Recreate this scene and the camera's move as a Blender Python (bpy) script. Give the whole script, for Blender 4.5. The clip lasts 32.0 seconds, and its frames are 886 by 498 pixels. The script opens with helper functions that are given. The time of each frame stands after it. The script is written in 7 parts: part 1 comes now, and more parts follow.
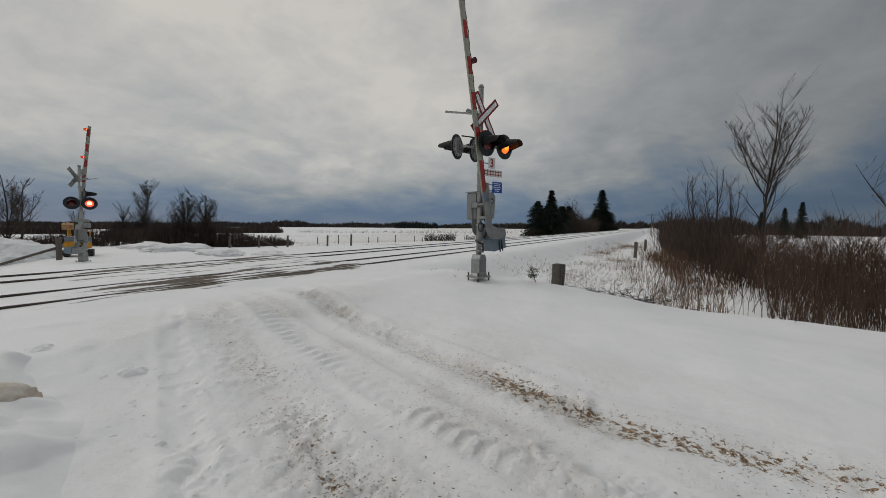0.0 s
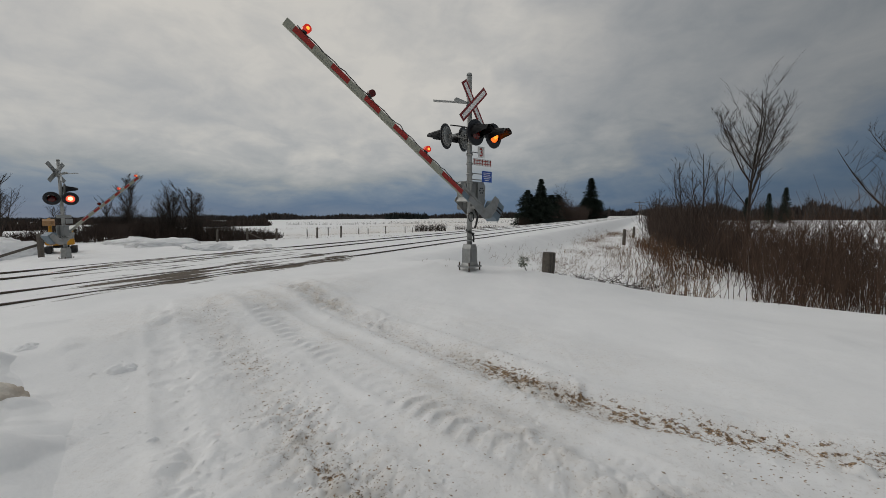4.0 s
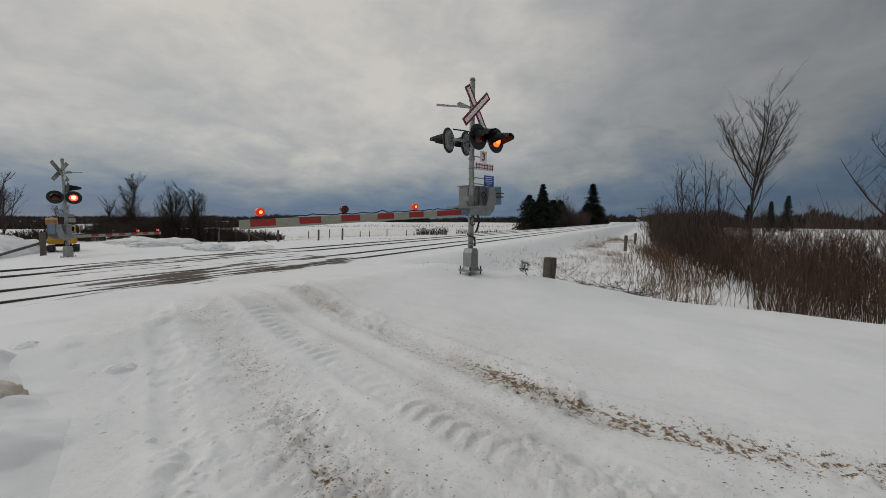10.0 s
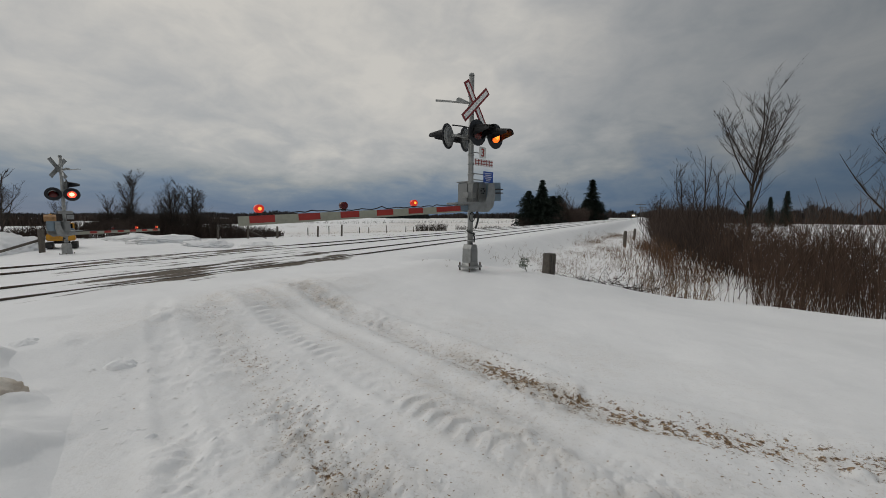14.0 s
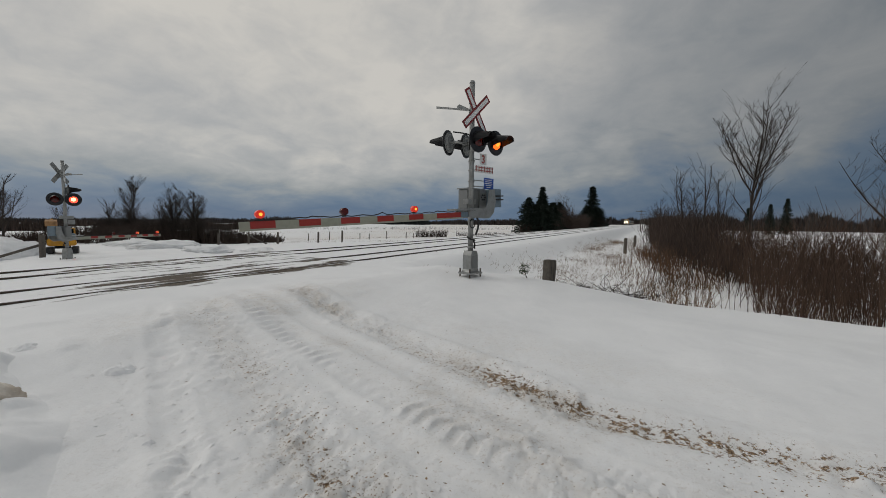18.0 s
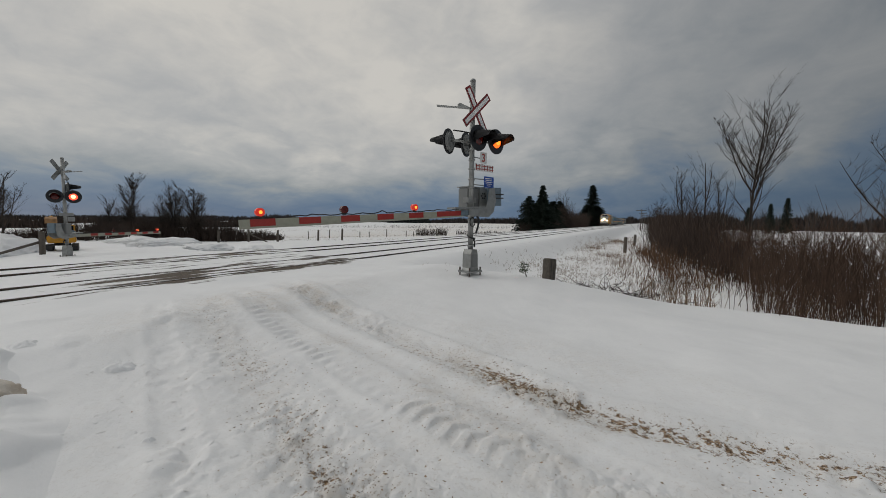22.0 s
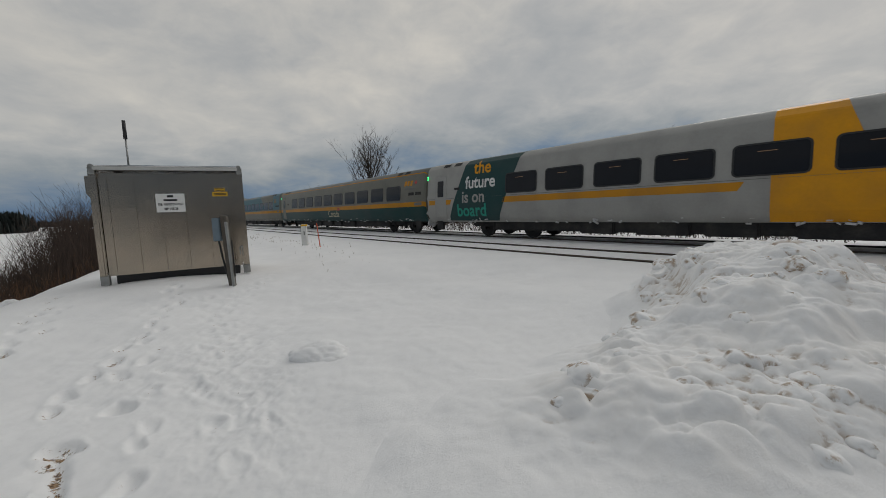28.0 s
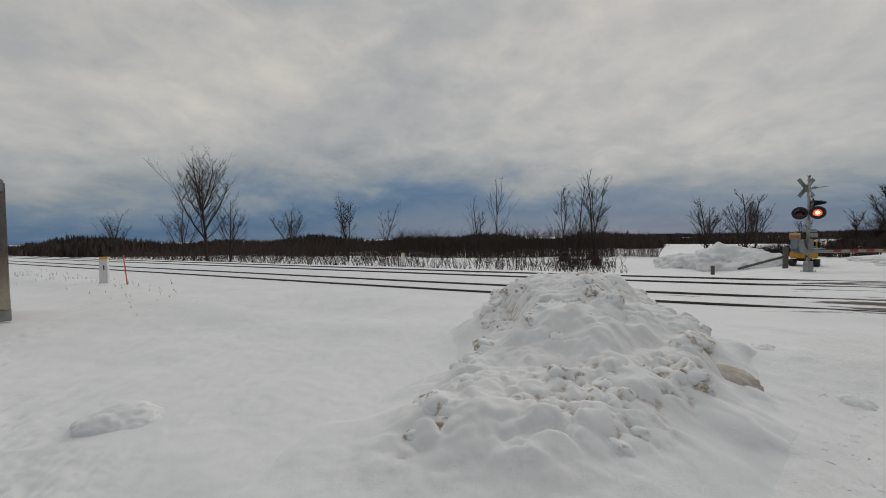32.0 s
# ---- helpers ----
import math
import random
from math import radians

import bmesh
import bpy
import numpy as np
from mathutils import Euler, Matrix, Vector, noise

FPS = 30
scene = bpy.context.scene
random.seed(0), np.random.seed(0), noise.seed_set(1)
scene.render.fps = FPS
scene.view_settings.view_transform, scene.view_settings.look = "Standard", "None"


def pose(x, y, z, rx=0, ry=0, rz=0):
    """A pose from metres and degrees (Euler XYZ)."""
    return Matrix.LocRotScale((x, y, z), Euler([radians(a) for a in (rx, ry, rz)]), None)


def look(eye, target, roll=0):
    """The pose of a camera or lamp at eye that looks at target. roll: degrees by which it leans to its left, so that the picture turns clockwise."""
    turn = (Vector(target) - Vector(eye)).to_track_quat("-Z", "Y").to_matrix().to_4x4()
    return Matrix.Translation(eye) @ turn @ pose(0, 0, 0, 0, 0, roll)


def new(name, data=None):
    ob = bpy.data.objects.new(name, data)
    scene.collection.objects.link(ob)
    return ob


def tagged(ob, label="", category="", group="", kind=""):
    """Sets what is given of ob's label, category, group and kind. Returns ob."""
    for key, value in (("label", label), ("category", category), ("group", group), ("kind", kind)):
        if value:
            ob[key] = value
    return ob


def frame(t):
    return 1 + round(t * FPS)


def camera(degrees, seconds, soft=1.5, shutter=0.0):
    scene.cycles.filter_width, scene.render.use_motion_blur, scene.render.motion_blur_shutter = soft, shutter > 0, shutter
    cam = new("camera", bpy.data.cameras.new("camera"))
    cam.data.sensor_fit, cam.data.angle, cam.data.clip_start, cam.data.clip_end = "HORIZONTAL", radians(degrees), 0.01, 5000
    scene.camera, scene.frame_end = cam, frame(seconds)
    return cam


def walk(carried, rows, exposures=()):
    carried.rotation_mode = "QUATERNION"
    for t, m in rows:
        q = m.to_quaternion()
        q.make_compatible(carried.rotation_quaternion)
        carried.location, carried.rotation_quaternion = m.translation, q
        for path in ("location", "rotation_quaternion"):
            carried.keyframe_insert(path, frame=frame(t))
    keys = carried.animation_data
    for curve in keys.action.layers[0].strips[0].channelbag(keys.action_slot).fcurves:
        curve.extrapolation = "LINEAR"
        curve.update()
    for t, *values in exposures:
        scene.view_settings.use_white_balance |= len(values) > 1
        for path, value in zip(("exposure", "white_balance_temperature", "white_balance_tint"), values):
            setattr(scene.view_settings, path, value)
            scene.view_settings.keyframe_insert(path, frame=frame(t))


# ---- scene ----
# Rail crossing on a snowed-in country road. Metres; z = 0 is the top of the rails.
# x to the right and y ahead of the camera's first heading.
EYE = (0.0, 0.0, 1.4)
SPEED = 40.7          # metres a second, the passenger train

cam = camera(97.0, 32.0, soft=0.75, shutter=0.02)
# seconds, heading (left is positive), pitch, lean
PATH = [
    (0, 1.25, -3.41, 0.47),
    (0.5, 0.55, -3.93, 0.58),
    (1, 0.07, -4.69, 0.33),
    (1.5, -0.03, -5.13, 0.12),
    (2, -0.10, -5.21, -0.02),
    (2.5, -0.11, -5.16, -0.14),
    (3, -0.07, -5.16, -0.24),
    (3.5, -0.08, -5.00, -0.33),
    (5.5, -0.13, -4.69, -0.47),
    (6, -0.10, -4.81, -0.39),
    (6.5, -0.08, -4.84, -0.31),
    (7, -0.05, -4.75, -0.28),
    (7.5, -0.05, -4.71, -0.18),
    (8, -0.05, -4.52, -0.23),
    (8.5, -0.02, -4.05, -0.20),
    (9, 0.00, -3.80, -0.00),
    (9.5, 0.03, -4.14, 0.26),
    (10, 0.06, -4.29, 0.35),
    (10.5, 0.04, -4.35, 0.28),
    (11, 0.00, -4.64, 0.36),
    (11.5, -0.02, -4.72, 0.38),
    (12, -0.02, -4.75, 0.46),
    (12.5, -0.02, -4.75, 0.20),
    (13, -0.01, -4.68, 0.06),
    (13.5, -0.02, -4.58, 0.30),
    (14, -0.03, -4.85, 0.23),
    (14.5, -0.02, -4.94, 0.23),
    (16.5, -0.07, -4.68, 0.44),
    (17, -0.01, -4.41, 0.36),
    (17.5, 0.00, -4.04, 0.33),
    (18, 0.02, -3.94, 0.42),
    (18.5, 0.02, -4.05, 0.37),
    (19, 0.03, -4.24, 0.48),
    (19.5, 0.02, -4.32, 0.63),
    (20, 0.00, -4.40, 0.66),
    (20.5, -0.00, -4.49, 0.64),
    (21, 0.00, -4.39, 0.53),
    (21.5, -0.05, -4.12, 0.69),
    (22, 0.01, -4.17, 0.62),
    (22.5, 0.00, -4.18, 0.42),
    (23, -0.07, -4.28, 0.41),
    (23.5, -0.05, -4.47, 0.61),
    (24, -0.97, -4.22, 0.29),
    (24.5, 0.27, -4.40, -0.60),
    (25, 7.26, -4.64, -0.11),
    (25.2, 11.40, -4.65, -0.60),
    (25.5, 27.28, -4.74, -1.79),
    (25.8, 43.50, -4.90, -2.10),
    (26.2, 67.00, -5.30, -2.40),
    (26.6, 87.50, -5.60, -2.50),
    (27, 100.50, -5.80, -2.50),
    (27.5, 107.49, -5.88, -2.50),
    (28, 108.42, -5.96, -2.14),
    (28.5, 109.36, -6.00, -1.73),
    (29, 111.16, -6.15, -0.83),
    (29.5, 111.79, -6.18, -0.43),
    (30, 112.11, -6.15, -0.34),
    (30.5, 112.19, -6.15, -0.35),
    (31, 111.78, -6.06, -0.40),
    (31.5, 109.25, -5.07, -0.71),
    (31.7, 103.80, -4.10, -0.80),
    (31.9, 94.40, -2.50, -0.85),
    (32, 86.90, -1.60, -0.88),
]


# the holder's step aside while turning: seconds, metres
SWAY_T, SWAY_X, SWAY_Y = (24.0, 24.5, 25.0, 25.5, 26.2, 27.0), (0.0, -0.05, -0.22, -0.30, -0.16, 0.0), (0.0, 0.0, 0.02, 0.05, 0.02, 0.0)


def heading_pose(t, yaw, pitch, lean):
    a, b = radians(yaw), radians(pitch)
    way = Vector((-math.sin(a) * math.cos(b), math.cos(a) * math.cos(b), math.sin(b)))
    eye = Vector(EYE) + Vector((float(np.interp(t, SWAY_T, SWAY_X)), float(np.interp(t, SWAY_T, SWAY_Y)), 0))
    return look(eye, eye + way * 10, lean)


walk(cam, [(t, heading_pose(t, y, p, r)) for t, y, p, r in PATH])

# ---------------------------------------------------------------- light
SUN_AZ, SUN_EL = 62.0, 30.0      # behind the cloud deck
world = bpy.data.worlds.new("overcast_sky")
scene.world = world
world.use_nodes = True
scene.view_settings.exposure = -0.12


def build_sky():
    nt = world.node_tree
    nt.nodes.clear()
    N, L = nt.nodes.new, nt.links.new

    def node(kind, **kw):
        n = N(kind)
        for k, v in kw.items():
            if k == "operation":
                n.operation = v
            elif k == "blend_type":
                n.blend_type = v
        return n

    def math_node(op, a, b=None, c=None):
        n = node("ShaderNodeMath", operation=op)
        for i, v in enumerate((a, b, c)):
            if v is None:
                continue
            if isinstance(v, (int, float)):
                n.inputs[i].default_value = v
            else:
                L(v, n.inputs[i])
        return n.outputs[0]

    co = N("ShaderNodeTexCoord")
    sep = N("ShaderNodeSeparateXYZ")
    L(co.outputs["Generated"], sep.inputs[0])
    x, y, z = sep.outputs
    # cloud masses are drawn out sideways towards the horizon
    comb = N("ShaderNodeCombineXYZ")
    L(x, comb.inputs[0])
    L(y, comb.inputs[1])
    L(math_node("MULTIPLY", math_node("POWER", math_node("MAXIMUM", z, 0.0), 0.75), 1.9), comb.inputs[2])
    turn = N("ShaderNodeMapping")
    turn.inputs["Rotation"].default_value = (radians(9), radians(-7), radians(20))
    L(comb.outputs[0], turn.inputs[0])

    def deck(scale, detail, rough, seed, warp=0.4):
        n = N("ShaderNodeTexNoise")
        n.noise_dimensions = "4D"
        n.inputs["Scale"].default_value = scale
        n.inputs["Detail"].default_value = detail
        n.inputs["Roughness"].default_value = rough
        n.inputs["Distortion"].default_value = warp
        n.inputs["W"].default_value = seed
        L(turn.outputs[0], n.inputs["Vector"])
        return n.outputs["Fac"]

    big = deck(1.5, 3, 0.5, 3.1, 0.2)
    mid = deck(3.6, 8, 0.55, 7.7, 0.25)
    puff = deck(8.5, 8, 0.58, 2.2, 0.5)
    # thickness of cloud: more light comes through where it is thin
    thin = math_node("ADD", math_node("MULTIPLY", math_node("SUBTRACT", big, 0.5), 0.75),
                     math_node("ADD", math_node("MULTIPLY", math_node("SUBTRACT", mid, 0.5), 1.5), math_node("MULTIPLY", math_node("SUBTRACT", puff, 0.5), 0.9)))
    # two wide breaks where the deck is thinnest
    for az, el, width, gain in ((12, 27, 34, 0.20), (143, 30, 46, 0.26)):
        q = N("ShaderNodeVectorMath")
        q.operation = "DOT_PRODUCT"
        L(co.outputs["Generated"], q.inputs[0])
        q.inputs[1].default_value = (-math.sin(radians(az)) * math.cos(radians(el)), math.cos(radians(az)) * math.cos(radians(el)), math.sin(radians(el)))
        w = N("ShaderNodeMapRange")
        w.interpolation_type = "SMOOTHERSTEP"
        w.inputs["From Min"].default_value, w.inputs["From Max"].default_value = math.cos(radians(width)), 1.0
        w.inputs["To Max"].default_value = gain
        L(q.outputs["Value"], w.inputs["Value"])
        thin = math_node("ADD", thin, w.outputs[0])
    # the hidden sun brightens the cloud round it
    s = Vector((-math.sin(radians(SUN_AZ)) * math.cos(radians(SUN_EL)),
                math.cos(radians(SUN_AZ)) * math.cos(radians(SUN_EL)), math.sin(radians(SUN_EL))))
    dot = N("ShaderNodeVectorMath")
    dot.operation = "DOT_PRODUCT"
    L(co.outputs["Generated"], dot.inputs[0])
    dot.inputs[1].default_value = s
    glow = dot.outputs["Value"]
    # the deck is thicker to the east
    east = N("ShaderNodeMapRange")
    east.inputs["From Min"].default_value, east.inputs["From Max"].default_value = 0.15, 0.75
    L(x, east.inputs["Value"])
    # height above the horizon, 0..1
    up = N("ShaderNodeMapRange")
    up.inputs["From Min"].default_value, up.inputs["From Max"].default_value = 0.035, 0.30
    up.interpolation_type = "SMOOTHSTEP"
    L(math_node("ADD", math_node("ADD", math_node("ADD", math_node("MULTIPLY_ADD", math_node("MAXIMUM", y, 0.0), 0.09, z), math_node("MULTIPLY", math_node("MINIMUM", y, 0.0), -0.10)), math_node("MULTIPLY", math_node("MAXIMUM", math_node("MULTIPLY", x, -1.0), 0.0), 0.030)), math_node("MULTIPLY", thin, 0.085)), up.inputs["Value"])
    value = math_node("ADD", math_node("MULTIPLY", thin, math_node("ADD", 0.14, math_node("MULTIPLY", up.outputs[0], 0.30))),
                      math_node("MULTIPLY", up.outputs[0], math_node("SUBTRACT", math_node("MULTIPLY_ADD", math_node("MAXIMUM", y, 0.0), 0.09, math_node("ADD", 0.87, math_node("MULTIPLY", glow, 0.05))), math_node("MULTIPLY", east.outputs[0], 0.22))))
    ramp = N("ShaderNodeValToRGB")
    stops = [(0.0, (0.185, 0.225, 0.285)), (0.18, (0.148, 0.195, 0.268)), (0.36, (0.205, 0.246, 0.302)),
             (0.58, (0.322, 0.339, 0.352)), (0.80, (0.455, 0.457, 0.453)), (1.0, (0.648, 0.63, 0.595))]
    e = ramp.color_ramp.elements
    e[0].position, e[0].color = stops[0][0], (*stops[0][1], 1)
    e[1].position, e[1].color = stops[-1][0], (*stops[-1][1], 1)
    for p, c in stops[1:-1]:
        k = e.new(p)
        k.color = (*c, 1)
    L(math_node("MULTIPLY", value, 0.86), ramp.inputs[0])
    # bluer cloud to the west, greyer to the east
    tint = N("ShaderNodeMapRange")
    tint.inputs["From Min"].default_value, tint.inputs["From Max"].default_value = -0.8, 0.62
    tint.inputs["To Min"].default_value, tint.inputs["To Max"].default_value = 1.62, 1.35
    L(math_node("MULTIPLY", math_node("ADD", x, y), 0.62), tint.inputs["Value"])
    hsv = N("ShaderNodeHueSaturation")
    L(tint.outputs[0], hsv.inputs["Saturation"])
    L(ramp.outputs[0], hsv.inputs["Color"])
    sky = N("ShaderNodeTexSky")
    sky.sky_type = "NISHITA"
    sky.sun_disc = False
    sky.sun_elevation = radians(SUN_EL)
    sky.sun_rotation = radians(-SUN_AZ)
    # overhead the deck is brighter, as under any overcast
    lift = N("ShaderNodeMapRange")
    lift.inputs["From Min"].default_value, lift.inputs["From Max"].default_value = 0.48, 1.0
    lift.inputs["To Min"].default_value, lift.inputs["To Max"].default_value = 1.0, 1.5
    L(z, lift.inputs["Value"])
    mul = N("ShaderNodeMix")
    mul.data_type, mul.blend_type = "RGBA", "MULTIPLY"
    mul.inputs["Factor"].default_value = 1.0
    L(hsv.outputs[0], mul.inputs["A"])
    L(math_node("MULTIPLY", lift.outputs[0], math_node("SUBTRACT", 0.92, math_node("MULTIPLY", east.outputs[0], 0.36))), mul.inputs["B"])
    bg = N("ShaderNodeBackground")
    bg.inputs["Strength"].default_value = 1.0
    L(mul.outputs["Result"], bg.inputs["Color"])
    bg2 = N("ShaderNodeBackground")
    bg2.inputs["Strength"].default_value = 0.005
    L(sky.outputs[0], bg2.inputs["Color"])
    add = N("ShaderNodeAddShader")
    L(bg.outputs[0], add.inputs[0])
    L(bg2.outputs[0], add.inputs[1])
    out = N("ShaderNodeOutputWorld")
    L(add.outputs[0], out.inputs["Surface"])


build_sky()
sun = new("sun", bpy.data.lights.new("sun", "SUN"))
sun.data.energy, sun.data.angle, sun.data.color = 0.55, radians(30), (1.0, 0.98, 0.95)
sun.matrix_world = look((-20 * math.sin(radians(SUN_AZ)), 20 * math.cos(radians(SUN_AZ)), 20 * math.tan(radians(SUN_EL))), (0, 0, 0))
tagged(sun, "veiled winter sun behind cloud", "sun", kind="structure")


# ---------------------------------------------------------------- materials
def mat(name, color, rough=0.6, metal=0.0, var=0.15, scale=8.0, bump=0.0, bump_scale=60.0, second=None, emit=0.0,
        emit_color=None, random_per=0.0, spec=None, fine=None):
    """A plain surface with two scales of colour variation and a fine relief. second: colour of stains."""
    m = bpy.data.materials.new(name)
    m.use_nodes = True
    nt = m.node_tree
    N, L = nt.nodes.new, nt.links.new
    b = nt.nodes["Principled BSDF"]
    b.inputs["Roughness"].default_value = rough
    b.inputs["Metallic"].default_value = metal
    if spec is not None:
        b.inputs["Specular IOR Level"].default_value = spec
    co = N("ShaderNodeTexCoord")
    n1 = N("ShaderNodeTexNoise")
    n1.inputs["Scale"].default_value = scale
    n1.inputs["Detail"].default_value = 6
    L(co.outputs["Object"], n1.inputs["Vector"])
    n2 = N("ShaderNodeTexNoise")
    n2.inputs["Scale"].default_value = fine or scale * 9
    n2.inputs["Detail"].default_value = 3
    L(co.outputs["Object"], n2.inputs["Vector"])
    mix = N("ShaderNodeMix")
    mix.data_type = "RGBA"
    c2 = second or tuple(max(0.0, c * (1 - 1.6 * var)) for c in color)
    mix.inputs["A"].default_value = (*color, 1)
    mix.inputs["B"].default_value = (*c2, 1)
    mr = N("ShaderNodeMapRange")
    mr.inputs["From Min"].default_value, mr.inputs["From Max"].default_value = 0.42, 0.78
    L(n1.outputs["Fac"], mr.inputs["Value"])
    L(mr.outputs[0], mix.inputs["Factor"])
    hsv = N("ShaderNodeHueSaturation")
    mv = N("ShaderNodeMapRange")
    mv.inputs["To Min"].default_value, mv.inputs["To Max"].default_value = 1 - var, 1 + var
    L(n2.outputs["Fac"], mv.inputs["Value"])
    value = mv.outputs[0]
    if random_per:
        oi = N("ShaderNodeNewGeometry")
        mm = N("ShaderNodeMapRange")
        mm.inputs["To Min"].default_value, mm.inputs["To Max"].default_value = 1 - random_per, 1 + random_per
        L(oi.outputs["Random Per Island"], mm.inputs["Value"])
        mu = N("ShaderNodeMath")
        mu.operation = "MULTIPLY"
        L(value, mu.inputs[0])
        L(mm.outputs[0], mu.inputs[1])
        value = mu.outputs[0]
    L(value, hsv.inputs["Value"])
    L(mix.outputs["Result"], hsv.inputs["Color"])
    L(hsv.outputs[0], b.inputs["Base Color"])
    if bump:
        bn = N("ShaderNodeTexNoise")
        bn.inputs["Scale"].default_value = bump_scale
        bn.inputs["Detail"].default_value = 5
        L(co.outputs["Object"], bn.inputs["Vector"])
        bp = N("ShaderNodeBump")
        bp.inputs["Strength"].default_value = 0.6
        bp.inputs["Distance"].default_value = bump
        L(bn.outputs["Fac"], bp.inputs["Height"])
        L(bp.outputs[0], b.inputs["Normal"])
    if emit:
        b.inputs["Emission Color"].default_value = (*(emit_color or color), 1)
        b.inputs["Emission Strength"].default_value = emit
    return m


def snow_material(name="snow", dirty=True):
    """Packed snow with drift mottling, road dirt and worn asphalt by the mesh's own masks."""
    m = bpy.data.materials.new(name)
    m.use_nodes = True
    nt = m.node_tree
    N, L = nt.nodes.new, nt.links.new
    b = nt.nodes["Principled BSDF"]
    b.inputs["Roughness"].default_value = 0.75
    b.inputs["Specular IOR Level"].default_value = 0.25
    co = N("ShaderNodeTexCoord")

    def noise_of(scale, detail=5, rough=0.55):
        n = N("ShaderNodeTexNoise")
        n.inputs["Scale"].default_value = scale
        n.inputs["Detail"].default_value = detail
        n.inputs["Roughness"].default_value = rough
        L(co.outputs["Object"], n.inputs["Vector"])
        return n.outputs["Fac"]

    def ranged(v, a, c, lo=0.0, hi=1.0):
        n = N("ShaderNodeMapRange")
        n.inputs["From Min"].default_value, n.inputs["From Max"].default_value = a, c
        n.inputs["To Min"].default_value, n.inputs["To Max"].default_value = lo, hi
        L(v, n.inputs["Value"])
        return n.outputs[0]

    def mixed(f, a, c):
        n = N("ShaderNodeMix")
        n.data_type = "RGBA"
        L(f, n.inputs["Factor"])
        for key, v in (("A", a), ("B", c)):
            if isinstance(v, tuple):
                n.inputs[key].default_value = (*v, 1)
            else:
                L(v, n.inputs[key])
        return n.outputs["Result"]

    def op(kind, a, c):
        n = N("ShaderNodeMath")
        n.operation = kind
        for i, v in enumerate((a, c)):
            if isinstance(v, (int, float)):
                n.inputs[i].default_value = v
            else:
                L(v, n.inputs[i])
        return n.outputs[0]

    base = mixed(ranged(noise_of(0.9, 6), 0.35, 0.7), (0.93, 0.926, 0.922), (0.875, 0.873, 0.873))
    base = mixed(ranged(noise_of(26, 4), 0.5, 0.85, 0, 0.3), base, (0.78, 0.78, 0.79))
    if dirty:
        tan = N("ShaderNodeAttribute")
        tan.attribute_name = "dirt"
        soil = N("ShaderNodeAttribute")
        soil.attribute_name = "soil"
        tar = N("ShaderNodeAttribute")
        tar.attribute_name = "tar"
        def patches(mask, grain, lo, hi, k):
            edge = ranged(op("ADD", grain, op("MULTIPLY", mask, k)), lo, hi)
            return op("MULTIPLY", edge, ranged(mask, 0.04, 0.2))

        f1 = op("MULTIPLY", tan.outputs["Fac"], ranged(noise_of(5, 8, 0.7), 0.36, 0.62))
        base = mixed(op("MULTIPLY", f1, 0.5), base, (0.68, 0.575, 0.45))
        f2 = patches(soil.outputs["Fac"], noise_of(16, 10, 0.78), 0.62, 0.66, 0.20)
        base = mixed(f2, base, mixed(ranged(noise_of(55, 4), 0.42, 0.58), (0.105, 0.06, 0.032), (0.42, 0.285, 0.165)))
        turn = N("ShaderNodeMapping")
        turn.vector_type = "TEXTURE"
        turn.inputs["Rotation"].default_value = (0, 0, radians(62.5))
        turn.inputs["Scale"].default_value = (3.4, 0.8, 1)
        L(co.outputs["Object"], turn.inputs[0])
        streak = N("ShaderNodeTexNoise")
        streak.inputs["Scale"].default_value = 1.5
        streak.inputs["Detail"].default_value = 8
        streak.inputs["Roughness"].default_value = 0.62
        L(turn.outputs[0], streak.inputs["Vector"])
        f3 = patches(tar.outputs["Fac"], streak.outputs["Fac"], 0.66, 0.73, 0.22)
        base = mixed(f3, base, mixed(ranged(noise_of(60, 3), 0.4, 0.7), (0.035, 0.028, 0.022), (0.19, 0.14, 0.095)))
        f4 = op("MULTIPLY", op("ADD", op("MULTIPLY", tan.outputs["Fac"], 0.85), 0.025), ranged(noise_of(30, 7, 0.75), 0.55, 0.61))
        base = mixed(f4, base, (0.40, 0.32, 0.24))
    else:
        tan = N("ShaderNodeAttribute")
        tan.attribute_name = "dirt"
        pile = N("ShaderNodeAttribute")
        pile.attribute_name = "pile"
        f1 = op("MULTIPLY", pile.outputs["Fac"], ranged(noise_of(2.3, 9, 0.75), 0.40, 0.72, 0.05, 0.5))
        base = mixed(f1, base, (0.83, 0.785, 0.73))
        f2 = op("MULTIPLY", tan.outputs["Fac"], ranged(noise_of(16, 8, 0.7), 0.42, 0.52))
        base = mixed(f2, base, (0.40, 0.29, 0.19))
    L(base, b.inputs["Base Color"])
    h = op("ADD", op("MULTIPLY", noise_of(9, 6, 0.6), 0.4), op("MULTIPLY", noise_of(46, 7, 0.75), 0.5))
    bp = N("ShaderNodeBump")
    bp.inputs["Strength"].default_value = 0.75
    bp.inputs["Distance"].default_value = 0.055 if dirty else 0.014
    if dirty:
        h = op("MULTIPLY", h, op("ADD", 0.26, op("MULTIPLY", tan.outputs["Fac"], 1.0)))
    L(h, bp.inputs["Height"])
    L(bp.outputs[0], b.inputs["Normal"])
    return m


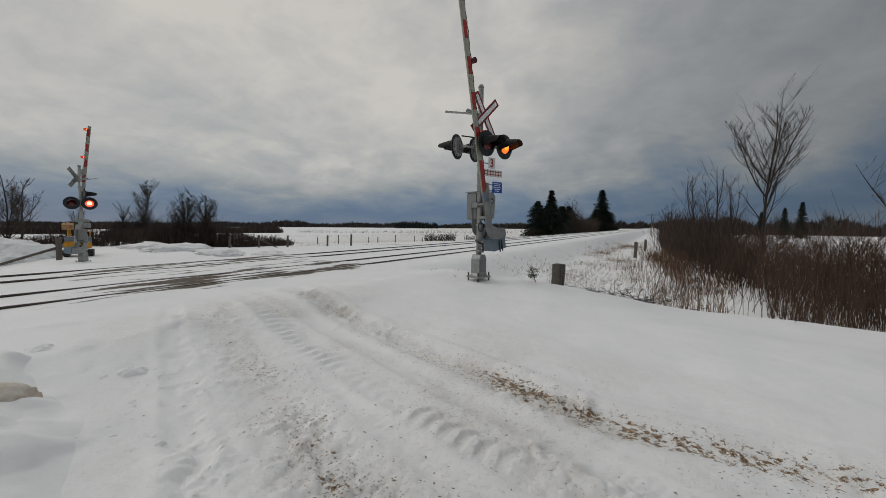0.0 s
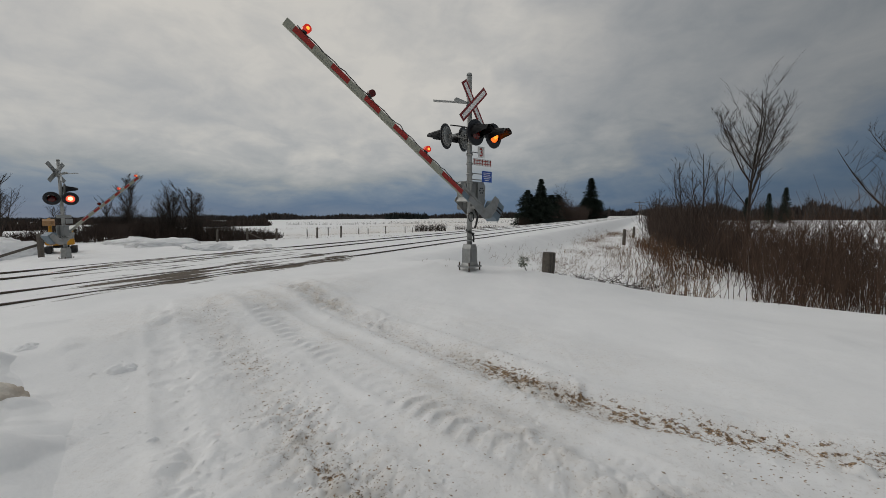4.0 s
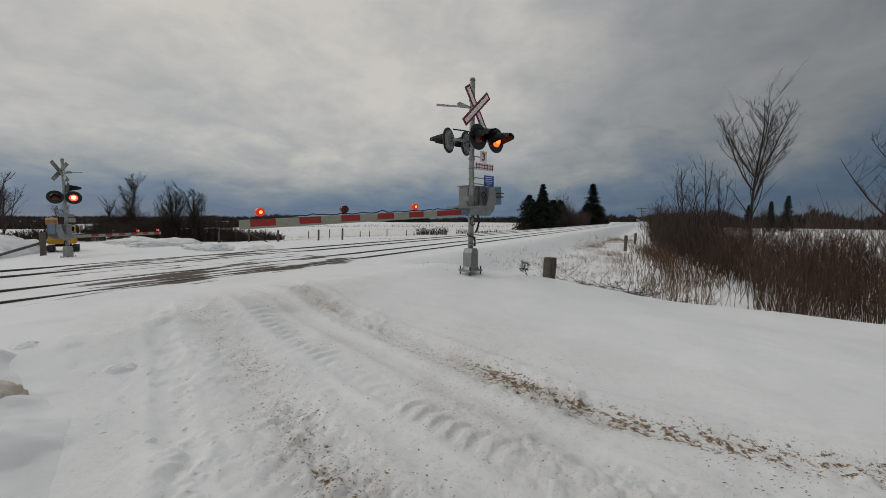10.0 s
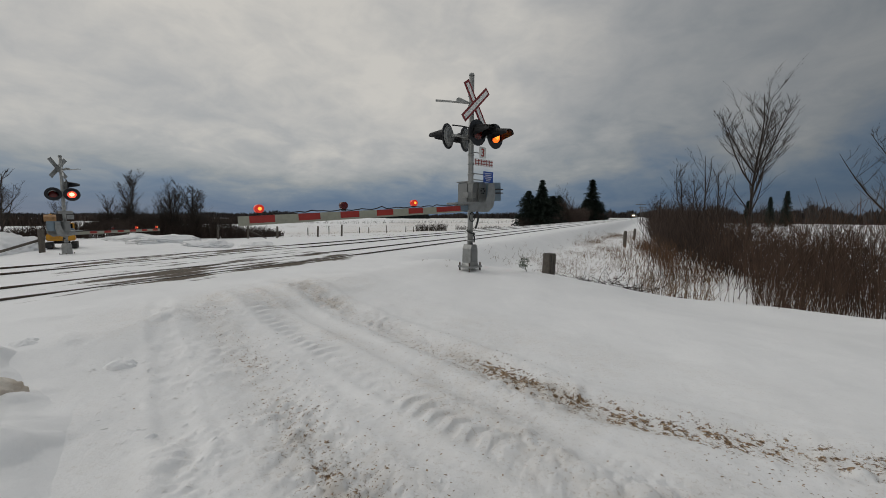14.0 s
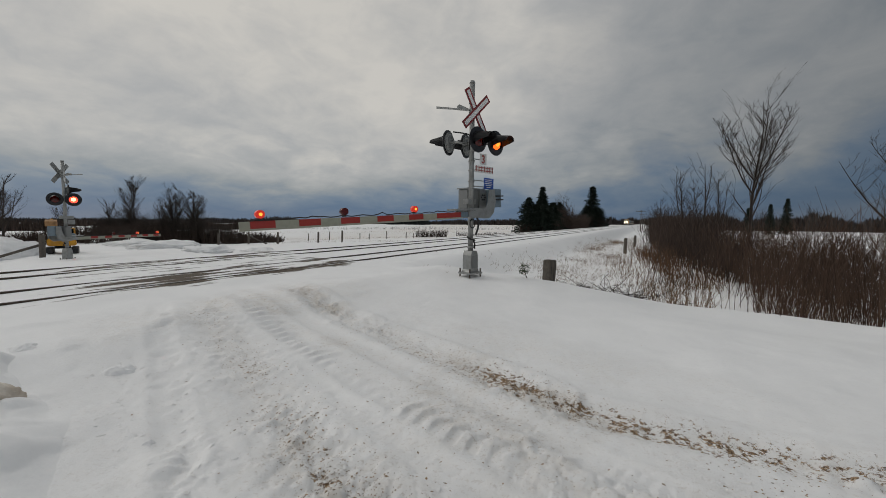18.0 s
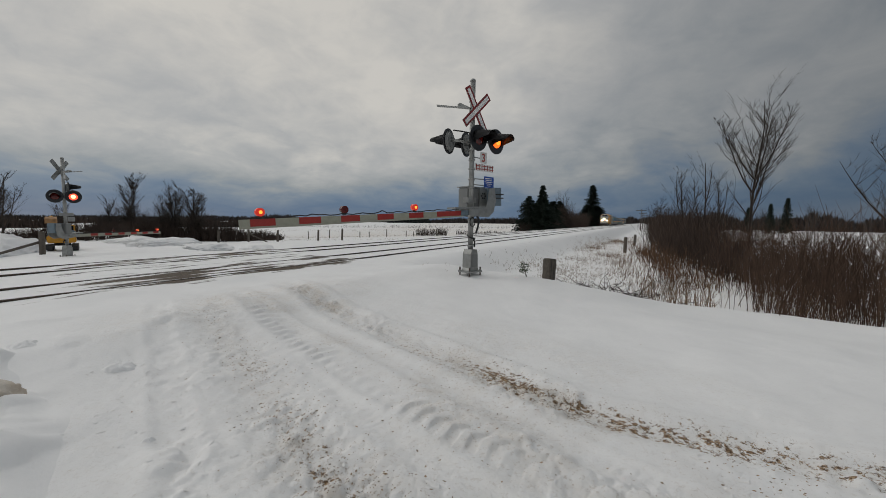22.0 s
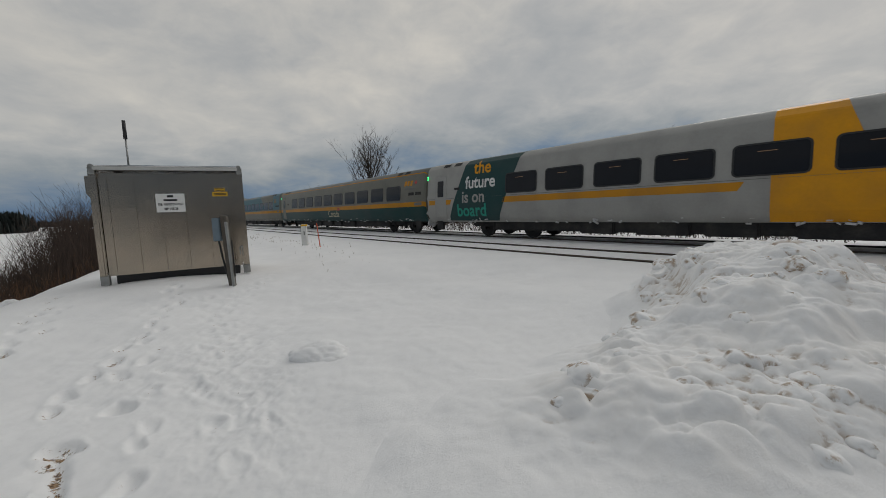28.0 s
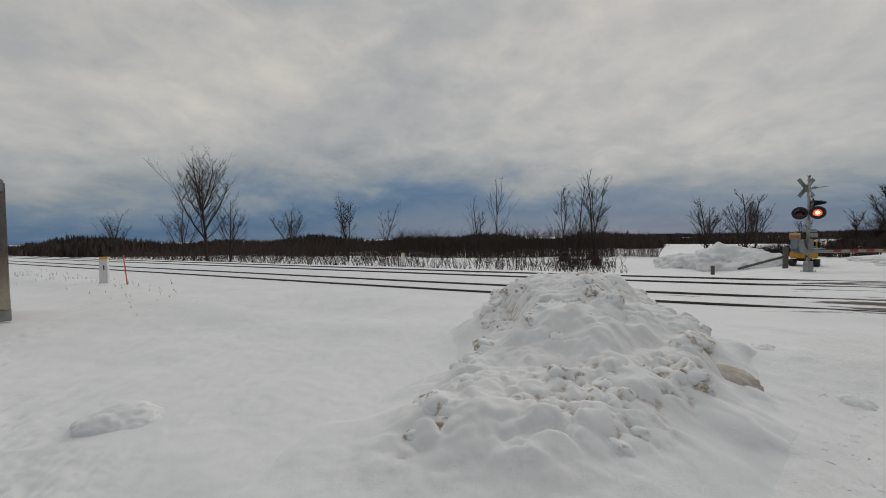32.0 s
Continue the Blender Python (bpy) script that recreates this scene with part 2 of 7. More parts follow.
SNOW = snow_material()
SNOW_PILE = snow_material("piled_snow", dirty=False)
STEEL = mat("galvanised_steel", (0.34, 0.345, 0.335), 0.45, 0.6, 0.12, 6, 0.002, 90, second=(0.25, 0.25, 0.235))
ALU = mat("weathered_aluminium", (0.41, 0.35, 0.28), 0.20, 0.95, 0.05, 2.0, 0.0005, 30, second=(0.31, 0.28, 0.235))
BLACK = mat("black_paint", (0.018, 0.018, 0.02), 0.4, 0, 0.2, 10)
GREYBOX = mat("grey_enamel", (0.22, 0.225, 0.22), 0.5, 0.2, 0.12, 7, second=(0.22, 0.225, 0.22))
BLUEGREY = mat("blue_grey_enamel", (0.16, 0.21, 0.25), 0.5, 0.1, 0.12, 7)
WHITE = mat("white_reflective", (0.78, 0.78, 0.76), 0.4, 0, 0.06, 9)
GATEWHITE = mat("grimy_white_tape", (0.34, 0.34, 0.27), 0.45, 0, 0.1, 9)
DARKRED = mat("weathered_red", (0.22, 0.025, 0.025), 0.5, 0, 0.12, 9)
RED = mat("red_reflective", (0.34, 0.03, 0.022), 0.4, 0, 0.1, 9)
SIGNBLUE = mat("blue_sign", (0.02, 0.08, 0.38), 0.4, 0, 0.06, 9)
LENS_OFF = mat("dark_red_lens", (0.10, 0.008, 0.006), 0.15, 0, 0.2, 20)
LENS_ON = mat("lit_orange_lens", (0.9, 0.12, 0.02), 0.3, 0, 0.05, 20, emit=1.7, emit_color=(1.0, 0.13, 0.010))
LENS_ARM = mat("gate_lamp_red", (0.5, 0.03, 0.02), 0.3, 0, 0.05, 20, emit=0.35, emit_color=(1.0, 0.05, 0.02))
LENS_RED = mat("lit_red_lens", (0.9, 0.06, 0.03), 0.3, 0, 0.05, 20, emit=2.2, emit_color=(1.0, 0.07, 0.04))
BULB = mat("glowing_bulb", (1, 0.5, 0.2), 0.3, 0, 0.02, 20, emit=5.0, emit_color=(1.0, 0.42, 0.16))
BULB_ORANGE = mat("glowing_amber_bulb", (1, 0.5, 0.1), 0.3, 0, 0.02, 20, emit=1.5, emit_color=(1.0, 0.33, 0.03))
GREENLIT = mat("lit_green_lamp", (0.05, 0.9, 0.2), 0.3, 0, 0.02, 20, emit=3.0, emit_color=(0.05, 1.0, 0.25))
CABLE = mat("black_rubber", (0.02, 0.02, 0.02), 0.6, 0, 0.2, 12)
WOOD = mat("weathered_wood", (0.12, 0.103, 0.086), 0.85, 0, 0.3, 14, 0.006, 40, second=(0.07, 0.06, 0.05))
RAIL = mat("rail_steel", (0.10, 0.075, 0.06), 0.55, 0.5, 0.2, 6)
RAILTOP = mat("worn_rail_head", (0.32, 0.32, 0.33), 0.3, 0.9, 0.1, 6)
BALLAST = mat("wet_ballast_slush", (0.16, 0.15, 0.14), 0.9, 0, 0.4, 1.3, 0.02, 30, second=(0.72, 0.72, 0.73), fine=60)
BARK = mat("grey_brown_bark", (0.04, 0.031, 0.025), 0.9, 0, 0.25, 6, 0.004, 60)
TWIG = mat("brown_twigs", (0.048, 0.036, 0.028), 0.9, 0, 0.2, 3, random_per=0.35)
BELT = mat("brush_belt", (0.07, 0.047, 0.035), 0.9, 0, 0.2, 3, random_per=0.4)
WILLOW = mat("willow_stems", (0.088, 0.053, 0.036), 0.9, 0, 0.2, 3, random_per=0.4)
HEDGE = mat("dark_brush", (0.055, 0.036, 0.027), 0.9, 0, 0.2, 3, random_per=0.4)
RUSSET = mat("russet_brush", (0.135, 0.075, 0.042), 0.9, 0, 0.2, 3, random_per=0.35)
LOOSE_SNOW = mat("loose_snow", (0.86, 0.855, 0.85), 0.8, 0, 0.05, 5, 0.004, 25, second=(0.80, 0.77, 0.73))
STRAW = mat("dry_grass", (0.21, 0.140, 0.088), 0.9, 0, 0.2, 3, random_per=0.35)
NEEDLE = mat("spruce_needles", (0.018, 0.03, 0.02), 0.9, 0, 0.25, 3, random_per=0.35)
FARWOOD = mat("far_woods", (0.062, 0.052, 0.048), 0.95, 0, 0.2, 0.05, random_per=0.3)
FARPINE = mat("far_pines", (0.016, 0.022, 0.02), 0.95, 0, 0.2, 0.05, random_per=0.3)


# ---------------------------------------------------------------- mesh helpers
def mesh_of(name, verts, faces, mats, mat_ids=None, smooth=False):
    me = bpy.data.meshes.new(name)
    me.from_pydata([tuple(v) for v in verts], [], faces)
    for m in mats if isinstance(mats, (list, tuple)) else [mats]:
        me.materials.append(m)
    if mat_ids is not None:
        me.polygons.foreach_set("material_index", mat_ids)
    if smooth:
        me.polygons.foreach_set("use_smooth", [True] * len(me.polygons))
    me.update()
    return me


def put(name, verts, faces, mats, parent=None, label="", mat_ids=None, smooth=False, at=None):
    ob = new(name, mesh_of(name, verts, faces, mats, mat_ids, smooth))
    if parent is not None:
        ob.parent = parent
    if at is not None:
        ob.matrix_basis = at
    if label:
        tagged(ob, label)
    return ob


def part(name, bm, material, parent, label="", at=None, smooth=False):
    """Links a bmesh as one mesh object under a thing or a part."""
    me = bpy.data.meshes.new(name)
    bm.to_mesh(me)
    bm.free()
    for m in material if isinstance(material, (list, tuple)) else [material]:
        me.materials.append(m)
    if smooth:
        me.polygons.foreach_set("use_smooth", [True] * len(me.polygons))
    ob = new(name, me)
    ob.parent = parent
    if at is not None:
        ob.matrix_basis = at
    if label:
        tagged(ob, label)
    return ob


def thing(name, label, category, at=None, group="", kind=""):
    ob = new(name)
    ob.empty_display_size = 0.2
    if at is not None:
        ob.matrix_basis = at
    return tagged(ob, label, category, group, kind)


def box(sx, sy, sz, cx=0, cy=0, cz=0, bevel=0.0, bm=None, turn=None):
    own = bm is None
    b = bmesh.new()
    bmesh.ops.create_cube(b, size=1.0, matrix=Matrix.Diagonal((sx, sy, sz, 1)))
    if bevel:
        bmesh.ops.bevel(b, geom=b.edges[:], offset=bevel, segments=2, affect="EDGES")
    m = Matrix.Translation((cx, cy, cz))
    if turn is not None:
        m = m @ turn
    bmesh.ops.transform(b, matrix=m, verts=b.verts)
    if own:
        return b
    me = bpy.data.meshes.new("tmp")
    b.to_mesh(me)
    b.free()
    bm.from_mesh(me)
    bpy.data.meshes.remove(me)
    return bm


def cyl(r0, r1, p0, p1, n=12, bm=None, cap=True):
    """A tapered round bar from p0 to p1."""
    bm = bm or bmesh.new()
    p0, p1 = Vector(p0), Vector(p1)
    q = (p1 - p0).to_track_quat("Z", "Y").to_matrix()
    rings = []
    for p, r in ((p0, r0), (p1, r1)):
        rings.append([bm.verts.new(p + q @ Vector((r * math.cos(a), r * math.sin(a), 0)))
                      for a in (2 * math.pi * i / n for i in range(n))])
    for i in range(n):
        f = bm.faces.new((rings[0][i], rings[0][(i + 1) % n], rings[1][(i + 1) % n], rings[1][i]))
        f.smooth = n > 7
    if cap:
        bm.faces.new(rings[0][::-1])
        bm.faces.new(rings[1])
    return bm


def pipe(points, r, n=7, bm=None):
    bm = bm or bmesh.new()
    for a, b in zip(points, points[1:]):
        cyl(r, r, a, b, n, bm)
    return bm


def prism(outline, depth, bm=None, y0=0.0):
    """An outline in x, z pulled out along y."""
    bm = bm or bmesh.new()
    a = [bm.verts.new((x, y0, z)) for x, z in outline]
    b = [bm.verts.new((x, y0 + depth, z)) for x, z in outline]
    n = len(outline)
    bm.faces.new(a)
    bm.faces.new(b[::-1])
    for i in range(n):
        bm.faces.new((a[i], b[i], b[(i + 1) % n], a[(i + 1) % n]))
    bmesh.ops.recalc_face_normals(bm, faces=bm.faces)
    return bm


def text_mesh(words, size, align="LEFT", depth=0.0, weight=0.0):
    """Verts and faces of words in the built-in font, in x, z."""
    cu = bpy.data.curves.new("words", "FONT")
    cu.body, cu.size, cu.align_x, cu.extrude = words, size, align, depth
    cu.offset = weight
    cu.resolution_u = 3
    ob = bpy.data.objects.new("words", cu)
    scene.collection.objects.link(ob)
    dg = bpy.context.evaluated_depsgraph_get()
    me = ob.evaluated_get(dg).to_mesh()
    vs = [v.co.copy() for v in me.vertices]
    fs = [tuple(p.vertices) for p in me.polygons]
    ob.evaluated_get(dg).to_mesh_clear()
    bpy.data.objects.remove(ob)
    bpy.data.curves.remove(cu)
    return vs, fs


# smooth random fields on arrays
def hash2(i, j, seed):
    v = np.sin(i * 127.1 + j * 311.7 + seed * 74.7) * 43758.5453
    return v - np.floor(v)


def field(x, y, scale, seed=0):
    u, v = np.asarray(x) / scale, np.asarray(y) / scale
    i, j = np.floor(u), np.floor(v)
    f, g = u - i, v - j
    f, g = f * f * f * (f * (f * 6 - 15) + 10), g * g * g * (g * (g * 6 - 15) + 10)
    a, b = hash2(i, j, seed), hash2(i + 1, j, seed)
    c, d = hash2(i, j + 1, seed), hash2(i + 1, j + 1, seed)
    return (a * (1 - f) + b * f) * (1 - g) + (c * (1 - f) + d * f) * g - 0.5


def fractal(x, y, scale, octaves=4, gain=0.5, seed=0):
    out, amp = 0.0, 1.0
    for k in range(octaves):
        out = out + amp * field(x * 0.8 - y * 0.6 + 13 * k, x * 0.6 + y * 0.8 - 7 * k, scale, seed + k)
        scale, amp = scale * 0.48, amp * gain
    return out


def step(a, b, v):
    t = np.clip((np.asarray(v) - a) / (b - a), 0, 1)
    return t * t * (3 - 2 * t)


# ---------------------------------------------------------------- plan of the railway
def unit(az):
    return np.array([-math.sin(radians(az)), math.cos(radians(az))])


AZ_EAST, AZ_WEST, NEAR_TRACK, BEND_R, SPACING = -27.5, 147.0, 10.1, 200.0, 4.1
U_E, N_E, U_W, N_W = unit(AZ_EAST), unit(AZ_EAST + 90), unit(AZ_WEST), unit(AZ_WEST - 90)
CORNER = np.linalg.solve(np.array([N_E, N_W]), np.array([NEAR_TRACK, NEAR_TRACK]))
BEND = radians(180 - (AZ_WEST - AZ_EAST))
TANGENT, HALF = BEND_R * math.tan(BEND / 2), BEND_R * BEND / 2


def track(s, off=0.0):
    """A place along the near track's middle line (s grows towards the east), off metres beyond it, and its normal."""
    if s >= HALF:
        p, n = CORNER + U_E * (TANGENT + s - HALF), N_E
    elif s <= -HALF:
        p, n = CORNER + U_W * (TANGENT - s - HALF), N_W
    else:
        q = CORNER + U_E * TANGENT + N_E * BEND_R
        a = radians(AZ_EAST + 90) - (HALF - s) / BEND_R
        n = np.array([-math.sin(a), math.cos(a)])
        p = q - n * BEND_R
    return p + n * off, n


def beyond(x, y):
    """Metres beyond the near track's middle line."""
    x, y = np.asarray(x, float), np.asarray(y, float)
    dx, dy = x - CORNER[0], y - CORNER[1]
    east = (dx * U_E[0] + dy * U_E[1]) > (dx * U_W[0] + dy * U_W[1])
    return np.where(east, x * N_E[0] + y * N_E[1], x * N_W[0] + y * N_W[1]) - NEAR_TRACK


ROAD_AZ = 42.5
ROAD_U = unit(ROAD_AZ)
ROAD_N = np.array([ROAD_U[1], -ROAD_U[0]])       # to the right of the road


def across(x, y):
    return x * ROAD_N[0] + y * ROAD_N[1]


def along(x, y):
    return x * ROAD_U[0] + y * ROAD_U[1]


def level(x, y):
    """Height of the snow, without its small relief."""
    x, y = np.asarray(x, float), np.asarray(y, float)
    d, r = beyond(x, y), across(x, y)
    dist = np.hypot(x, y)
    low = -1.05 - 0.7 * step(25, 90, dist) - 0.9 * step(150, 900, dist)
    low = low + 0.25 * fractal(x, y, 14, 3, seed=5) * step(6, 14, dist)
    # pad on the near side of the line: crossing approach and the signal hut
    crest = 0.54 * x + 0.84 * y
    back = 0.70 * x - 0.71 * y
    pad = (1 - step(9.5, 11.7, crest)) * (1 - step(4.0, 7.2, back)) * (1 - step(-2.5, 1.0, d))
    pad_z = -0.2 + 0.2 * step(6.5, 9.6, r) * step(7.5, 10, crest) - 0.34 * step(6.0, 9.6, crest) * step(1.5, 5.5, x)
    pad_z = pad_z + 0.10 * step(-6, -2.5, d) + 0.14 * np.exp(-((x - 0.71) ** 2 + (y - 10.17) ** 2) / 6.0) + 0.15 * np.exp(-((x + 6.9) ** 2 + (y + 9.0) ** 2) / 7.0)
    z = low * (1 - pad) + pad_z * pad
    # road beyond the line
    way = (1 - step(2.5, 6.5, np.abs(r - 1.2))) * step(5, 8, d)
    z = z * (1 - way) + (-0.12 - 0.33 * step(7, 13, d)) * way
    far = step(6.0, 9.5, d) * (1 - step(22, 40, d)) * (1 - way)
    z = z * (1 - 0.45 * far) + (-0.75) * 0.45 * far
    # track bed
    bed = step(-5.2, -2.3, d) * (1 - step(6.2, 9.2, d))
    z = z * (1 - bed) + (-0.05) * bed
    return z


# walked lines: from x, y to x, y, and the number of steps
FOOTWAYS = [(-6.3, -8.3, -3.14, -5.03, 15), (-3.14, -5.03, -2.22, -4.23, 5), (-2.22, -4.23, -1.23, -2.44, 6), (-5.2, -10.1, -3.05, -7.12, 13),
            (-3.05, -7.12, -2.3, -6.41, 3), (-8.1, -7.4, -4.65, -5.37, 13), (-4.65, -5.37, -3.2, -3.74, 7), (-3.2, -3.74, -1.9, -2.0, 7), (-3.6, -4.9, -1.9, -2.6, 8)]


def lumps(x, y, seed, cell):
    """Rounded clods: distance to scattered middles."""
    i0, j0 = np.floor(x / cell), np.floor(y / cell)
    out = np.zeros_like(x)
    for di in (-1, 0, 1):
        for dj in (-1, 0, 1):
            i, j = i0 + di, j0 + dj
            cx, cy = (i + 0.15 + 0.7 * hash2(i, j, seed)) * cell, (j + 0.15 + 0.7 * hash2(i, j, seed + 1)) * cell
            rad = cell * (0.25 + 0.45 * hash2(i, j, seed + 2))
            dd = np.sqrt((x - cx) ** 2 * (1 + 0.6 * hash2(i, j, seed + 4)) + (y - cy) ** 2) / rad
            out = np.maximum(out, np.where(dd < 1, np.sqrt(np.maximum(1 - dd * dd, 0)), 0) * rad * (0.4 + 0.6 * hash2(i, j, seed + 3)))
    return out


def ground_points(x, y):
    d, r, q = beyond(x, y), across(x, y), along(x, y)
    dist = np.hypot(x, y)
    z = level(x, y)
    near = 1 - step(30, 80, dist)
    z = z + 0.06 * fractal(x, y, 1.7, 5, 0.55, seed=2) * near * (1 - step(-3, -1, d) * (1 - step(6, 8, d)))
    z = z + 0.16 * fractal(x, y, 6, 2, seed=9) * step(4, 9, dist) * near * (1 - step(-4, -2, d) * (1 - step(6, 9, d)))
    road = step(-0.6, 0.4, r) * (1 - step(4.0, 5.2, r)) * (1 - step(-3.6, -2.2, d)) * (1 - step(-6, -12, q))
    # wheel ruts, tread prints and broken crust; the ruts draw together slightly towards the standpoint
    wob = 0.10 * fractal(x, y, 3.5, 2, seed=21)
    rl, rr = r + wob - 0.87 - 0.08 * q, r + wob - 3.14 - 0.55 * step(1.9, -0.3, q)
    near_bits = 1 - step(7, 14, dist)
    ruts = np.zeros_like(z)
    for c, w, dep in ((rl, 0.26, 0.030), (rr, 0.22, 0.050), (r + wob - 2.05, 0.17, 0.022), (r + wob - 0.11 * q - 0.02, 0.12, 0.022), (r + wob - 1.62, 0.13, 0.012), (r + wob - 2.55, 0.12, 0.016)):
        ruts += -dep * np.exp(-((c / w) ** 4)) + 0.45 * dep * np.exp(-(((c - 1.6 * w) / (0.4 * w)) ** 2)) + 0.35 * dep * np.exp(-(((c + 1.6 * w) / (0.4 * w)) ** 2))
    lug = step(0.42, 0.58, 0.5 + 0.5 * np.sin(q * 2 * math.pi / 0.19 + 3.0 * np.abs(r - 2.05) / 0.2 + 1.2 * field(x, y, 0.4, 35)))
    bars = step(0.4, 0.6, 0.5 + 0.5 * np.sin(q * 2 * math.pi / 0.085 + 0.8 * field(x, y, 0.3, 38)))
    worn = 0.25 + 0.75 * step(-0.15, 0.1, fractal(x, y, 0.9, 2, seed=36))
    treads = 0.030 * lug * np.exp(-(((r + wob - 2.05) / 0.17) ** 4)) + 0.007 * bars * (np.exp(-(((r + wob - 1.62) / 0.11) ** 4)) + np.exp(-(((r + wob - 0.11 * q - 0.02) / 0.1) ** 4)) + 0.7 * np.exp(-(((r + wob - 2.55) / 0.10) ** 4)))
    wx, wy = x + 0.03 * fractal(x, y, 0.11, 2, seed=33), y + 0.03 * fractal(x, y, 0.13, 2, seed=34)
    crumbs = np.maximum(0.8 * lumps(wx, wy, 41, 0.15), lumps(wx, wy, 43, 0.075))
    rough = 0.10 + 0.9 * np.exp(-((rl / 0.30) ** 2)) + 0.95 * np.exp(-(((rr + 0.02) / 0.30) ** 2)) + 0.7 * np.exp(-(((r + wob - 2.3) / 0.22) ** 2)) * (1 - step(2.5, 4.0, q)) + 0.35 * np.exp(-(((r + wob - 0.11 * q - 0.1) / 0.22) ** 2))
    patchy = step(-0.12, 0.16, fractal(x, y, 0.7, 3, seed=37))
    churn = np.abs(fractal(x, y, 0.30, 4, 0.62, seed=31))
    z = z + road * near * (ruts + treads * worn + 0.030 * churn * (0.35 + rough) + near_bits * 0.8 * crumbs * rough * patchy)
    # crust slabs pushed up along the left groove
    slab = lumps(wx, wy, 49, 0.33) * np.exp(-(((r - 0.11 * q - 0.05) / 0.16) ** 2)) * step(0.0, 0.15, fractal(x, y, 0.9, 2, seed=53))
    z = z + 0.30 * slab * near_bits * step(2, 3, q) * (1 - step(7, 8.5, q))
    # plough crumbs beside the road
    z = z + 0.36 * lumps(x + 0.1 * fractal(x, y, 0.5, 2, seed=46), y, 47, 0.42) * step(-0.08, 0.16, fractal(x, y, 1.4, 2, seed=39)) * step(-2.4, -1.4, r) * (1 - step(-0.5, 0.1, r)) * step(1.5, 2.5, q) * (1 - step(7, 8, q))
    # foot and animal trail past the hut
    trail = np.exp(-(((0.775 * x - 0.632 * y - 0.95 + 0.12 * np.sin(y * 2.1)) / 0.22) ** 2)) * (1 - step(-2.6, -1.6, y)) * (1 - step(9.5, 11, dist))
    trail2 = np.exp(-(((0.775 * x - 0.632 * y + 0.25) / 0.5) ** 2)) * (1 - step(-2.6, -1.0, y)) * (1 - step(8.5, 10, dist))
    z = z - trail2 * 0.05 * churn - 0.035 * churn * np.exp(-(((0.775 * x - 0.632 * y - 0.5) / 1.0) ** 2)) * (1 - step(-2.2, -1.4, y)) * (1 - step(8.5, 10, dist)) * step(-0.1, 0.15, fractal(x, y, 1.6, 2, seed=58))
    wobble = fractal(x, y, 0.22, 3, seed=55) * 2.5
    # footprints: walkers past the hut and across the pad
    prints = np.zeros_like(z)
    for k, (ax, ay, bx, by, n) in enumerate(FOOTWAYS):
        for i in range(n):
            f = (i + 0.5) / n
            sw = 0.11 if i % 2 else -0.11
            lx, ly = bx - ax, by - ay
            ln = math.hypot(lx, ly)
            cx = ax + f * lx - ly / ln * sw + 0.10 * math.sin(3.1 * i + k)
            cy = ay + f * ly + lx / ln * sw + 0.10 * math.sin(5.3 * i + 2 * k)
            du, dv = ((x - cx) * lx + (y - cy) * ly) / ln, (-(x - cx) * ly + (y - cy) * lx) / ln
            g = ((du + 0.04 * wobble) / 0.12) ** 2 + ((dv + 0.04 * wobble) / 0.07) ** 2
            prints = np.maximum(prints, (0.5 + 0.5 * math.sin(9.1 * i + k)) * (1.0 if k < 5 else 0.4) * np.exp(-g))
            z = z - (0.045 if k < 5 else 0.012) * (1 + 0.4 * math.sin(7.7 * i)) * np.exp(-g * g) + 0.008 * np.exp(-((np.sqrt(g) - 1.5) / 0.35) ** 2)
    # long drift by the line
    z = z + 0.10 * np.exp(-(((d + 4.8 + 0.4 * np.sin(x * 0.5)) / 0.8) ** 2)) * step(-9, -4, -x) * near
    # masks
    fleck = step(0.02, 0.30, fractal(x, y, 1.3, 3, seed=41) + 0.12)
    dirt = road * (0.20 + 0.70 * np.exp(-((rl / 0.27) ** 2)) + 0.85 * np.exp(-((rr / 0.26) ** 2)) + 0.35 * np.exp(-(((r + wob - 2.3) / 0.3) ** 2))) * (0.35 + 0.65 * fleck)
    # stubble shows through the thin snow of the field beyond the line
    stubble = step(14, 24, d) * step(45, 70, dist) * step(-40, -10, x) * (0.75 + 0.9 * fractal(x * 0.25, y, 9, 3, seed=63))
    dirt = np.maximum(dirt, np.clip(stubble, 0, 1.1))
    clumpy = np.clip(0.55 + 1.3 * fractal(x, y, 0.55, 3, seed=42), 0, 1)
    soil = road * np.maximum(np.exp(-(((rr - 0.03) / 0.22) ** 2)) * (0.30 * step(8, 5, q) + 0.70 * step(3.4, 2.4, q)) * (0.45 + 0.55 * clumpy),
                             0.58 * np.exp(-((rl / 0.22) ** 2)) * clumpy * (0.62 + 0.25 * step(3.4, 2.2, q)))
    soil = np.maximum(soil, 0.70 * prints)
    # a crack in the crust
    cd = np.abs((x + 1.5) * 0.92 + (y + 3.43) * -0.38 + 0.10 * fractal(x, y, 0.35, 3, seed=77)) + 9 * (1 - step(-3.6, -3.4, y)) + 9 * step(-2.85, -2.6, y)
    z = z - 0.05 * np.exp(-((cd / 0.05) ** 2))
    soil = np.maximum(soil, 0.9 * np.exp(-((cd / 0.03) ** 2)))
    soil = np.maximum(soil, 0.16 * step(9.8, 10.8, 0.54 * x + 0.84 * y) * (1 - step(14, 30, dist)) * step(1, 3, x))
    cross = step(-1.6, 0.3, r) * (1 - step(6.2, 8.0, r)) * step(-1.9, -0.9, d) * (1 - step(5.6, 6.4, d))
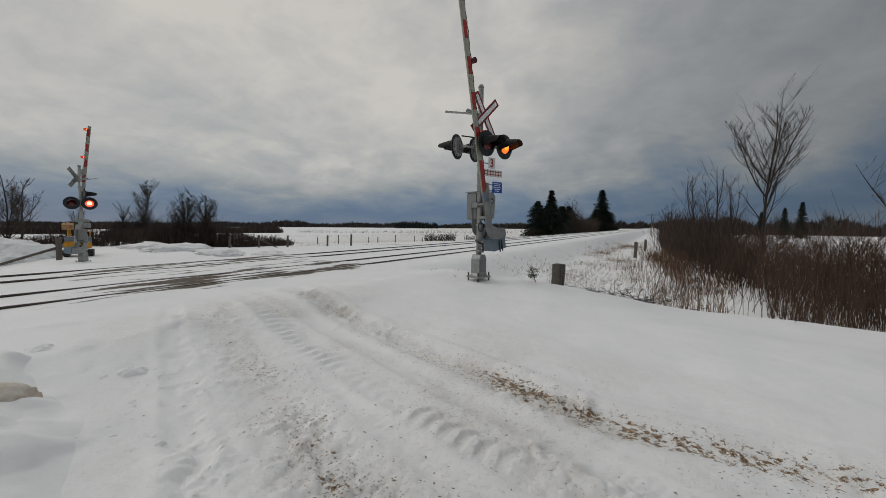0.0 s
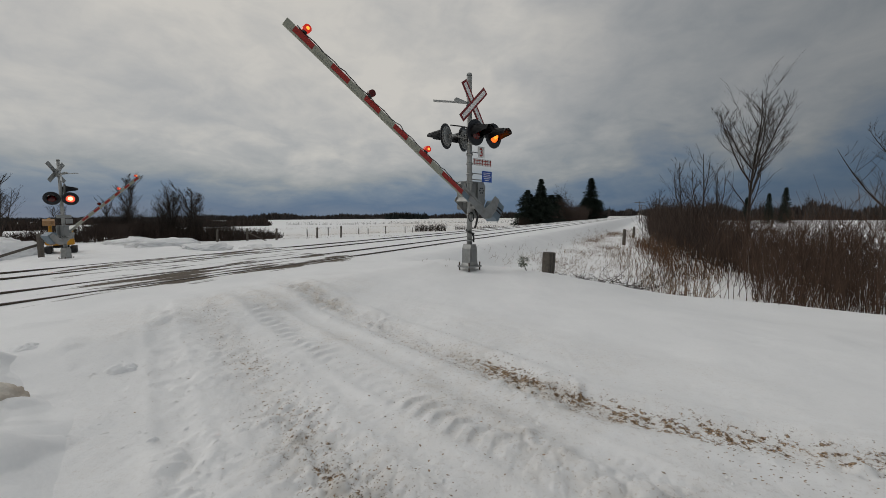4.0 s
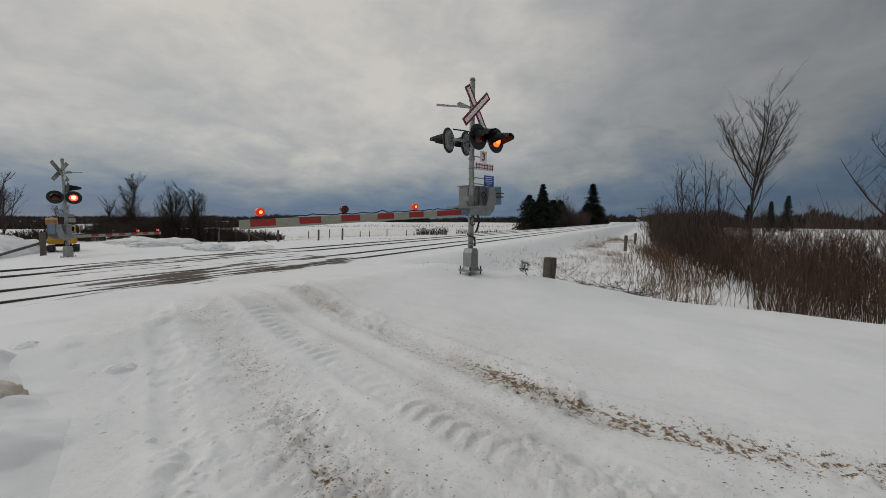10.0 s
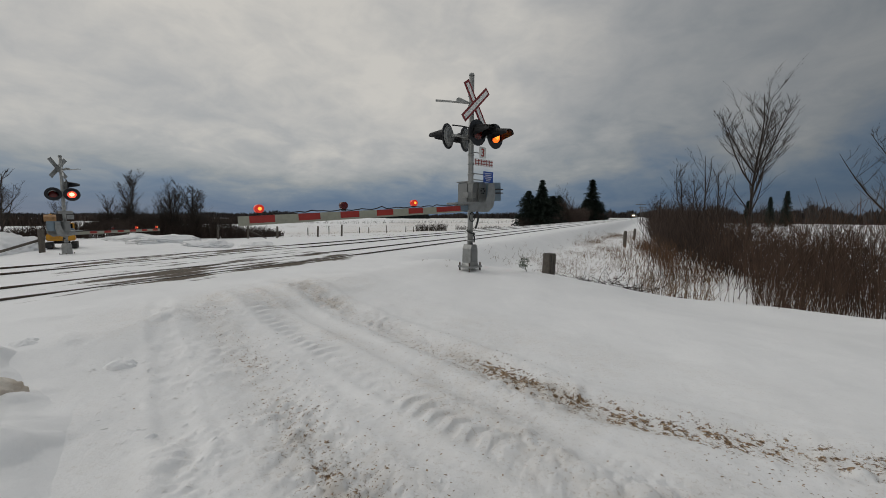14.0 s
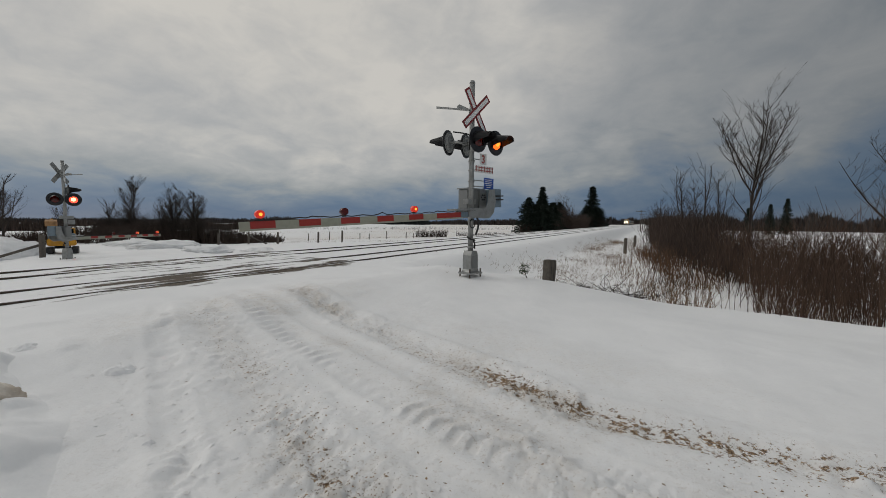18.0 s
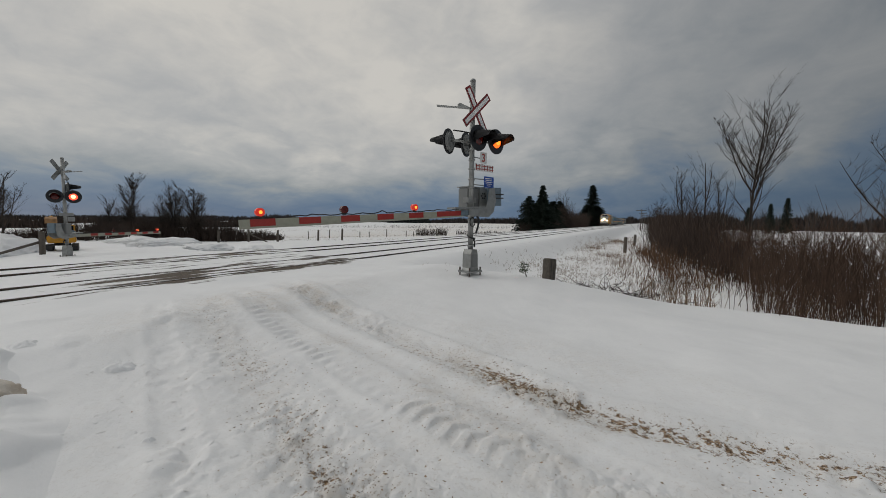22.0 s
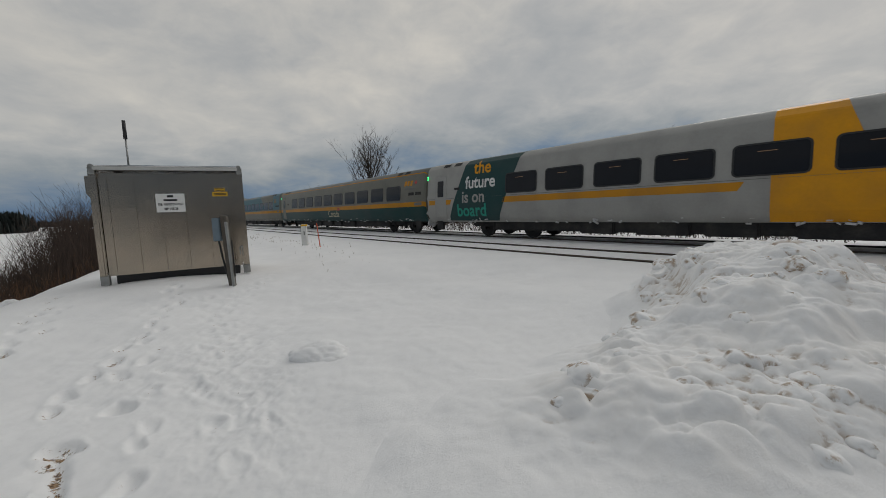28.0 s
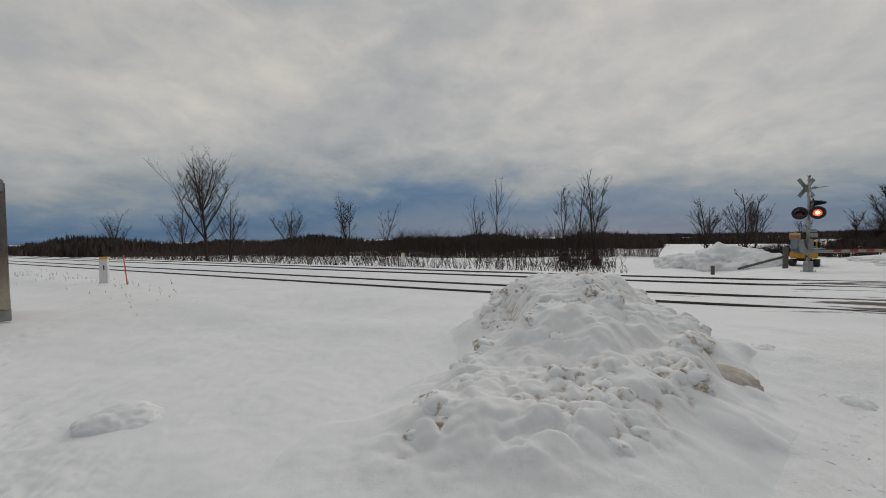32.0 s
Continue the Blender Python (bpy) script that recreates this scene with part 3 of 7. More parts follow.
    lane = 0.42 + 0.50 * np.exp(-(((d + 0.2) / 1.3) ** 2)) + 0.25 * np.exp(-(((d - 4.1) / 1.0) ** 2)) + 0.45 * np.exp(-(((d + 1.05) / 0.4) ** 2)) * step(0.5, 2.0, r) + 0.7 * field(x, y, 1.6, 51)
    tar = cross * np.clip(lane, 0, 1.2)
    for c in (-0.92, -0.60, 0.60, 0.92, 3.2, 3.5, 4.7, 5.0):
        tar = np.maximum(tar, np.exp(-(((d - c) / 0.07) ** 2)) * (1 - step(20, 70, dist)) * (0.45 + 0.5 * cross))
    z = z + cross * 0.035
    return z, dirt, soil, tar


def build_ground():
    # rings that grow with distance round the standpoint; finer where the view goes
    radii = [0.4, 0.8, 1.3]
    while radii[-1] < 4200:
        r = radii[-1]
        radii.append(r * (1.04 if r < 1.7 else 1.0072 if r < 7 else 1.009 if r < 16 else 1.0155 if r < 24 else 1.05))
    az = np.concatenate([np.arange(-62, 175, 0.3), np.arange(175, 298, 3.0)])
    a = np.radians(az)
    R, A = np.meshgrid(np.array(radii), a, indexing="ij")
    x, y = -R * np.sin(A), R * np.cos(A)
    z, dirt, soil, tar = ground_points(x, y)
    nr, na = x.shape
    verts = np.stack([x, y, z], -1).reshape(-1, 3)
    i, j = np.meshgrid(np.arange(nr - 1), np.arange(na), indexing="ij")
    j2 = (j + 1) % na
    faces = np.stack([i * na + j, i * na + j2, (i + 1) * na + j2, (i + 1) * na + j], -1).reshape(-1, 4)
    verts = np.vstack([verts, [[0, 0, float(level(0.0, 0.0))]]])
    me = bpy.data.meshes.new("ground")
    me.vertices.add(len(verts))
    me.vertices.foreach_set("co", verts.astype(np.float32).ravel())
    hub = len(verts) - 1
    tri = np.stack([np.full(na, hub), (np.arange(na) + 1) % na, np.arange(na)], -1)
    loops = np.concatenate([faces[:, ::-1].ravel(), tri[:, ::-1].ravel()])
    nf, nt3 = len(faces), len(tri)
    me.loops.add(len(loops))
    me.loops.foreach_set("vertex_index", loops.astype(np.int32))
    me.polygons.add(nf + nt3)
    starts = np.concatenate([np.arange(nf) * 4, nf * 4 + np.arange(nt3) * 3])
    me.polygons.foreach_set("loop_start", starts.astype(np.int32))
    me.polygons.foreach_set("use_smooth", [True] * (nf + nt3))
    me.update(calc_edges=True)
    me.validate()
    for key, v in (("dirt", dirt), ("soil", soil), ("tar", tar)):
        at = me.attributes.new(key, "FLOAT", "POINT")
        at.data.foreach_set("value", np.append(v.ravel(), 0.0).astype(np.float32))
    me.materials.append(SNOW)
    me.update()
    # faces look up
    if me.polygons[0].normal.z < 0:
        me.flip_normals()
    ob = new("ground", me)
    tagged(ob, "snow-covered ground with rutted, dirt-flecked road and open fields", "ground", kind="structure")


build_ground()


def ground_at(x, y):
    z, *_ = ground_points(np.array([float(x)]), np.array([float(y)]))
    return float(z[0])


# ---------------------------------------------------------------- rails
def sweep(profile, stations, off, mats, name, mat_ids=None):
    """Sweeps an outline (across, height) along the line."""
    verts, faces, ids = [], [], []
    n = len(profile)
    for s in stations:
        p, nn = track(s, off)
        for u, w in profile:
            verts.append((p[0] + nn[0] * u, p[1] + nn[1] * u, w))
    for k in range(len(stations) - 1):
        for i in range(n):
            a, b = k * n + i, k * n + (i + 1) % n
            faces.append((a, b, b + n, a + n))
            ids.append(mat_ids[i] if mat_ids else 0)
    return mesh_of(name, verts, faces, mats, ids)


STATIONS = ([-900, -600, -400, -260, -170, -110, -70, -45] + [v for v in np.arange(-30, 31, 3.0)]
            + [45, 70, 110, 170, 260, 400, 600, 900, 1300])
RAIL_OUTLINE = [(-0.07, -0.16), (-0.065, -0.14), (-0.012, -0.115), (-0.012, -0.045), (-0.037, -0.032), (-0.036, -0.004), (-0.028, 0.0),
                (0.028, 0.0), (0.036, -0.004), (0.037, -0.032), (0.012, -0.045), (0.012, -0.115), (0.065, -0.14), (0.07, -0.16)]
RAIL_IDS = [0, 0, 0, 0, 0, 0, 1, 0, 0, 0, 0, 0, 0, 0]


def build_tracks():
    for number, off in (("near", 0.0), ("far", SPACING)):
        t = thing("railway_track", "%s railway track of worn steel rails, bedded in snow" % number, "track", kind="structure")
        for side in (-0.7525, 0.7525):
            rail = new("rail", sweep(RAIL_OUTLINE, STATIONS, off + side, [RAIL, RAILTOP], "rail", RAIL_IDS))
            rail.parent = t


build_tracks()


# ---------------------------------------------------------------- crossing signals
def lamp_head(parent, x, y, z, front, lit, swing=20):
    """A flasher: round backboard, tapered hood, lens. front: -1 shines along -y, 1 along +y."""
    m = pose(x, y, z, 0, 0, swing if front < 0 else 180 + swing)
    bm = bmesh.new()
    cyl(0.33, 0.33, (0, 0.0, 0), (0, -0.025, 0), 28, bm)
    head = part("flasher_backboard", bm, BLACK, parent, "round black flasher backboard", m)
    bm = bmesh.new()
    cyl(0.20, 0.25, (0, 0.075, 0), (0, 0.0, 0), 20, bm)
    cyl(0.04, 0.04, (0, 0.20, 0), (0, 0.06, 0), 10, bm)
    part("flasher_housing", bm, GREYBOX, head)
    bm = cyl(0.27, 0.262, (0, 0.0, 0), (0, 0.03, 0), 18)
    part("backboard_rear", bm, GREYBOX, head, "pale grey back of the disc")
    # hood: a tube cut slantwise, long above and open below
    bm = bmesh.new()
    n, rows = 20, []
    for k in range(6):
        f = k / 5
        row = []
        for i in range(n + 1):
            a = radians(-130 + 260 * i / n)
            c = min(1.0, max(0.0, (2.2 - abs(a)) / 0.95))
            reach = 0.46 * c * c * (3 - 2 * c) + 0.03
            rad = 0.215 - 0.05 * f * reach / 0.49
            row.append(bm.verts.new((rad * math.sin(a), -0.02 - reach * f, rad * math.cos(a) - 0.07 * f * reach)))
        rows.append(row)
    for a, b in zip(rows, rows[1:]):
        for i in range(n):
            bm.faces.new((a[i], a[i + 1], b[i + 1], b[i])).smooth = True
    bmesh.ops.solidify(bm, geom=bm.faces[:], thickness=0.012)
    part("hood", bm, BLACK, head, "long black tapered hood")
    bm = bmesh.new()
    for k in range(5):
        a0, a1 = radians(90 * k / 5), radians(90 * (k + 1) / 5)
        cyl(0.175 * math.cos(a0) + 1e-4, 0.175 * math.cos(a1) + 1e-4, (0, -0.03 - 0.05 * math.sin(a0), 0), (0, -0.03 - 0.05 * math.sin(a1), 0), 24, bm, cap=False)
    part("lens", bm, lit, head, "glowing signal lens" if lit is not LENS_OFF else "dark red signal lens")
    if lit is not LENS_OFF:
        part("bulb_glare", cyl(0.095, 0.095, (0, -0.082, 0), (0, -0.086, 0), 20), BULB_ORANGE if lit is LENS_ON else BULB, head, "bright middle of the lit lens")
    return head


def blade(parent, angle, y, front_mat, swing=0, z=4.30):
    m = pose(0, 0, 0, 0, 0, swing) @ pose(0, y, z, 0, angle, 0)
    b = part("crossbuck_blade", box(1.26, 0.012, 0.215, 0, 0, 0), STEEL, parent, "bare aluminium back", m)
    if front_mat is not None:
        part("red_border", box(1.255, 0.004, 0.21, 0, -0.009, 0), DARKRED, b, "red border")
        part("white_face", box(1.15, 0.004, 0.105, 0, -0.013, 0), WHITE, b, "white reflective face")
    return b


def gate_arm(parent, length, lights, tail=0.80):
    """The barrier, pointing along -x from its pivot, with its yoke and counterweight."""
    arm = new("gate_arm")
    arm.empty_display_size = 0.2
    arm.parent = parent
    x, k, tip = -0.62, 0, -length
    edges = [tip, tip + 0.17]
    while edges[-1] < x - 0.5:
        edges.append(edges[-1] + 0.42)
    edges[-1] = x
    for i, (a, b) in enumerate(zip(edges, edges[1:])):
        h0 = 0.125
        bm = box(b - a, 0.035, h0, (a + b) / 2, 0, 0, 0.004)
        part("arm_stripe", bm, RED if i % 2 else GATEWHITE, arm, "red reflective stripe" if i % 2 else "grimy white stripe")
    bm = box(length - 0.62, 0.03, 0.035, -(length + 0.62) / 2, 0, -0.081)
    part("arm_rail", bm, GATEWHITE, arm, "grimy edge moulding")
    bm = box(0.36, 0.05, 0.13, -0.50, 0, 0, 0.006)
    part("arm_sleeve", bm, BLUEGREY, arm, "blue-grey arm sleeve")
    # cable clipped along the top
    pts = []
    n = int((length - 0.9) / 0.12)
    for i in range(n + 1):
        px = -0.75 - i * 0.12
        sag = 0.012 * math.sin(i * 1.7) + (0.035 if i % 13 == 6 else 0)
        pts.append((px, 0.0, 0.088 + sag))
    part("arm_cable", pipe(pts, 0.011, 5), CABLE, arm)
    for px, lit in lights:
        bm = cyl(0.045, 0.045, (px, 0, 0.075), (px, 0, 0.115), 12)
        lamp = part("arm_lamp", bm, CABLE, arm)
        bm = bmesh.new()
        cyl(0.072, 0.072, (px, -0.055, 0.178), (px, 0.055, 0.178), 18, bm)
        part("lamp_body", bm, LENS_OFF if not lit else LENS_ARM, lamp, "round red gate lamp")
        if lit:
            part("lamp_glow", cyl(0.03, 0.03, (px, -0.06, 0.178), (px, 0.06, 0.178), 14), BULB_ORANGE, lamp, "bright lamp centre")
    # yoke plates either side of the mast and the weights behind it
    sickle = [(-0.42, 0.075), (0.02, 0.10), (0.24, 0.12), (0.33, 0.30), (0.40, 0.62), (0.62, 0.64), (0.66, 0.30), (0.56, 0.0), (0.36, -0.14), (0.1, -0.13), (-0.42, -0.06)]
    for y in (-0.05, 0.46):
        part("yoke_plate", prism(sickle, 0.014, y0=y), STEEL, arm, "galvanised curved yoke plate")
    part("yoke_spacer", box(0.05, 0.5, 0.12, -0.36, 0.21, 0.0, 0.004), STEEL, arm)
    part("counterweight", box(0.34, 0.42, 0.50, tail, 0.22, 0.40, 0.012), BLUEGREY, arm, "blue-grey counterweight")
    for dz in (0.36, 0.46):
        part("weight_bolt", cyl(0.018, 0.018, (tail - 0.10, -0.012, dz), (tail + 0.22, -0.012, dz), 8), BLACK, arm)
    part("arm_bracket", box(0.95, 0.34, 0.05, -0.42, 0.1, 0.125, 0.006), STEEL, arm, "flat galvanised arm bracket")
    return arm


def crossing_signal(at, arm_length, label, far=False):
    s = thing("crossing_signal", label, "crossing signal", at, group="crossing signals")
    # base
    part("foundation_plate", box(0.50, 0.44, 0.05, 0, 0, 0.02, 0.006), STEEL, s)
    bm = prism([(-0.18, 0.045), (0.18, 0.045), (0.145, 0.12), (0.135, 0.50), (0.09, 0.62), (-0.09, 0.62), (-0.135, 0.50), (-0.145, 0.12)], 0.30, y0=-0.15)
    part("junction_base", bm, STEEL, s, "galvanised cast base")
    part("base_door", box(0.20, 0.014, 0.34, 0, -0.157, 0.32, 0.004), GREYBOX, s)
    for x in (-0.21, 0.21):
        for y in (-0.18, 0.18):
            part("anchor_bolt", cyl(0.02, 0.02, (x, y, -0.1), (x, y, 0.14), 8), RAIL, s)
    bm = cyl(0.074, 0.07, (0, 0, 0.62), (0, 0, 5.08), 20)
    cyl(0.079, 0.06, (0, 0, 5.06), (0, 0, 5.12), 20, bm)
    part("mast", bm, STEEL, s, "galvanised steel mast")
    for z in (0.72, 1.42, 2.28, 2.5, 2.78, 3.02, 3.3, 4.28, 4.55):
        part("mast_clamp", cyl(0.088, 0.088, (0, 0, z - 0.025), (0, 0, z + 0.025), 16), STEEL, s)
    # crossbuck
    for a, y in ((48, -0.14), (-47, -0.155)) if far else ((56, -0.14), (-43, -0.155)):
        blade(s, a, y, WHITE, 6 if far else 0, 4.47 if far else 4.30)
    part("crossbuck_bracket", box(0.16, 0.16, 0.10, 0, -0.07, 4.30, 0.008), STEEL, s)
    if far:
        part("white_strip", box(0.09, 0.006, 0.5, 0, 0.079, 4.30), WHITE, s)
    # side arm with a flat bell plate
    bm = prism([(-0.02, -0.05), (-0.34, 0.09), (-0.40, 0.05), (-0.40, -0.01), (-0.95, 0.015), (-0.95, 0.035)][::-1], 0.16, y0=-0.08)
    part("side_bracket", bm, STEEL, s, "flat grey side bracket", pose(0, 0.0, 4.40, 0, 0, -ROAD_AZ - (42 if far else 0)))
    # flashers
    front_z = 3.16 if far else 3.52
    turn = 20
    for y, zz, x0, x1, f, lit0, lit1 in ((-0.36, front_z, -0.16, 0.54, -1, LENS_OFF, LENS_ON),
                                         (0.36, front_z - 0.03, -0.50, 0.16, 1, LENS_OFF, LENS_OFF)):
        if far:
            if f > 0:
                aim = pose(0, 0, 0, 0, 0, -41)
                part("lamp_arm", cyl(0.03, 0.03, (-0.36, 0.16, zz), (0.36, 0.16, zz), 12), STEEL, s, at=aim)
                part("lamp_bracket", box(0.1, 0.2, 0.1, 0, 0.1, zz, 0.006), STEEL, s, at=aim)
                for x, lit in ((-0.34, LENS_RED), (0.34, LENS_OFF)):
                    p = aim @ Vector((x, 0.34, zz))
                    lamp_head(s, p.x, p.y, p.z, 1, lit, -41)
            continue
        part("lamp_arm", cyl(0.03, 0.03, (x0 - 0.04, y - f * 0.22, zz), (x1 + 0.04, y - f * 0.22, zz), 12), STEEL, s)
        part("lamp_bracket", box(0.1, abs(y) + 0.05, 0.1, 0, y / 2 - f * 0.1, zz, 0.006), STEEL, s)
        lamp_head(s, x0, y, zz, f, lit0, turn if f > 0 else 2)
        lamp_head(s, x1, y, zz, f, lit1, turn if f > 0 else 2)
    part("lamp_conduit", pipe([(-0.5, 0.2, 3.75), (-0.2, 0.16, 3.76), (-0.08, 0.02, 3.72), (-0.08, 0, 3.3)], 0.018), CABLE, s)
    if far:
        lamp_head(s, -0.24, -0.05, 3.60, -1, LENS_OFF, -122)
        part("sign_back", box(0.74, 0.006, 0.16, 0.02, 0.09, 2.22), STEEL, s, "bare back of a plate sign")
        part("sign_back", box(0.36, 0.006, 0.24, -0.22, 0.09, 1.98), STEEL, s)
    else:
        # number of tracks, track pictogram, notice
        p = part("number_plate", box(0.27, 0.006, 0.30, 0.36, -0.095, 3.10), WHITE, s, "white plate with a red 3")
        vs, fs = text_mesh("3", 0.30, "CENTER", weight=0.008)
        put("figure", [(v.x + 0.36, -0.1, v.y + 3.0) for v in vs], [f for f in fs], RED, p)
        p = part("track_plate", box(0.74, 0.006, 0.19, 0.41, -0.095, 2.83), WHITE, s, "white plate with a red track symbol")
        for dz in (-0.035, 0.045):
            part("symbol_rail", box(0.72, 0.004, 0.017, 0.41, -0.101, 2.83 + dz), RED, p)
        for i in range(7):
            part("symbol_sleeper", box(0.02, 0.004, 0.16, 0.41 - 0.33 + i * 0.11, -0.1035, 2.835), RED, p)
        p = part("notice_plate", box(0.40, 0.006, 0.30, 0.60, -0.095, 2.46), SIGNBLUE, s, "blue notice with white lines of writing")
        for i, w in enumerate((0.30, 0.26, 0.32, 0.24, 0.16)):
            part("writing_bar", box(w, 0.003, 0.018, 0.59, -0.0995, 2.56 - i * 0.05), WHITE, p)
        for z in (2.52, 2.36, 3.08):
            part("sign_bracket", box(0.42, 0.02, 0.025, 0.24, -0.08, z), STEEL, s)
    # gate mechanism
    bm = box(0.46, 0.40, 0.74, 0.16, 0.24, 1.93, 0.03)
    mech = part("gate_mechanism", bm, GREYBOX, s, "grey gate mechanism box")
    part("mechanism_cover", prism([(0.30, 1.50), (0.58, 1.62), (0.62, 2.2), (0.52, 2.34), (0.32, 2.3)], 0.05, y0=-0.02), STEEL, mech)
    for i in range(6):
        a = i * math.pi / 3
        part("cover_bolt", cyl(0.022, 0.022, (0.46 + 0.07 * math.cos(a), -0.035, 2.08 + 0.07 * math.sin(a)), (0.46 + 0.07 * math.cos(a), -0.015, 2.08 + 0.07 * math.sin(a)), 8), BLACK, mech)
    part("mechanism_lid", box(0.50, 0.44, 0.03, 0.16, 0.24, 2.31, 0.006), STEEL, mech)
    part("mechanism_mount", box(0.30, 0.22, 0.14, 0.0, 0.05, 1.95, 0.01), STEEL, mech)
    shaft = part("pivot_shaft", cyl(0.05, 0.05, (0, -0.32, 1.62), (0, 0.40, 1.62), 14), STEEL, s)
    if far:
        mech.matrix_basis = pose(0, 0, 0.1) @ Matrix.Diagonal((0.62, 0.62, 0.72, 1))
        shaft.matrix_basis = pose(0, 0, -0.5)
    # cables
    pts = []
    for i in range(33):
        a = i * 0.42
        rr = 0.10 + 0.03 * math.sin(i * 0.7)
        pts.append((rr * math.cos(a), rr * math.sin(a), 1.05 - 0.012 * i) if i < 17 else (0.12 + 0.0 * i, -0.04, 0.85 - 0.012 * (i - 17)))
    part("cable", pipe(pts, 0.022, 6), CABLE, s, "black cable wound on the mast")
    part("cable", pipe([(0.10, -0.08, 1.62), (0.22, -0.1, 1.38), (0.16, -0.1, 1.18), (0.1, -0.1, 1.06)], 0.028, 6), CABLE, s)
    loop = [(-0.04 + 0.10 * math.cos(a), -0.10, 1.36 + 0.12 * math.sin(a)) for a in (i * math.pi / 8 for i in range(17))]
    part("cable", pipe(loop, 0.014, 6), CABLE, s)
    lights = ((-(arm_length - 0.34), True), (-(arm_length - 1.93), far), (-(arm_length - 3.7), not far)) if not far else ((-(arm_length - 0.25), True), (-(arm_length - 1.78), True), (-(arm_length - 3.4), False))
    arm = gate_arm(s, arm_length, lights, 0.5 if far else 0.80)
    arm.matrix_basis = pose(0, -0.28, 1.12 if far else 1.62, 0, 79, 0)
    return s, arm


near_signal, near_arm = crossing_signal(pose(0.71, 10.17, 0.07, 0, 0, ROAD_AZ) @ Matrix.Scale(0.955, 4), 5.86,
                                        "grey crossing signal mast with crossbuck, red flashers and striped gate")
far_signal, far_arm = crossing_signal(pose(-17.02, 17.69, -0.45, 0, 0, ROAD_AZ + 222) @ Matrix.Scale(0.872, 4), 6.3,
                                      "grey crossing signal seen from behind, lit red flasher, beyond the tracks", far=True)


# ---------------------------------------------------------------- signal hut and things round it
def signal_hut():
    w, dpt, h = 2.98, 2.0, 2.36
    hut = thing("signal_hut", "weathered aluminium signal equipment hut on short legs", "equipment hut", pose(-6.90, -8.99, -0.1, 0, 0, 135.0))
    # sheet panels, each slightly dished along its joint
    edges = [-w / 2 + 0.14] + [-w / 2 + 0.30 + i * (w - 0.6) / 5 for i in range(6)] + [w / 2 - 0.14]
    for a, b in zip(edges, edges[1:]):
        bm = bmesh.new()
        box(b - a - 0.005, 0.03, h - 0.16, (a + b) / 2, 0.0, 0.25 + (h - 0.16) / 2, 0.004, bm)
        part("wall_panel", bm, ALU, hut)
    part("hut_core", box(w - 0.12, dpt - 0.06, h - 0.12, 0, dpt / 2 + 0.02, 0.25 + h / 2), ALU, hut, "aluminium inner shell")
    for x in (-w / 2 + 0.06, w / 2 - 0.06):
        part("corner_post", box(0.14, 0.1, h + 0.02, x, 0.0, 0.25 + h / 2, 0.01), ALU, hut)
        part("corner_post", box(0.14, 0.1, h + 0.02, x, dpt, 0.25 + h / 2, 0.01), ALU, hut)
        part("corner_guard", box(0.10, 0.02, 1.42, x * 1.015, -0.058, 0.25 + 0.72, 0.006), ALU, hut, "paler corner guard")
        part("leg", box(0.16, 0.14, 0.24, x, 0.02, 0.16, 0.008), STEEL, hut)
        part("leg", box(0.16, 0.14, 0.3, x, dpt, 0.13, 0.008), STEEL, hut)
        lug = box(0.10, 0.03, 0.16, x, -0.06, h + 0.24, 0.006)
        cyl(0.055, 0.055, (x, -0.075, h + 0.33), (x, -0.045, h + 0.33), 14, lug)
        part("lifting_lug", lug, STEEL, hut)
    part("roof", box(w + 0.02, dpt + 0.1, 0.09, 0, dpt / 2, h + 0.29, 0.02), ALU, hut, "flat aluminium roof with pale edge")
    part("roof_fascia", box(w - 0.16, 0.03, 0.075, 0, -0.062, h + 0.29, 0.006), FASCIA, hut, "pale painted roof edge")
    part("roof_cap", box(w - 0.3, dpt - 0.2, 0.05, 0.04, dpt / 2, h + 0.355, 0.012), BLUEGREY, hut)
    part("roof_snow", box(w - 0.1, dpt - 0.05, 0.035, 0.0, dpt / 2, h + 0.345, 0.015), SNOW_PILE, hut, "thin snow on the roof edge")
    part("bottom_sill", box(w - 0.3, 0.05, 0.03, 0, 0.02, 0.262, 0.006), STEEL, hut)
    # black block fills the open gap, painting in the shade below the floor
    part("under_shade", box(w - 0.45, dpt - 0.2, 0.26, 0, dpt / 2 + 0.06, 0.12), BLACK, hut, "black block standing in for the shade under the hut")
    part("vent_hood", prism([(-0.02, 0), (-0.14, -0.02), (-0.14, -0.40), (-0.06, -0.52), (-0.02, -0.52)], 0.6, y0=0.2), ALU, hut, "side vent hood",
         pose(-w / 2, 0, h + 0.16))
    part("door_latch", pipe([(w / 2 - 0.18, -0.06, 0.52), (w / 2 - 0.18, -0.09, 0.70), (w / 2 - 0.12, -0.09, 0.74), (w / 2 - 0.12, -0.06, 0.5)], 0.012), STEEL, hut)
    # plates
    p = part("name_plate", box(0.57, 0.008, 0.43, -0.05, -0.022, 1.86), WHITE, hut, "white name plate with dark lines of writing")
    for bw, bh, z in ((0.12, 0.052, 2.015), (0.27, 0.045, 1.925)):
        part("writing_bar", box(bw, 0.003, bh, -0.05, -0.028, z), BLACK, p)
    for words, z, wide in (("SUB. KINGSTON WEST", 1.80, 0.50), ("MP 148.28", 1.695, 0.27)):
        vs, fs = text_mesh(words, 0.078, "CENTER", weight=0.002)
        k = wide / (max(v.x for v in vs) - min(v.x for v in vs))
        put("lettering", [(v.x * k - 0.05, -0.029, v.y + z) for v in vs], fs, BLACK, p, "black lettering")
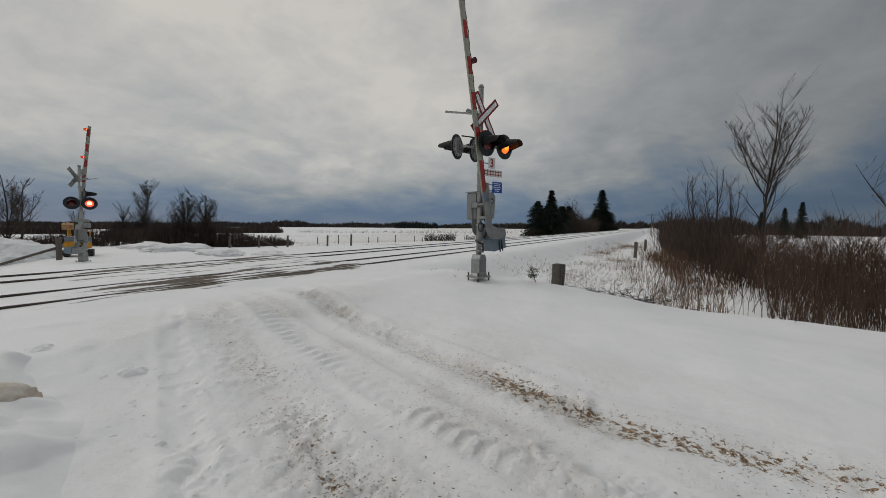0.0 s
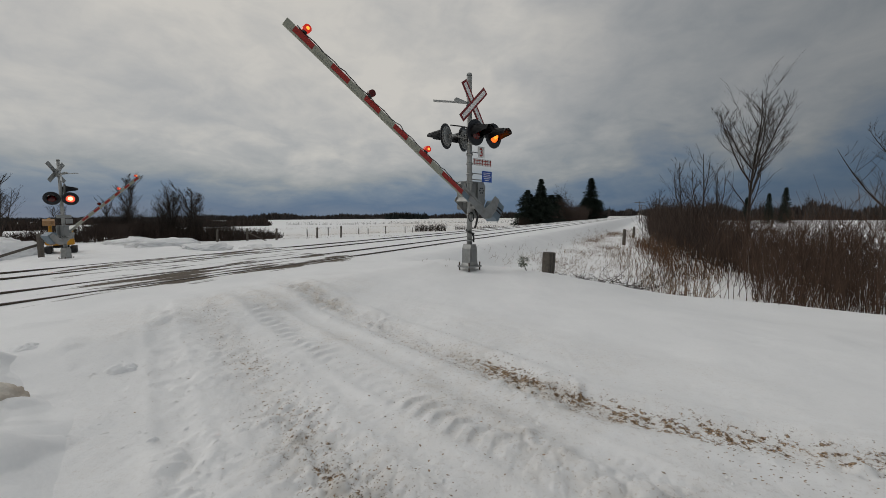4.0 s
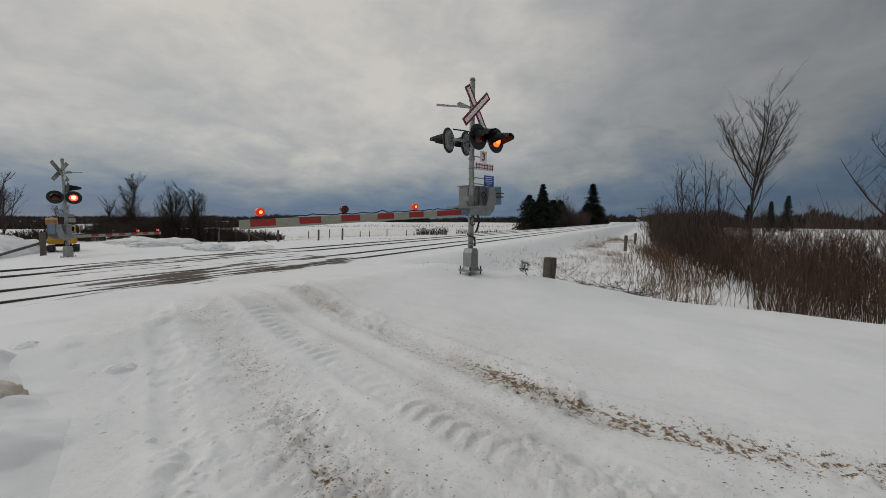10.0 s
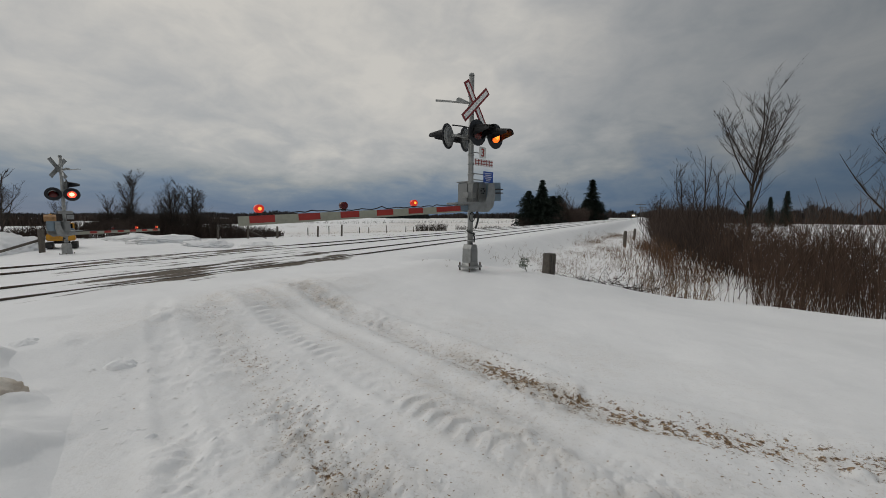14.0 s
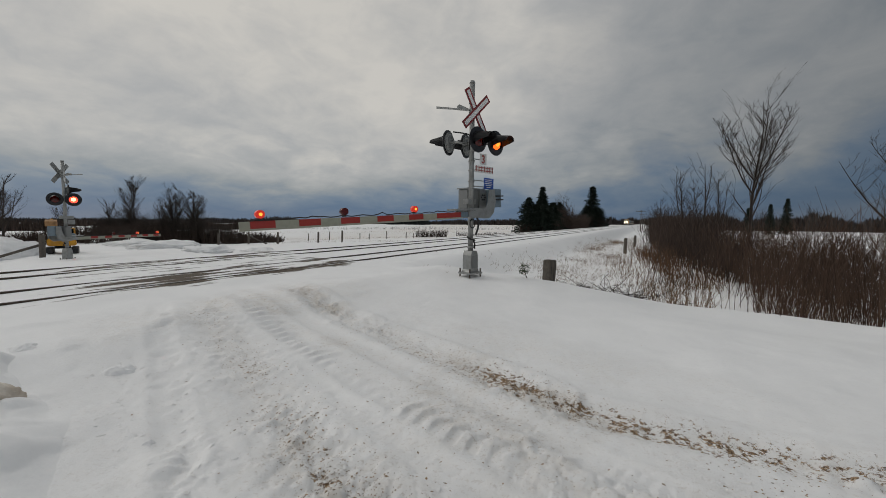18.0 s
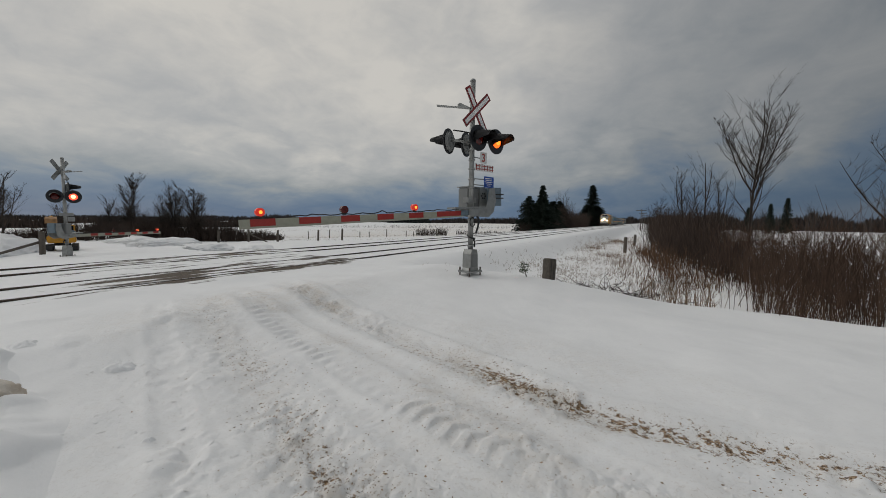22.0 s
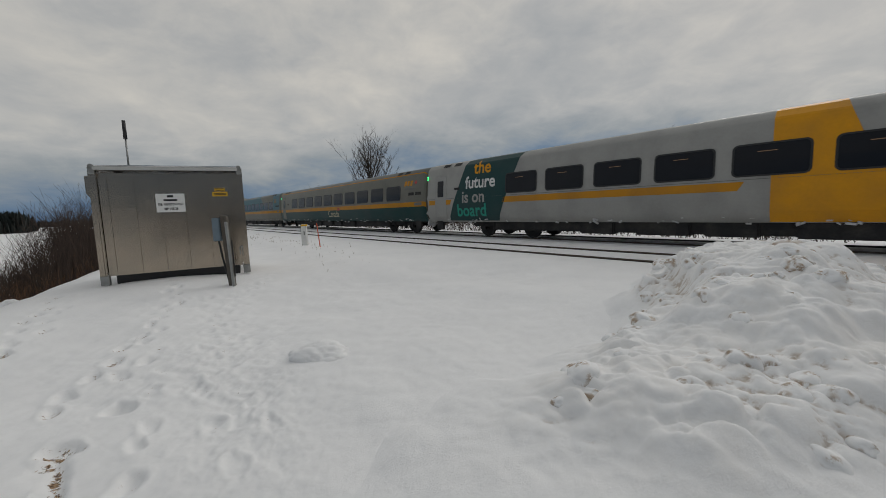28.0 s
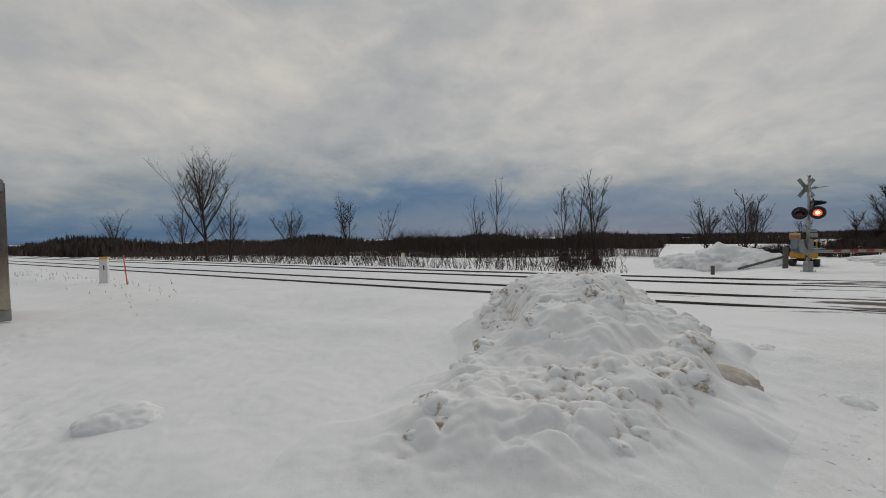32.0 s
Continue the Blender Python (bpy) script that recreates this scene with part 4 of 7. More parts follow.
    for z, bw, bh in ((2.16, 0.22, 0.08), (2.05, 0.33, 0.11)):
        p = part("warning_sticker", box(bw, 0.006, bh, 0.98, -0.021, z), WARN, hut, "yellow warning sticker")
        for i in range(2):
            part("writing_bar", box(bw * 0.8, 0.003, 0.016, 0.98, -0.026, z + 0.018 - i * 0.036), BLACK, p)
    # aerial
    bm = cyl(0.02, 0.018, (-0.84, 0.35, h + 0.3), (-0.84, 0.35, h + 1.02), 8)
    aerial = part("aerial", bm, STEEL, hut)
    part("aerial_whip", cyl(0.04, 0.035, (-0.84, 0.35, h + 1.0), (-0.84, 0.35, h + 1.42), 10), BLACK, aerial, "black aerial tip")
    part("aerial_stay", pipe([(-0.84, 0.35, h + 0.42), (-0.68, 0.2, h + 0.34)], 0.012), STEEL, aerial)


FASCIA = mat("pale_fascia", (0.55, 0.55, 0.53), 0.5, 0.2, 0.1, 3)
WARN = mat("warning_yellow", (0.72, 0.42, 0.02), 0.5, 0, 0.06, 9)
signal_hut()

post = thing("cable_post", "leaning dark timber post with a small grey box", "post", pose(-6.57, -7.1, -0.22, 0, 0, 111.78))
bm = prism([(-0.055, 0), (0.07, 0), (0.02, 1.62), (-0.12, 1.64)], 0.1)
bmesh.ops.bevel(bm, geom=bm.edges[:], offset=0.008, segments=1, affect="EDGES")
part("post_timber", bm, WOOD, post)
part("post_timber", box(0.05, 0.06, 1.5, 0.045, -0.03, 0.75, 0.005, turn=pose(0, 0, 0, 0, -2, 0)), STEEL, post)
part("terminal_box", box(0.15, 0.14, 0.50, -0.20, 0.03, 1.34, 0.012), BLUEGREY, post, "grey-green terminal box")
part("conduit", pipe([(-0.2, 0.05, 1.1), (-0.15, 0.05, 0.7), (-0.02, 0.05, 0.0)], 0.022), CABLE, post)
part("conduit", pipe([(0.09, 0.0, 1.1), (0.10, 0.0, 0.3)], 0.014), CABLE, post)


def marker_post(x, y, h, label):
    t = thing("marker_post", label, "marker post", pose(x, y, ground_at(x, y) - 0.05, 0, 0, 111))
    bm = prism([(-0.13, 0), (0.13, 0), (0.11, h), (-0.11, h)], 0.2, y0=-0.1)
    bmesh.ops.bevel(bm, geom=bm.edges[:], offset=0.015, segments=1, affect="EDGES")
    part("post_body", bm, WHITE, t)
    part("cap_band", box(0.235, 0.215, 0.09, 0, 0, h - 0.05, 0.01), WARN, t, "faded yellow band")
    return t


m1 = marker_post(-14.7, -11.4, 0.98, "white wooden marker post with a yellow band beside the track")
part("figure_bar", box(0.03, 0.01, 0.18, 0.02, -0.112, 0.6), BLACK, m1)
marker_post(-30.9, -1.5, 1.3, "white marker post beyond the far track")
ORANGE = mat("orange_fibreglass", (0.75, 0.13, 0.05), 0.45, 0, 0.08, 10)
rod = thing("snow_stake", "thin orange snow stake leaning beside the track", "stake", pose(-14.2, -10.26, ground_at(-14.2, -10.26) - 0.05, 2, -4, 111))
part("rod", cyl(0.022, 0.018, (0, 0, 0), (0, 0, 1.08), 8), ORANGE, rod)


def timber_post(x, y, h, w, label, lean=0.0, turn=30):
    t = thing("fence_post", label, "fence post", pose(x, y, ground_at(x, y) - 0.12, lean, lean * 0.6, turn), group="old fence posts")
    bm = bmesh.new()
    n, rows = 10, []
    for k, z in enumerate((0, 0.5 * h, 0.96 * h + 0.1, h + 0.12)):
        rows.append([bm.verts.new((w / 2 * (1 + 0.09 * math.sin(3 * a + k)) * math.cos(a) * (0.9 if k == 3 else 1), w / 2 * (1 + 0.09 * math.cos(2 * a + k)) * math.sin(a) * (0.9 if k == 3 else 1), z + (0.02 * math.sin(2 * a) if k > 1 else 0)))
                     for a in (2 * math.pi * i / n for i in range(n))])
    for a, b in zip(rows, rows[1:]):
        for i in range(n):
            bm.faces.new((a[i], a[(i + 1) % n], b[(i + 1) % n], b[i]))
    bm.faces.new(rows[-1])
    part("post_timber", bm, WOOD, t)
    return t


stub = thing("fence_post", "short thick weathered square timber post in snow", "fence post", pose(2.76, 10.18, ground_at(2.76, 10.18) - 0.1, 1, 2, 38), group="old fence posts")
bm = box(0.26, 0.24, 0.72, 0, 0, 0.36, 0.018)
for v in bm.verts:
    v.co += Vector((noise.noise(v.co * 7), noise.noise(v.co * 7 + Vector((9, 0, 0))), 0.6 * noise.noise(v.co * 5))) * 0.012
part("post_timber", bm, WOOD, stub)
for gx, gh in ((-0.07, 0.5), (0.03, 0.6), (0.09, 0.42)):
    part("weather_crack", box(0.008, 0.006, gh, gx, -0.122, 0.40), BLACK, stub, "dark drying crack")
sprig = thing("pine_sprig", "small green pine sprig stuck in the snow", "sprig", pose(2.1, 9.9, ground_at(2.1, 9.9) - 0.03))
part("sprig_stem", pipe([(0.05, 0, 0), (0, 0, 0.12), (-0.05, 0, 0.3)], 0.012, 5), WOOD, sprig)
rs = random.Random(4)
bm = bmesh.new()
for _ in range(130):
    c = Vector((rs.gauss(-0.05, 0.06), rs.gauss(0, 0.06), rs.uniform(0.14, 0.36)))
    w = Vector((rs.gauss(0, 1), rs.gauss(0, 1), rs.gauss(0.3, 0.6))).normalized() * 0.09
    cyl(0.006, 0.002, c, c + w, 3, bm, cap=False)
part("needles", bm, mat("pine_needles", (0.06, 0.085, 0.04), 0.8, 0, 0.3, 20), sprig, "green needles")
timber_post(14.6, 31.4, 1.25, 0.26, "weathered timber fence post by the ditch", 1)
timber_post(21.5, 44.0, 1.3, 0.26, "weathered timber fence post by the ditch", 2)
timber_post(-19.4, 18.9, 1.1, 0.24, "timber gate post beyond the tracks", 1)
brace = thing("fence_brace", "slanting timber brace leaning on a fence post", "fence brace", pose(-19.4, 18.9, ground_at(-19.4, 18.9)))
part("rail_timber", cyl(0.06, 0.06, (0, 0, 0.62), (-1.45, -1.35, -0.12), 8), WOOD, brace)
timber_post(-21.0, 16.2, 0.5, 0.2, "short timber post beyond the tracks", 1)
for fx, fy, fh in ((-19.9, 40.0, 1.3), (-17.0, 40.2, 1.2), (-22.4, 39.0, 1.2), (-11.5, 44.5, 1.3), (-13.8, 43.2, 1.2)):
    timber_post(fx, fy, fh, 0.2, "grey timber fence post along the field", 2)
for k, (fa, fd) in enumerate(((19.0, 54), (16.2, 55), (12.0, 57), (10.7, 57.5), (8.2, 59), (5.4, 61), (4.3, 62), (1.0, 64))):
    timber_post(-fd * math.sin(radians(fa)), fd * math.cos(radians(fa)), 0.95 + 0.2 * math.sin(k * 1.9), 0.12, "thin grey timber post of the field fence", 2 * math.sin(k * 3.1))
brace2 = thing("fence_brace", "slanting timber brace leaning on a field fence post", "fence brace", pose(-19.9, 40.0, ground_at(-19.9, 40.0)))
part("rail_timber", cyl(0.06, 0.06, (0, 0, 0.9), (1.9, 0.1, 0.0), 8), WOOD, brace2)


# ---------------------------------------------------------------- ploughed snow bank and lumps
def bank_height(r, q):
    """Height of the ploughed bank over the pad; r across the road, q along it."""
    crest = np.interp(q, [-0.6, 0.6, 1.6, 2.6, 3.4, 4.0, 4.7, 5.4, 6.3, 7.4, 8.6, 9.4], [0, 0.10, 0.22, 0.37, 0.51, 0.63, 0.76, 0.88, 0.82, 0.55, 0.2, 0])
    left = -2.28 - 0.44 * q
    right = np.interp(q, [-0.6, 1.5, 3.0, 4.2, 4.9, 5.6, 6.5, 7.5, 9.4], [-0.4, -0.42, -0.35, -0.28, -0.50, -0.85, -1.2, -1.5, -2.4])
    u = (r - left) / (right - left)
    h = crest * step(-0.02, 0.42, u) * (1 - step(0.52, 1.05, u))
    toe = 0.12 * (1 - step(0.55, 0.8, np.abs((q - 4.6) / 1.9))) * step(-2.0, -1.3, r) * (1 - step(-1.0, -0.62, r))
    return np.maximum(h, toe)


def snow_clods(bank, x, y, z, h, edge):
    """Rounded clods half sunk in the face of the bank."""
    rnd = random.Random(77)
    shapes = []
    for k in range(6):
        size = (0.055, 0.07, 0.085, 0.10, 0.12, 0.14)[k]
        bm = bmesh.new()
        bmesh.ops.create_icosphere(bm, subdivisions=4, radius=1.0)
        for v in bm.verts:
            v.co *= 1 + 0.28 * noise.noise(v.co * 1.3 + Vector((k * 9.1, 0, 0))) + 0.07 * noise.noise(v.co * 3.7 + Vector((0, k * 5.0, 0)))
            v.co = Vector((v.co.x * size * 1.3, v.co.y * size, v.co.z * size * 0.8))
        me = bpy.data.meshes.new("snow_clod")
        bm.to_mesh(me)
        bm.free()
        me.materials.append(SNOW_PILE)
        me.polygons.foreach_set("use_smooth", [True] * len(me.polygons))
        soil = [min(0.9, max(0.0, 3.0 * noise.noise(v.co * (0.22 / size * 6) + Vector((0, 0, k * 3.0))) - 0.15)) for v in me.vertices]
        me.attributes.new("dirt", "FLOAT", "POINT").data.foreach_set("value", soil)
        shapes.append((me, size))
    n = 0
    while n < 110:
        i, j = rnd.randrange(x.shape[0]), rnd.randrange(x.shape[1])
        if h[i, j] < 0.14 or edge[i, j] < rnd.uniform(0.0, 1.1):
            continue
        me, size = rnd.choice(shapes)
        c = new("snow_clod", me)
        c.parent = bank
        c.matrix_basis = pose(x[i, j], y[i, j], z[i, j] - size * 0.55, rnd.uniform(-25, 25), rnd.uniform(-25, 25), rnd.uniform(0, 360))
        n += 1


def build_bank():
    r, q = np.meshgrid(np.arange(-6.8, 0.75, 0.022), np.arange(-1.6, 9.6, 0.022), indexing="ij")
    x, y = r * ROAD_N[0] + q * ROAD_U[0], r * ROAD_N[1] + q * ROAD_U[1]
    rr, qq = r + 0.6 * fractal(x, y, 1.4, 3, seed=61), q + 0.6 * fractal(x, y, 1.4, 3, seed=67)
    h = bank_height(rr, qq)
    # the plough left it in tiers, with clods along their edges
    v = np.maximum(h + 0.07 * fractal(x, y, 1.3, 2, seed=95) * step(0.05, 0.2, h), 0) / 0.38
    rest = v - np.floor(v)
    edge = np.exp(-(((rest - 0.85) / 0.22) ** 2)) + np.exp(-(((rest + 0.15) / 0.22) ** 2))
    tier = 0.6 * step(0.10, 0.34, h)
    h = (1 - tier) * h + tier * 0.38 * (np.floor(v) + step(0.25, 0.85, rest))
    body = step(0.02, 0.36, h)
    wx, wy = x + 0.06 * fractal(x, y, 0.30, 3, seed=3), y + 0.06 * fractal(x, y, 0.30, 3, seed=4)
    keep = step(-0.22, 0.05, fractal(x, y, 0.9, 2, seed=71))
    keep2 = step(-0.15, 0.08, fractal(x, y, 0.6, 2, seed=73))
    clod = np.maximum(np.maximum(0.24 * lumps(wx, wy, 5, 0.66), 0.80 * keep * lumps(wx, wy, 11, 0.36)), 1.35 * keep2 * lumps(wx, wy, 17, 0.21))
    clod = clod + 0.8 * keep * lumps(wx, wy, 19, 0.12) + 0.6 * keep2 * lumps(wx, wy, 23, 0.07)
    crease = np.abs(fractal(x, y, 0.75, 4, 0.55, seed=81))
    h = h + body * (0.11 * np.tanh(clod * (0.42 + 0.85 * edge) / 0.11) + 0.10 * crease + 0.035 * np.abs(fractal(x, y, 0.2, 3, seed=97)) + 0.08 * fractal(x, y, 1.1, 3, seed=91) - 0.06)
    z = ground_points(x, y)[0] + h - 0.03 * (1 - step(0.0, 0.09, h)) - 0.2 * (1 - step(-0.03, 0.005, h))
    nr, nq = x.shape
    verts = np.stack([x, y, z], -1).reshape(-1, 3)
    i, j = np.meshgrid(np.arange(nr - 1), np.arange(nq - 1), indexing="ij")
    a = i * nq + j
    faces = np.stack([a, a + nq, a + nq + 1, a + 1], -1).reshape(-1, 4)
    bank = thing("snow_bank", "large ploughed bank of lumpy dirty-white snow beside the road", "snow bank")
    ob = put("bank_body", verts.tolist(), faces.tolist(), SNOW_PILE, bank, "packed lumpy snow", smooth=True)
    if ob.data.polygons[0].normal.z < 0:
        ob.data.flip_normals()
    # brown dirt in the hollows between clods, also painting their shaded outlines darker
    bend = sum(np.roll(z, k, ax) for k in (2, -2) for ax in (0, 1)) - 4 * z
    grit_and_shade = 0.7 * body * step(0.015, 0.06, bend) * step(-0.10, 0.18, fractal(x, y, 0.8, 3, seed=29))
    at = ob.data.attributes.new("dirt", "FLOAT", "POINT")
    at.data.foreach_set("value", grit_and_shade.ravel().astype(np.float32))
    at = ob.data.attributes.new("pile", "FLOAT", "POINT")
    at.data.foreach_set("value", step(0.05, 0.3, h).ravel().astype(np.float32))
    snow_clods(bank, x, y, z, h, edge)


build_bank()


DIRTY_SNOW = mat("dirt_caked_snow", (0.70, 0.64, 0.56), 0.8, 0, 0.12, 5, 0.02, 18, second=(0.36, 0.27, 0.19))


def snow_lump(x, y, sx, sy, sz, seed, name="snow_lump", label="rounded lump of dirty snow lying on the ground", turn=None, m=None, sink=0.1, rough=1.0, dent=1.0):
    bm = bmesh.new()
    bmesh.ops.create_icosphere(bm, subdivisions=5, radius=1.0)
    for v in bm.verts:
        k = 1 + rough * (0.16 * abs(noise.noise(v.co * 5.1 + Vector((seed, 0, 0)))) + 0.10 * abs(noise.noise(v.co * 11.0)) + 0.06 * noise.noise(v.co * 23.0)) + dent * (0.26 * noise.noise(v.co * 1.6 + Vector((seed * 3.1, 0, 0))) + 0.12 * noise.noise(v.co * 4.3 + Vector((0, seed, 0))))
        v.co = Vector((v.co.x * sx * k, v.co.y * sy * k, v.co.z * sz * k))
    for f in bm.faces:
        f.smooth = True
    me = bpy.data.meshes.new(name)
    bm.to_mesh(me)
    bm.free()
    me.materials.append(m or SNOW_PILE)
    ob = new(name, me)
    ob.matrix_basis = pose(x, y, ground_at(x, y) - sz * sink, 0, 0, seed * 40 if turn is None else turn)
    tagged(ob, label, "snow lump", group="snow lumps")
    return ob


snow_lump(-3.62, -2.74, 0.38, 0.30, 0.22, 1, turn=100, sink=0.5, rough=0.55, dent=0.7)
snow_lump(-3.80, 2.92, 0.42, 0.24, 0.25, 7, label="knobbly slab of dirt-caked snow at the foot of the bank", turn=52, m=DIRTY_SNOW, rough=0.5, dent=0.6)
snow_lump(-5.2, -12.2, 0.22, 0.2, 0.16, 2)
for lx, ly, wide, high, seed in ((-3.33, 3.94, 0.17, 0.15, 50), (-2.12, 2.72, 0.06, 0.06, 52), (-4.64, 4.24, 0.20, 0.13, 53)):
    snow_lump(lx, ly, wide, wide * 0.8, high, seed, label="soft small lump of clean snow beside the road", sink=0.65, rough=0.15, dent=0.8)


def scatter_clods(name, label, m, n, seed, centres, smin, smax):
    """Small crumbs lying in the ruts, too many to count."""
    rnd = random.Random(seed)
    pts, sizes = [], []
    for _ in range(n):
        c, w, q0, q1 = rnd.choice(centres)
        q = rnd.uniform(q0, q1)
        r = rnd.gauss(c, w)
        clump = math.sin(q * 2.3 + 3 * math.sin(q * 0.9)) + 0.8 * math.sin(q * 5.1 + r * 4)
        if clump < rnd.uniform(-1.2, 1.0):
            continue
        pts.append((r * ROAD_N[0] + q * ROAD_U[0], r * ROAD_N[1] + q * ROAD_U[1]))
        sizes.append(rnd.uniform(smin, smax) * rnd.random() + smin)
    xy = np.array(pts)
    zs = ground_points(xy[:, 0], xy[:, 1])[0]
    verts, faces = [], []
    for (x, y), z, sz in zip(pts, zs, sizes):
        b = len(verts)
        k = [rnd.uniform(0.6, 1.3) * sz for _ in range(6)]
        a = rnd.uniform(0, 6.28)
        ca, sa = math.cos(a), math.sin(a)
        for dx, dy, dz in ((k[0] * 2.2, 0, 0), (0, k[1], 0), (-k[2] * 2.2, 0, 0), (0, -k[3], 0), (0, 0, k[4] * 0.45), (0, 0, -k[5] * 0.6)):
            verts.append((x + dx * ca - dy * sa, y + dx * sa + dy * ca, z + dz + sz * 0.15))
        for i in range(4):
            j = (i + 1) % 4
            faces += [(b + i, b + j, b + 4), (b + j, b + i, b + 5)]
    tagged(put(name, verts, faces, m), label, "clods", kind="stuff")


SOIL = mat("frozen_soil", (0.30, 0.19, 0.105), 0.9, 0, 0.3, 30, random_per=0.5)
scatter_clods("dirt_crumbs", "dark frozen dirt crumbs along the wheel ruts", SOIL, 2800, 1, ((3.08, 0.13, -1, 4.2), (3.25, 0.22, -2, 4.5), (3.0, 0.12, 2, 8), (1.15, 0.16, 1.5, 3.6), (1.3, 0.16, 3, 7), (2.2, 0.7, 0.5, 6)), 0.002, 0.007)
scatter_clods("snow_crumbs", "crumbs of broken packed snow along the ruts", LOOSE_SNOW, 1800, 2, ((2.3, 0.25, 0, 4), (1.05, 0.22, 0.8, 6), (3.05, 0.22, 0, 8), (0.4, 0.3, 1, 6)), 0.003, 0.012)


# ---------------------------------------------------------------- the passenger train
def paint(name, color, second=None, rough=0.5):
    return mat(name, color, rough, 0, 0.07, 1.1, second=second or tuple(c * 0.72 + 0.02 for c in color), fine=14, spec=0.3)


T_GREY = paint("train_grey", (0.205, 0.20, 0.17))
T_SILVER = paint("train_silver", (0.35, 0.345, 0.325))
T_TEAL = paint("train_teal", (0.010, 0.052, 0.052))
T_BLUE = paint("train_blue", (0.075, 0.17, 0.20))
T_YELLOW = paint("train_yellow", (0.70, 0.31, 0.006))
T_STRIPE = paint("train_stripe", (0.55, 0.24, 0.01))
T_ROOF = paint("train_roof", (0.17, 0.175, 0.165), rough=0.5)
T_RED = paint("train_red", (0.48, 0.06, 0.05))
T_WHITE = paint("train_white", (0.72, 0.72, 0.70))
T_MINT = paint("train_mint", (0.02, 0.30, 0.22))
T_DARK = mat("underframe_black", (0.02, 0.02, 0.021), 0.8, 0.1, 0.4, 2.5, 0.01, 20, second=(0.06, 0.055, 0.05))
T_ICE = mat("caked_snow", (0.52, 0.52, 0.52), 0.7, 0, 0.1, 6, 0.01, 30, second=(0.45, 0.43, 0.40))
T_INK = paint("train_lettering", (0.035, 0.035, 0.05))
T_CREAM = paint("train_cream", (0.50, 0.46, 0.32))
GLASS = mat("dark_window_glass", (0.012, 0.013, 0.017), 0.08, 0, 0.1, 2, spec=0.3)
RIM = mat("window_rubber", (0.02, 0.02, 0.02), 0.5, 0, 0.1, 8)
HEADLIGHT = mat("lit_headlight", (1, 0.92, 0.7), 0.3, 0, 0.02, 20, emit=50.0, emit_color=(1.0, 0.80, 0.50))
CABIN = mat("cabin_glow", (0.12, 0.08, 0.05), 0.3, 0, 0.02, 20, emit=0.07, emit_color=(1.0, 0.55, 0.25))

COACH_HALF = [(1.40, 0.70), (1.54, 1.00), (1.585, 1.50), (1.585, 1.535), (1.575, 1.80), (1.545, 2.30), (1.50, 2.80), (1.445, 3.24), (1.43, 3.33),
              (1.41, 3.385), (1.22, 3.56), (0.72, 3.68), (0.0, 3.72)]
LOCO_HALF = [(1.47, 0.95), (1.50, 1.15), (1.52, 1.30), (1.52, 1.36), (1.52, 2.60), (1.52, 3.45), (1.44, 3.80), (1.05, 4.20), (0.5, 4.34), (0.0, 4.36)]


def half_width(profile, z):
    for (y0, z0), (y1, z1) in zip(profile, profile[1:]):
        if z0 <= z <= z1:
            return y0 + (y1 - y0) * (z - z0) / (z1 - z0 + 1e-9)
    return profile[0][0] if z < profile[0][1] else profile[-1][0]


def lay_on(name, verts, faces, profile, m, parent, side=-1, proud=0.006, label=""):
    """Lays a flat shape given in x, z on the curved flank of a carriage."""
    bm = bmesh.new()
    vs = [bm.verts.new((x, 0, z)) for x, z in verts]
    for f in faces:
        try:
            bm.faces.new([vs[i] for i in f])
        except ValueError:
            pass
    zs = [z for _, z in verts]
    for _, z in profile:
        if min(zs) + 0.002 < z < max(zs) - 0.002:
            bmesh.ops.bisect_plane(bm, geom=bm.verts[:] + bm.edges[:] + bm.faces[:], plane_co=(0, 0, z), plane_no=(0, 0, 1))
    for v in bm.verts:
        v.co.y = side * (half_width(profile, v.co.z) + proud)
    bmesh.ops.recalc_face_normals(bm, faces=bm.faces)
    for f in bm.faces:
        if f.normal.y * side < 0:
            f.normal_flip()
    return part(name, bm, m, parent, label)


def patch(name, outline, profile, m, parent, side=-1, proud=0.006, label=""):
    return lay_on(name, outline, [tuple(range(len(outline)))], profile, m, parent, side, proud, label)


def words_on(words, x, z, size, profile, m, parent, proud=0.012, weight=0.0, wide=1.0, label=""):
    """Lettering; the words run from x towards the rear as seen on the near flank."""
    vs, fs = text_mesh(words, size, weight=weight)
    return lay_on("lettering", [(x + v.x * wide, z + v.y) for v in vs], fs, profile, m, parent, -1, proud, label or "lettering")


def rounded(x0, x1, z0, z1, r=0.12, n=4):
    out = []
    for cx, cz, a0 in ((x1 - r, z1 - r, 0), (x0 + r, z1 - r, 90), (x0 + r, z0 + r, 180), (x1 - r, z0 + r, 270)):
        for k in range(n + 1):
            a = radians(a0 + 90 * k / n)
            out.append((cx + r * math.cos(a), cz + r * math.sin(a)))
    return out


def circle(cx, cz, r, n=24, sq=1.0):
    return [(cx + r * math.cos(2 * math.pi * i / n), cz + sq * r * math.sin(2 * math.pi * i / n)) for i in range(n)]


LEAF = [(0, -1), (0.06, -0.5), (0.45, -0.55), (0.4, -0.4), (0.85, 0.0), (0.72, 0.08), (0.8, 0.38), (0.5, 0.32), (0.45, 0.45), (0.22, 0.22), (0.3, 0.75), (0.15, 0.66), (0, 1)]


def leaf(cx, cz, s):
    return [(cx + s * x, cz + s * z) for x, z in LEAF] + [(cx - s * x, cz + s * z) for x, z in LEAF[-2:0:-1]]


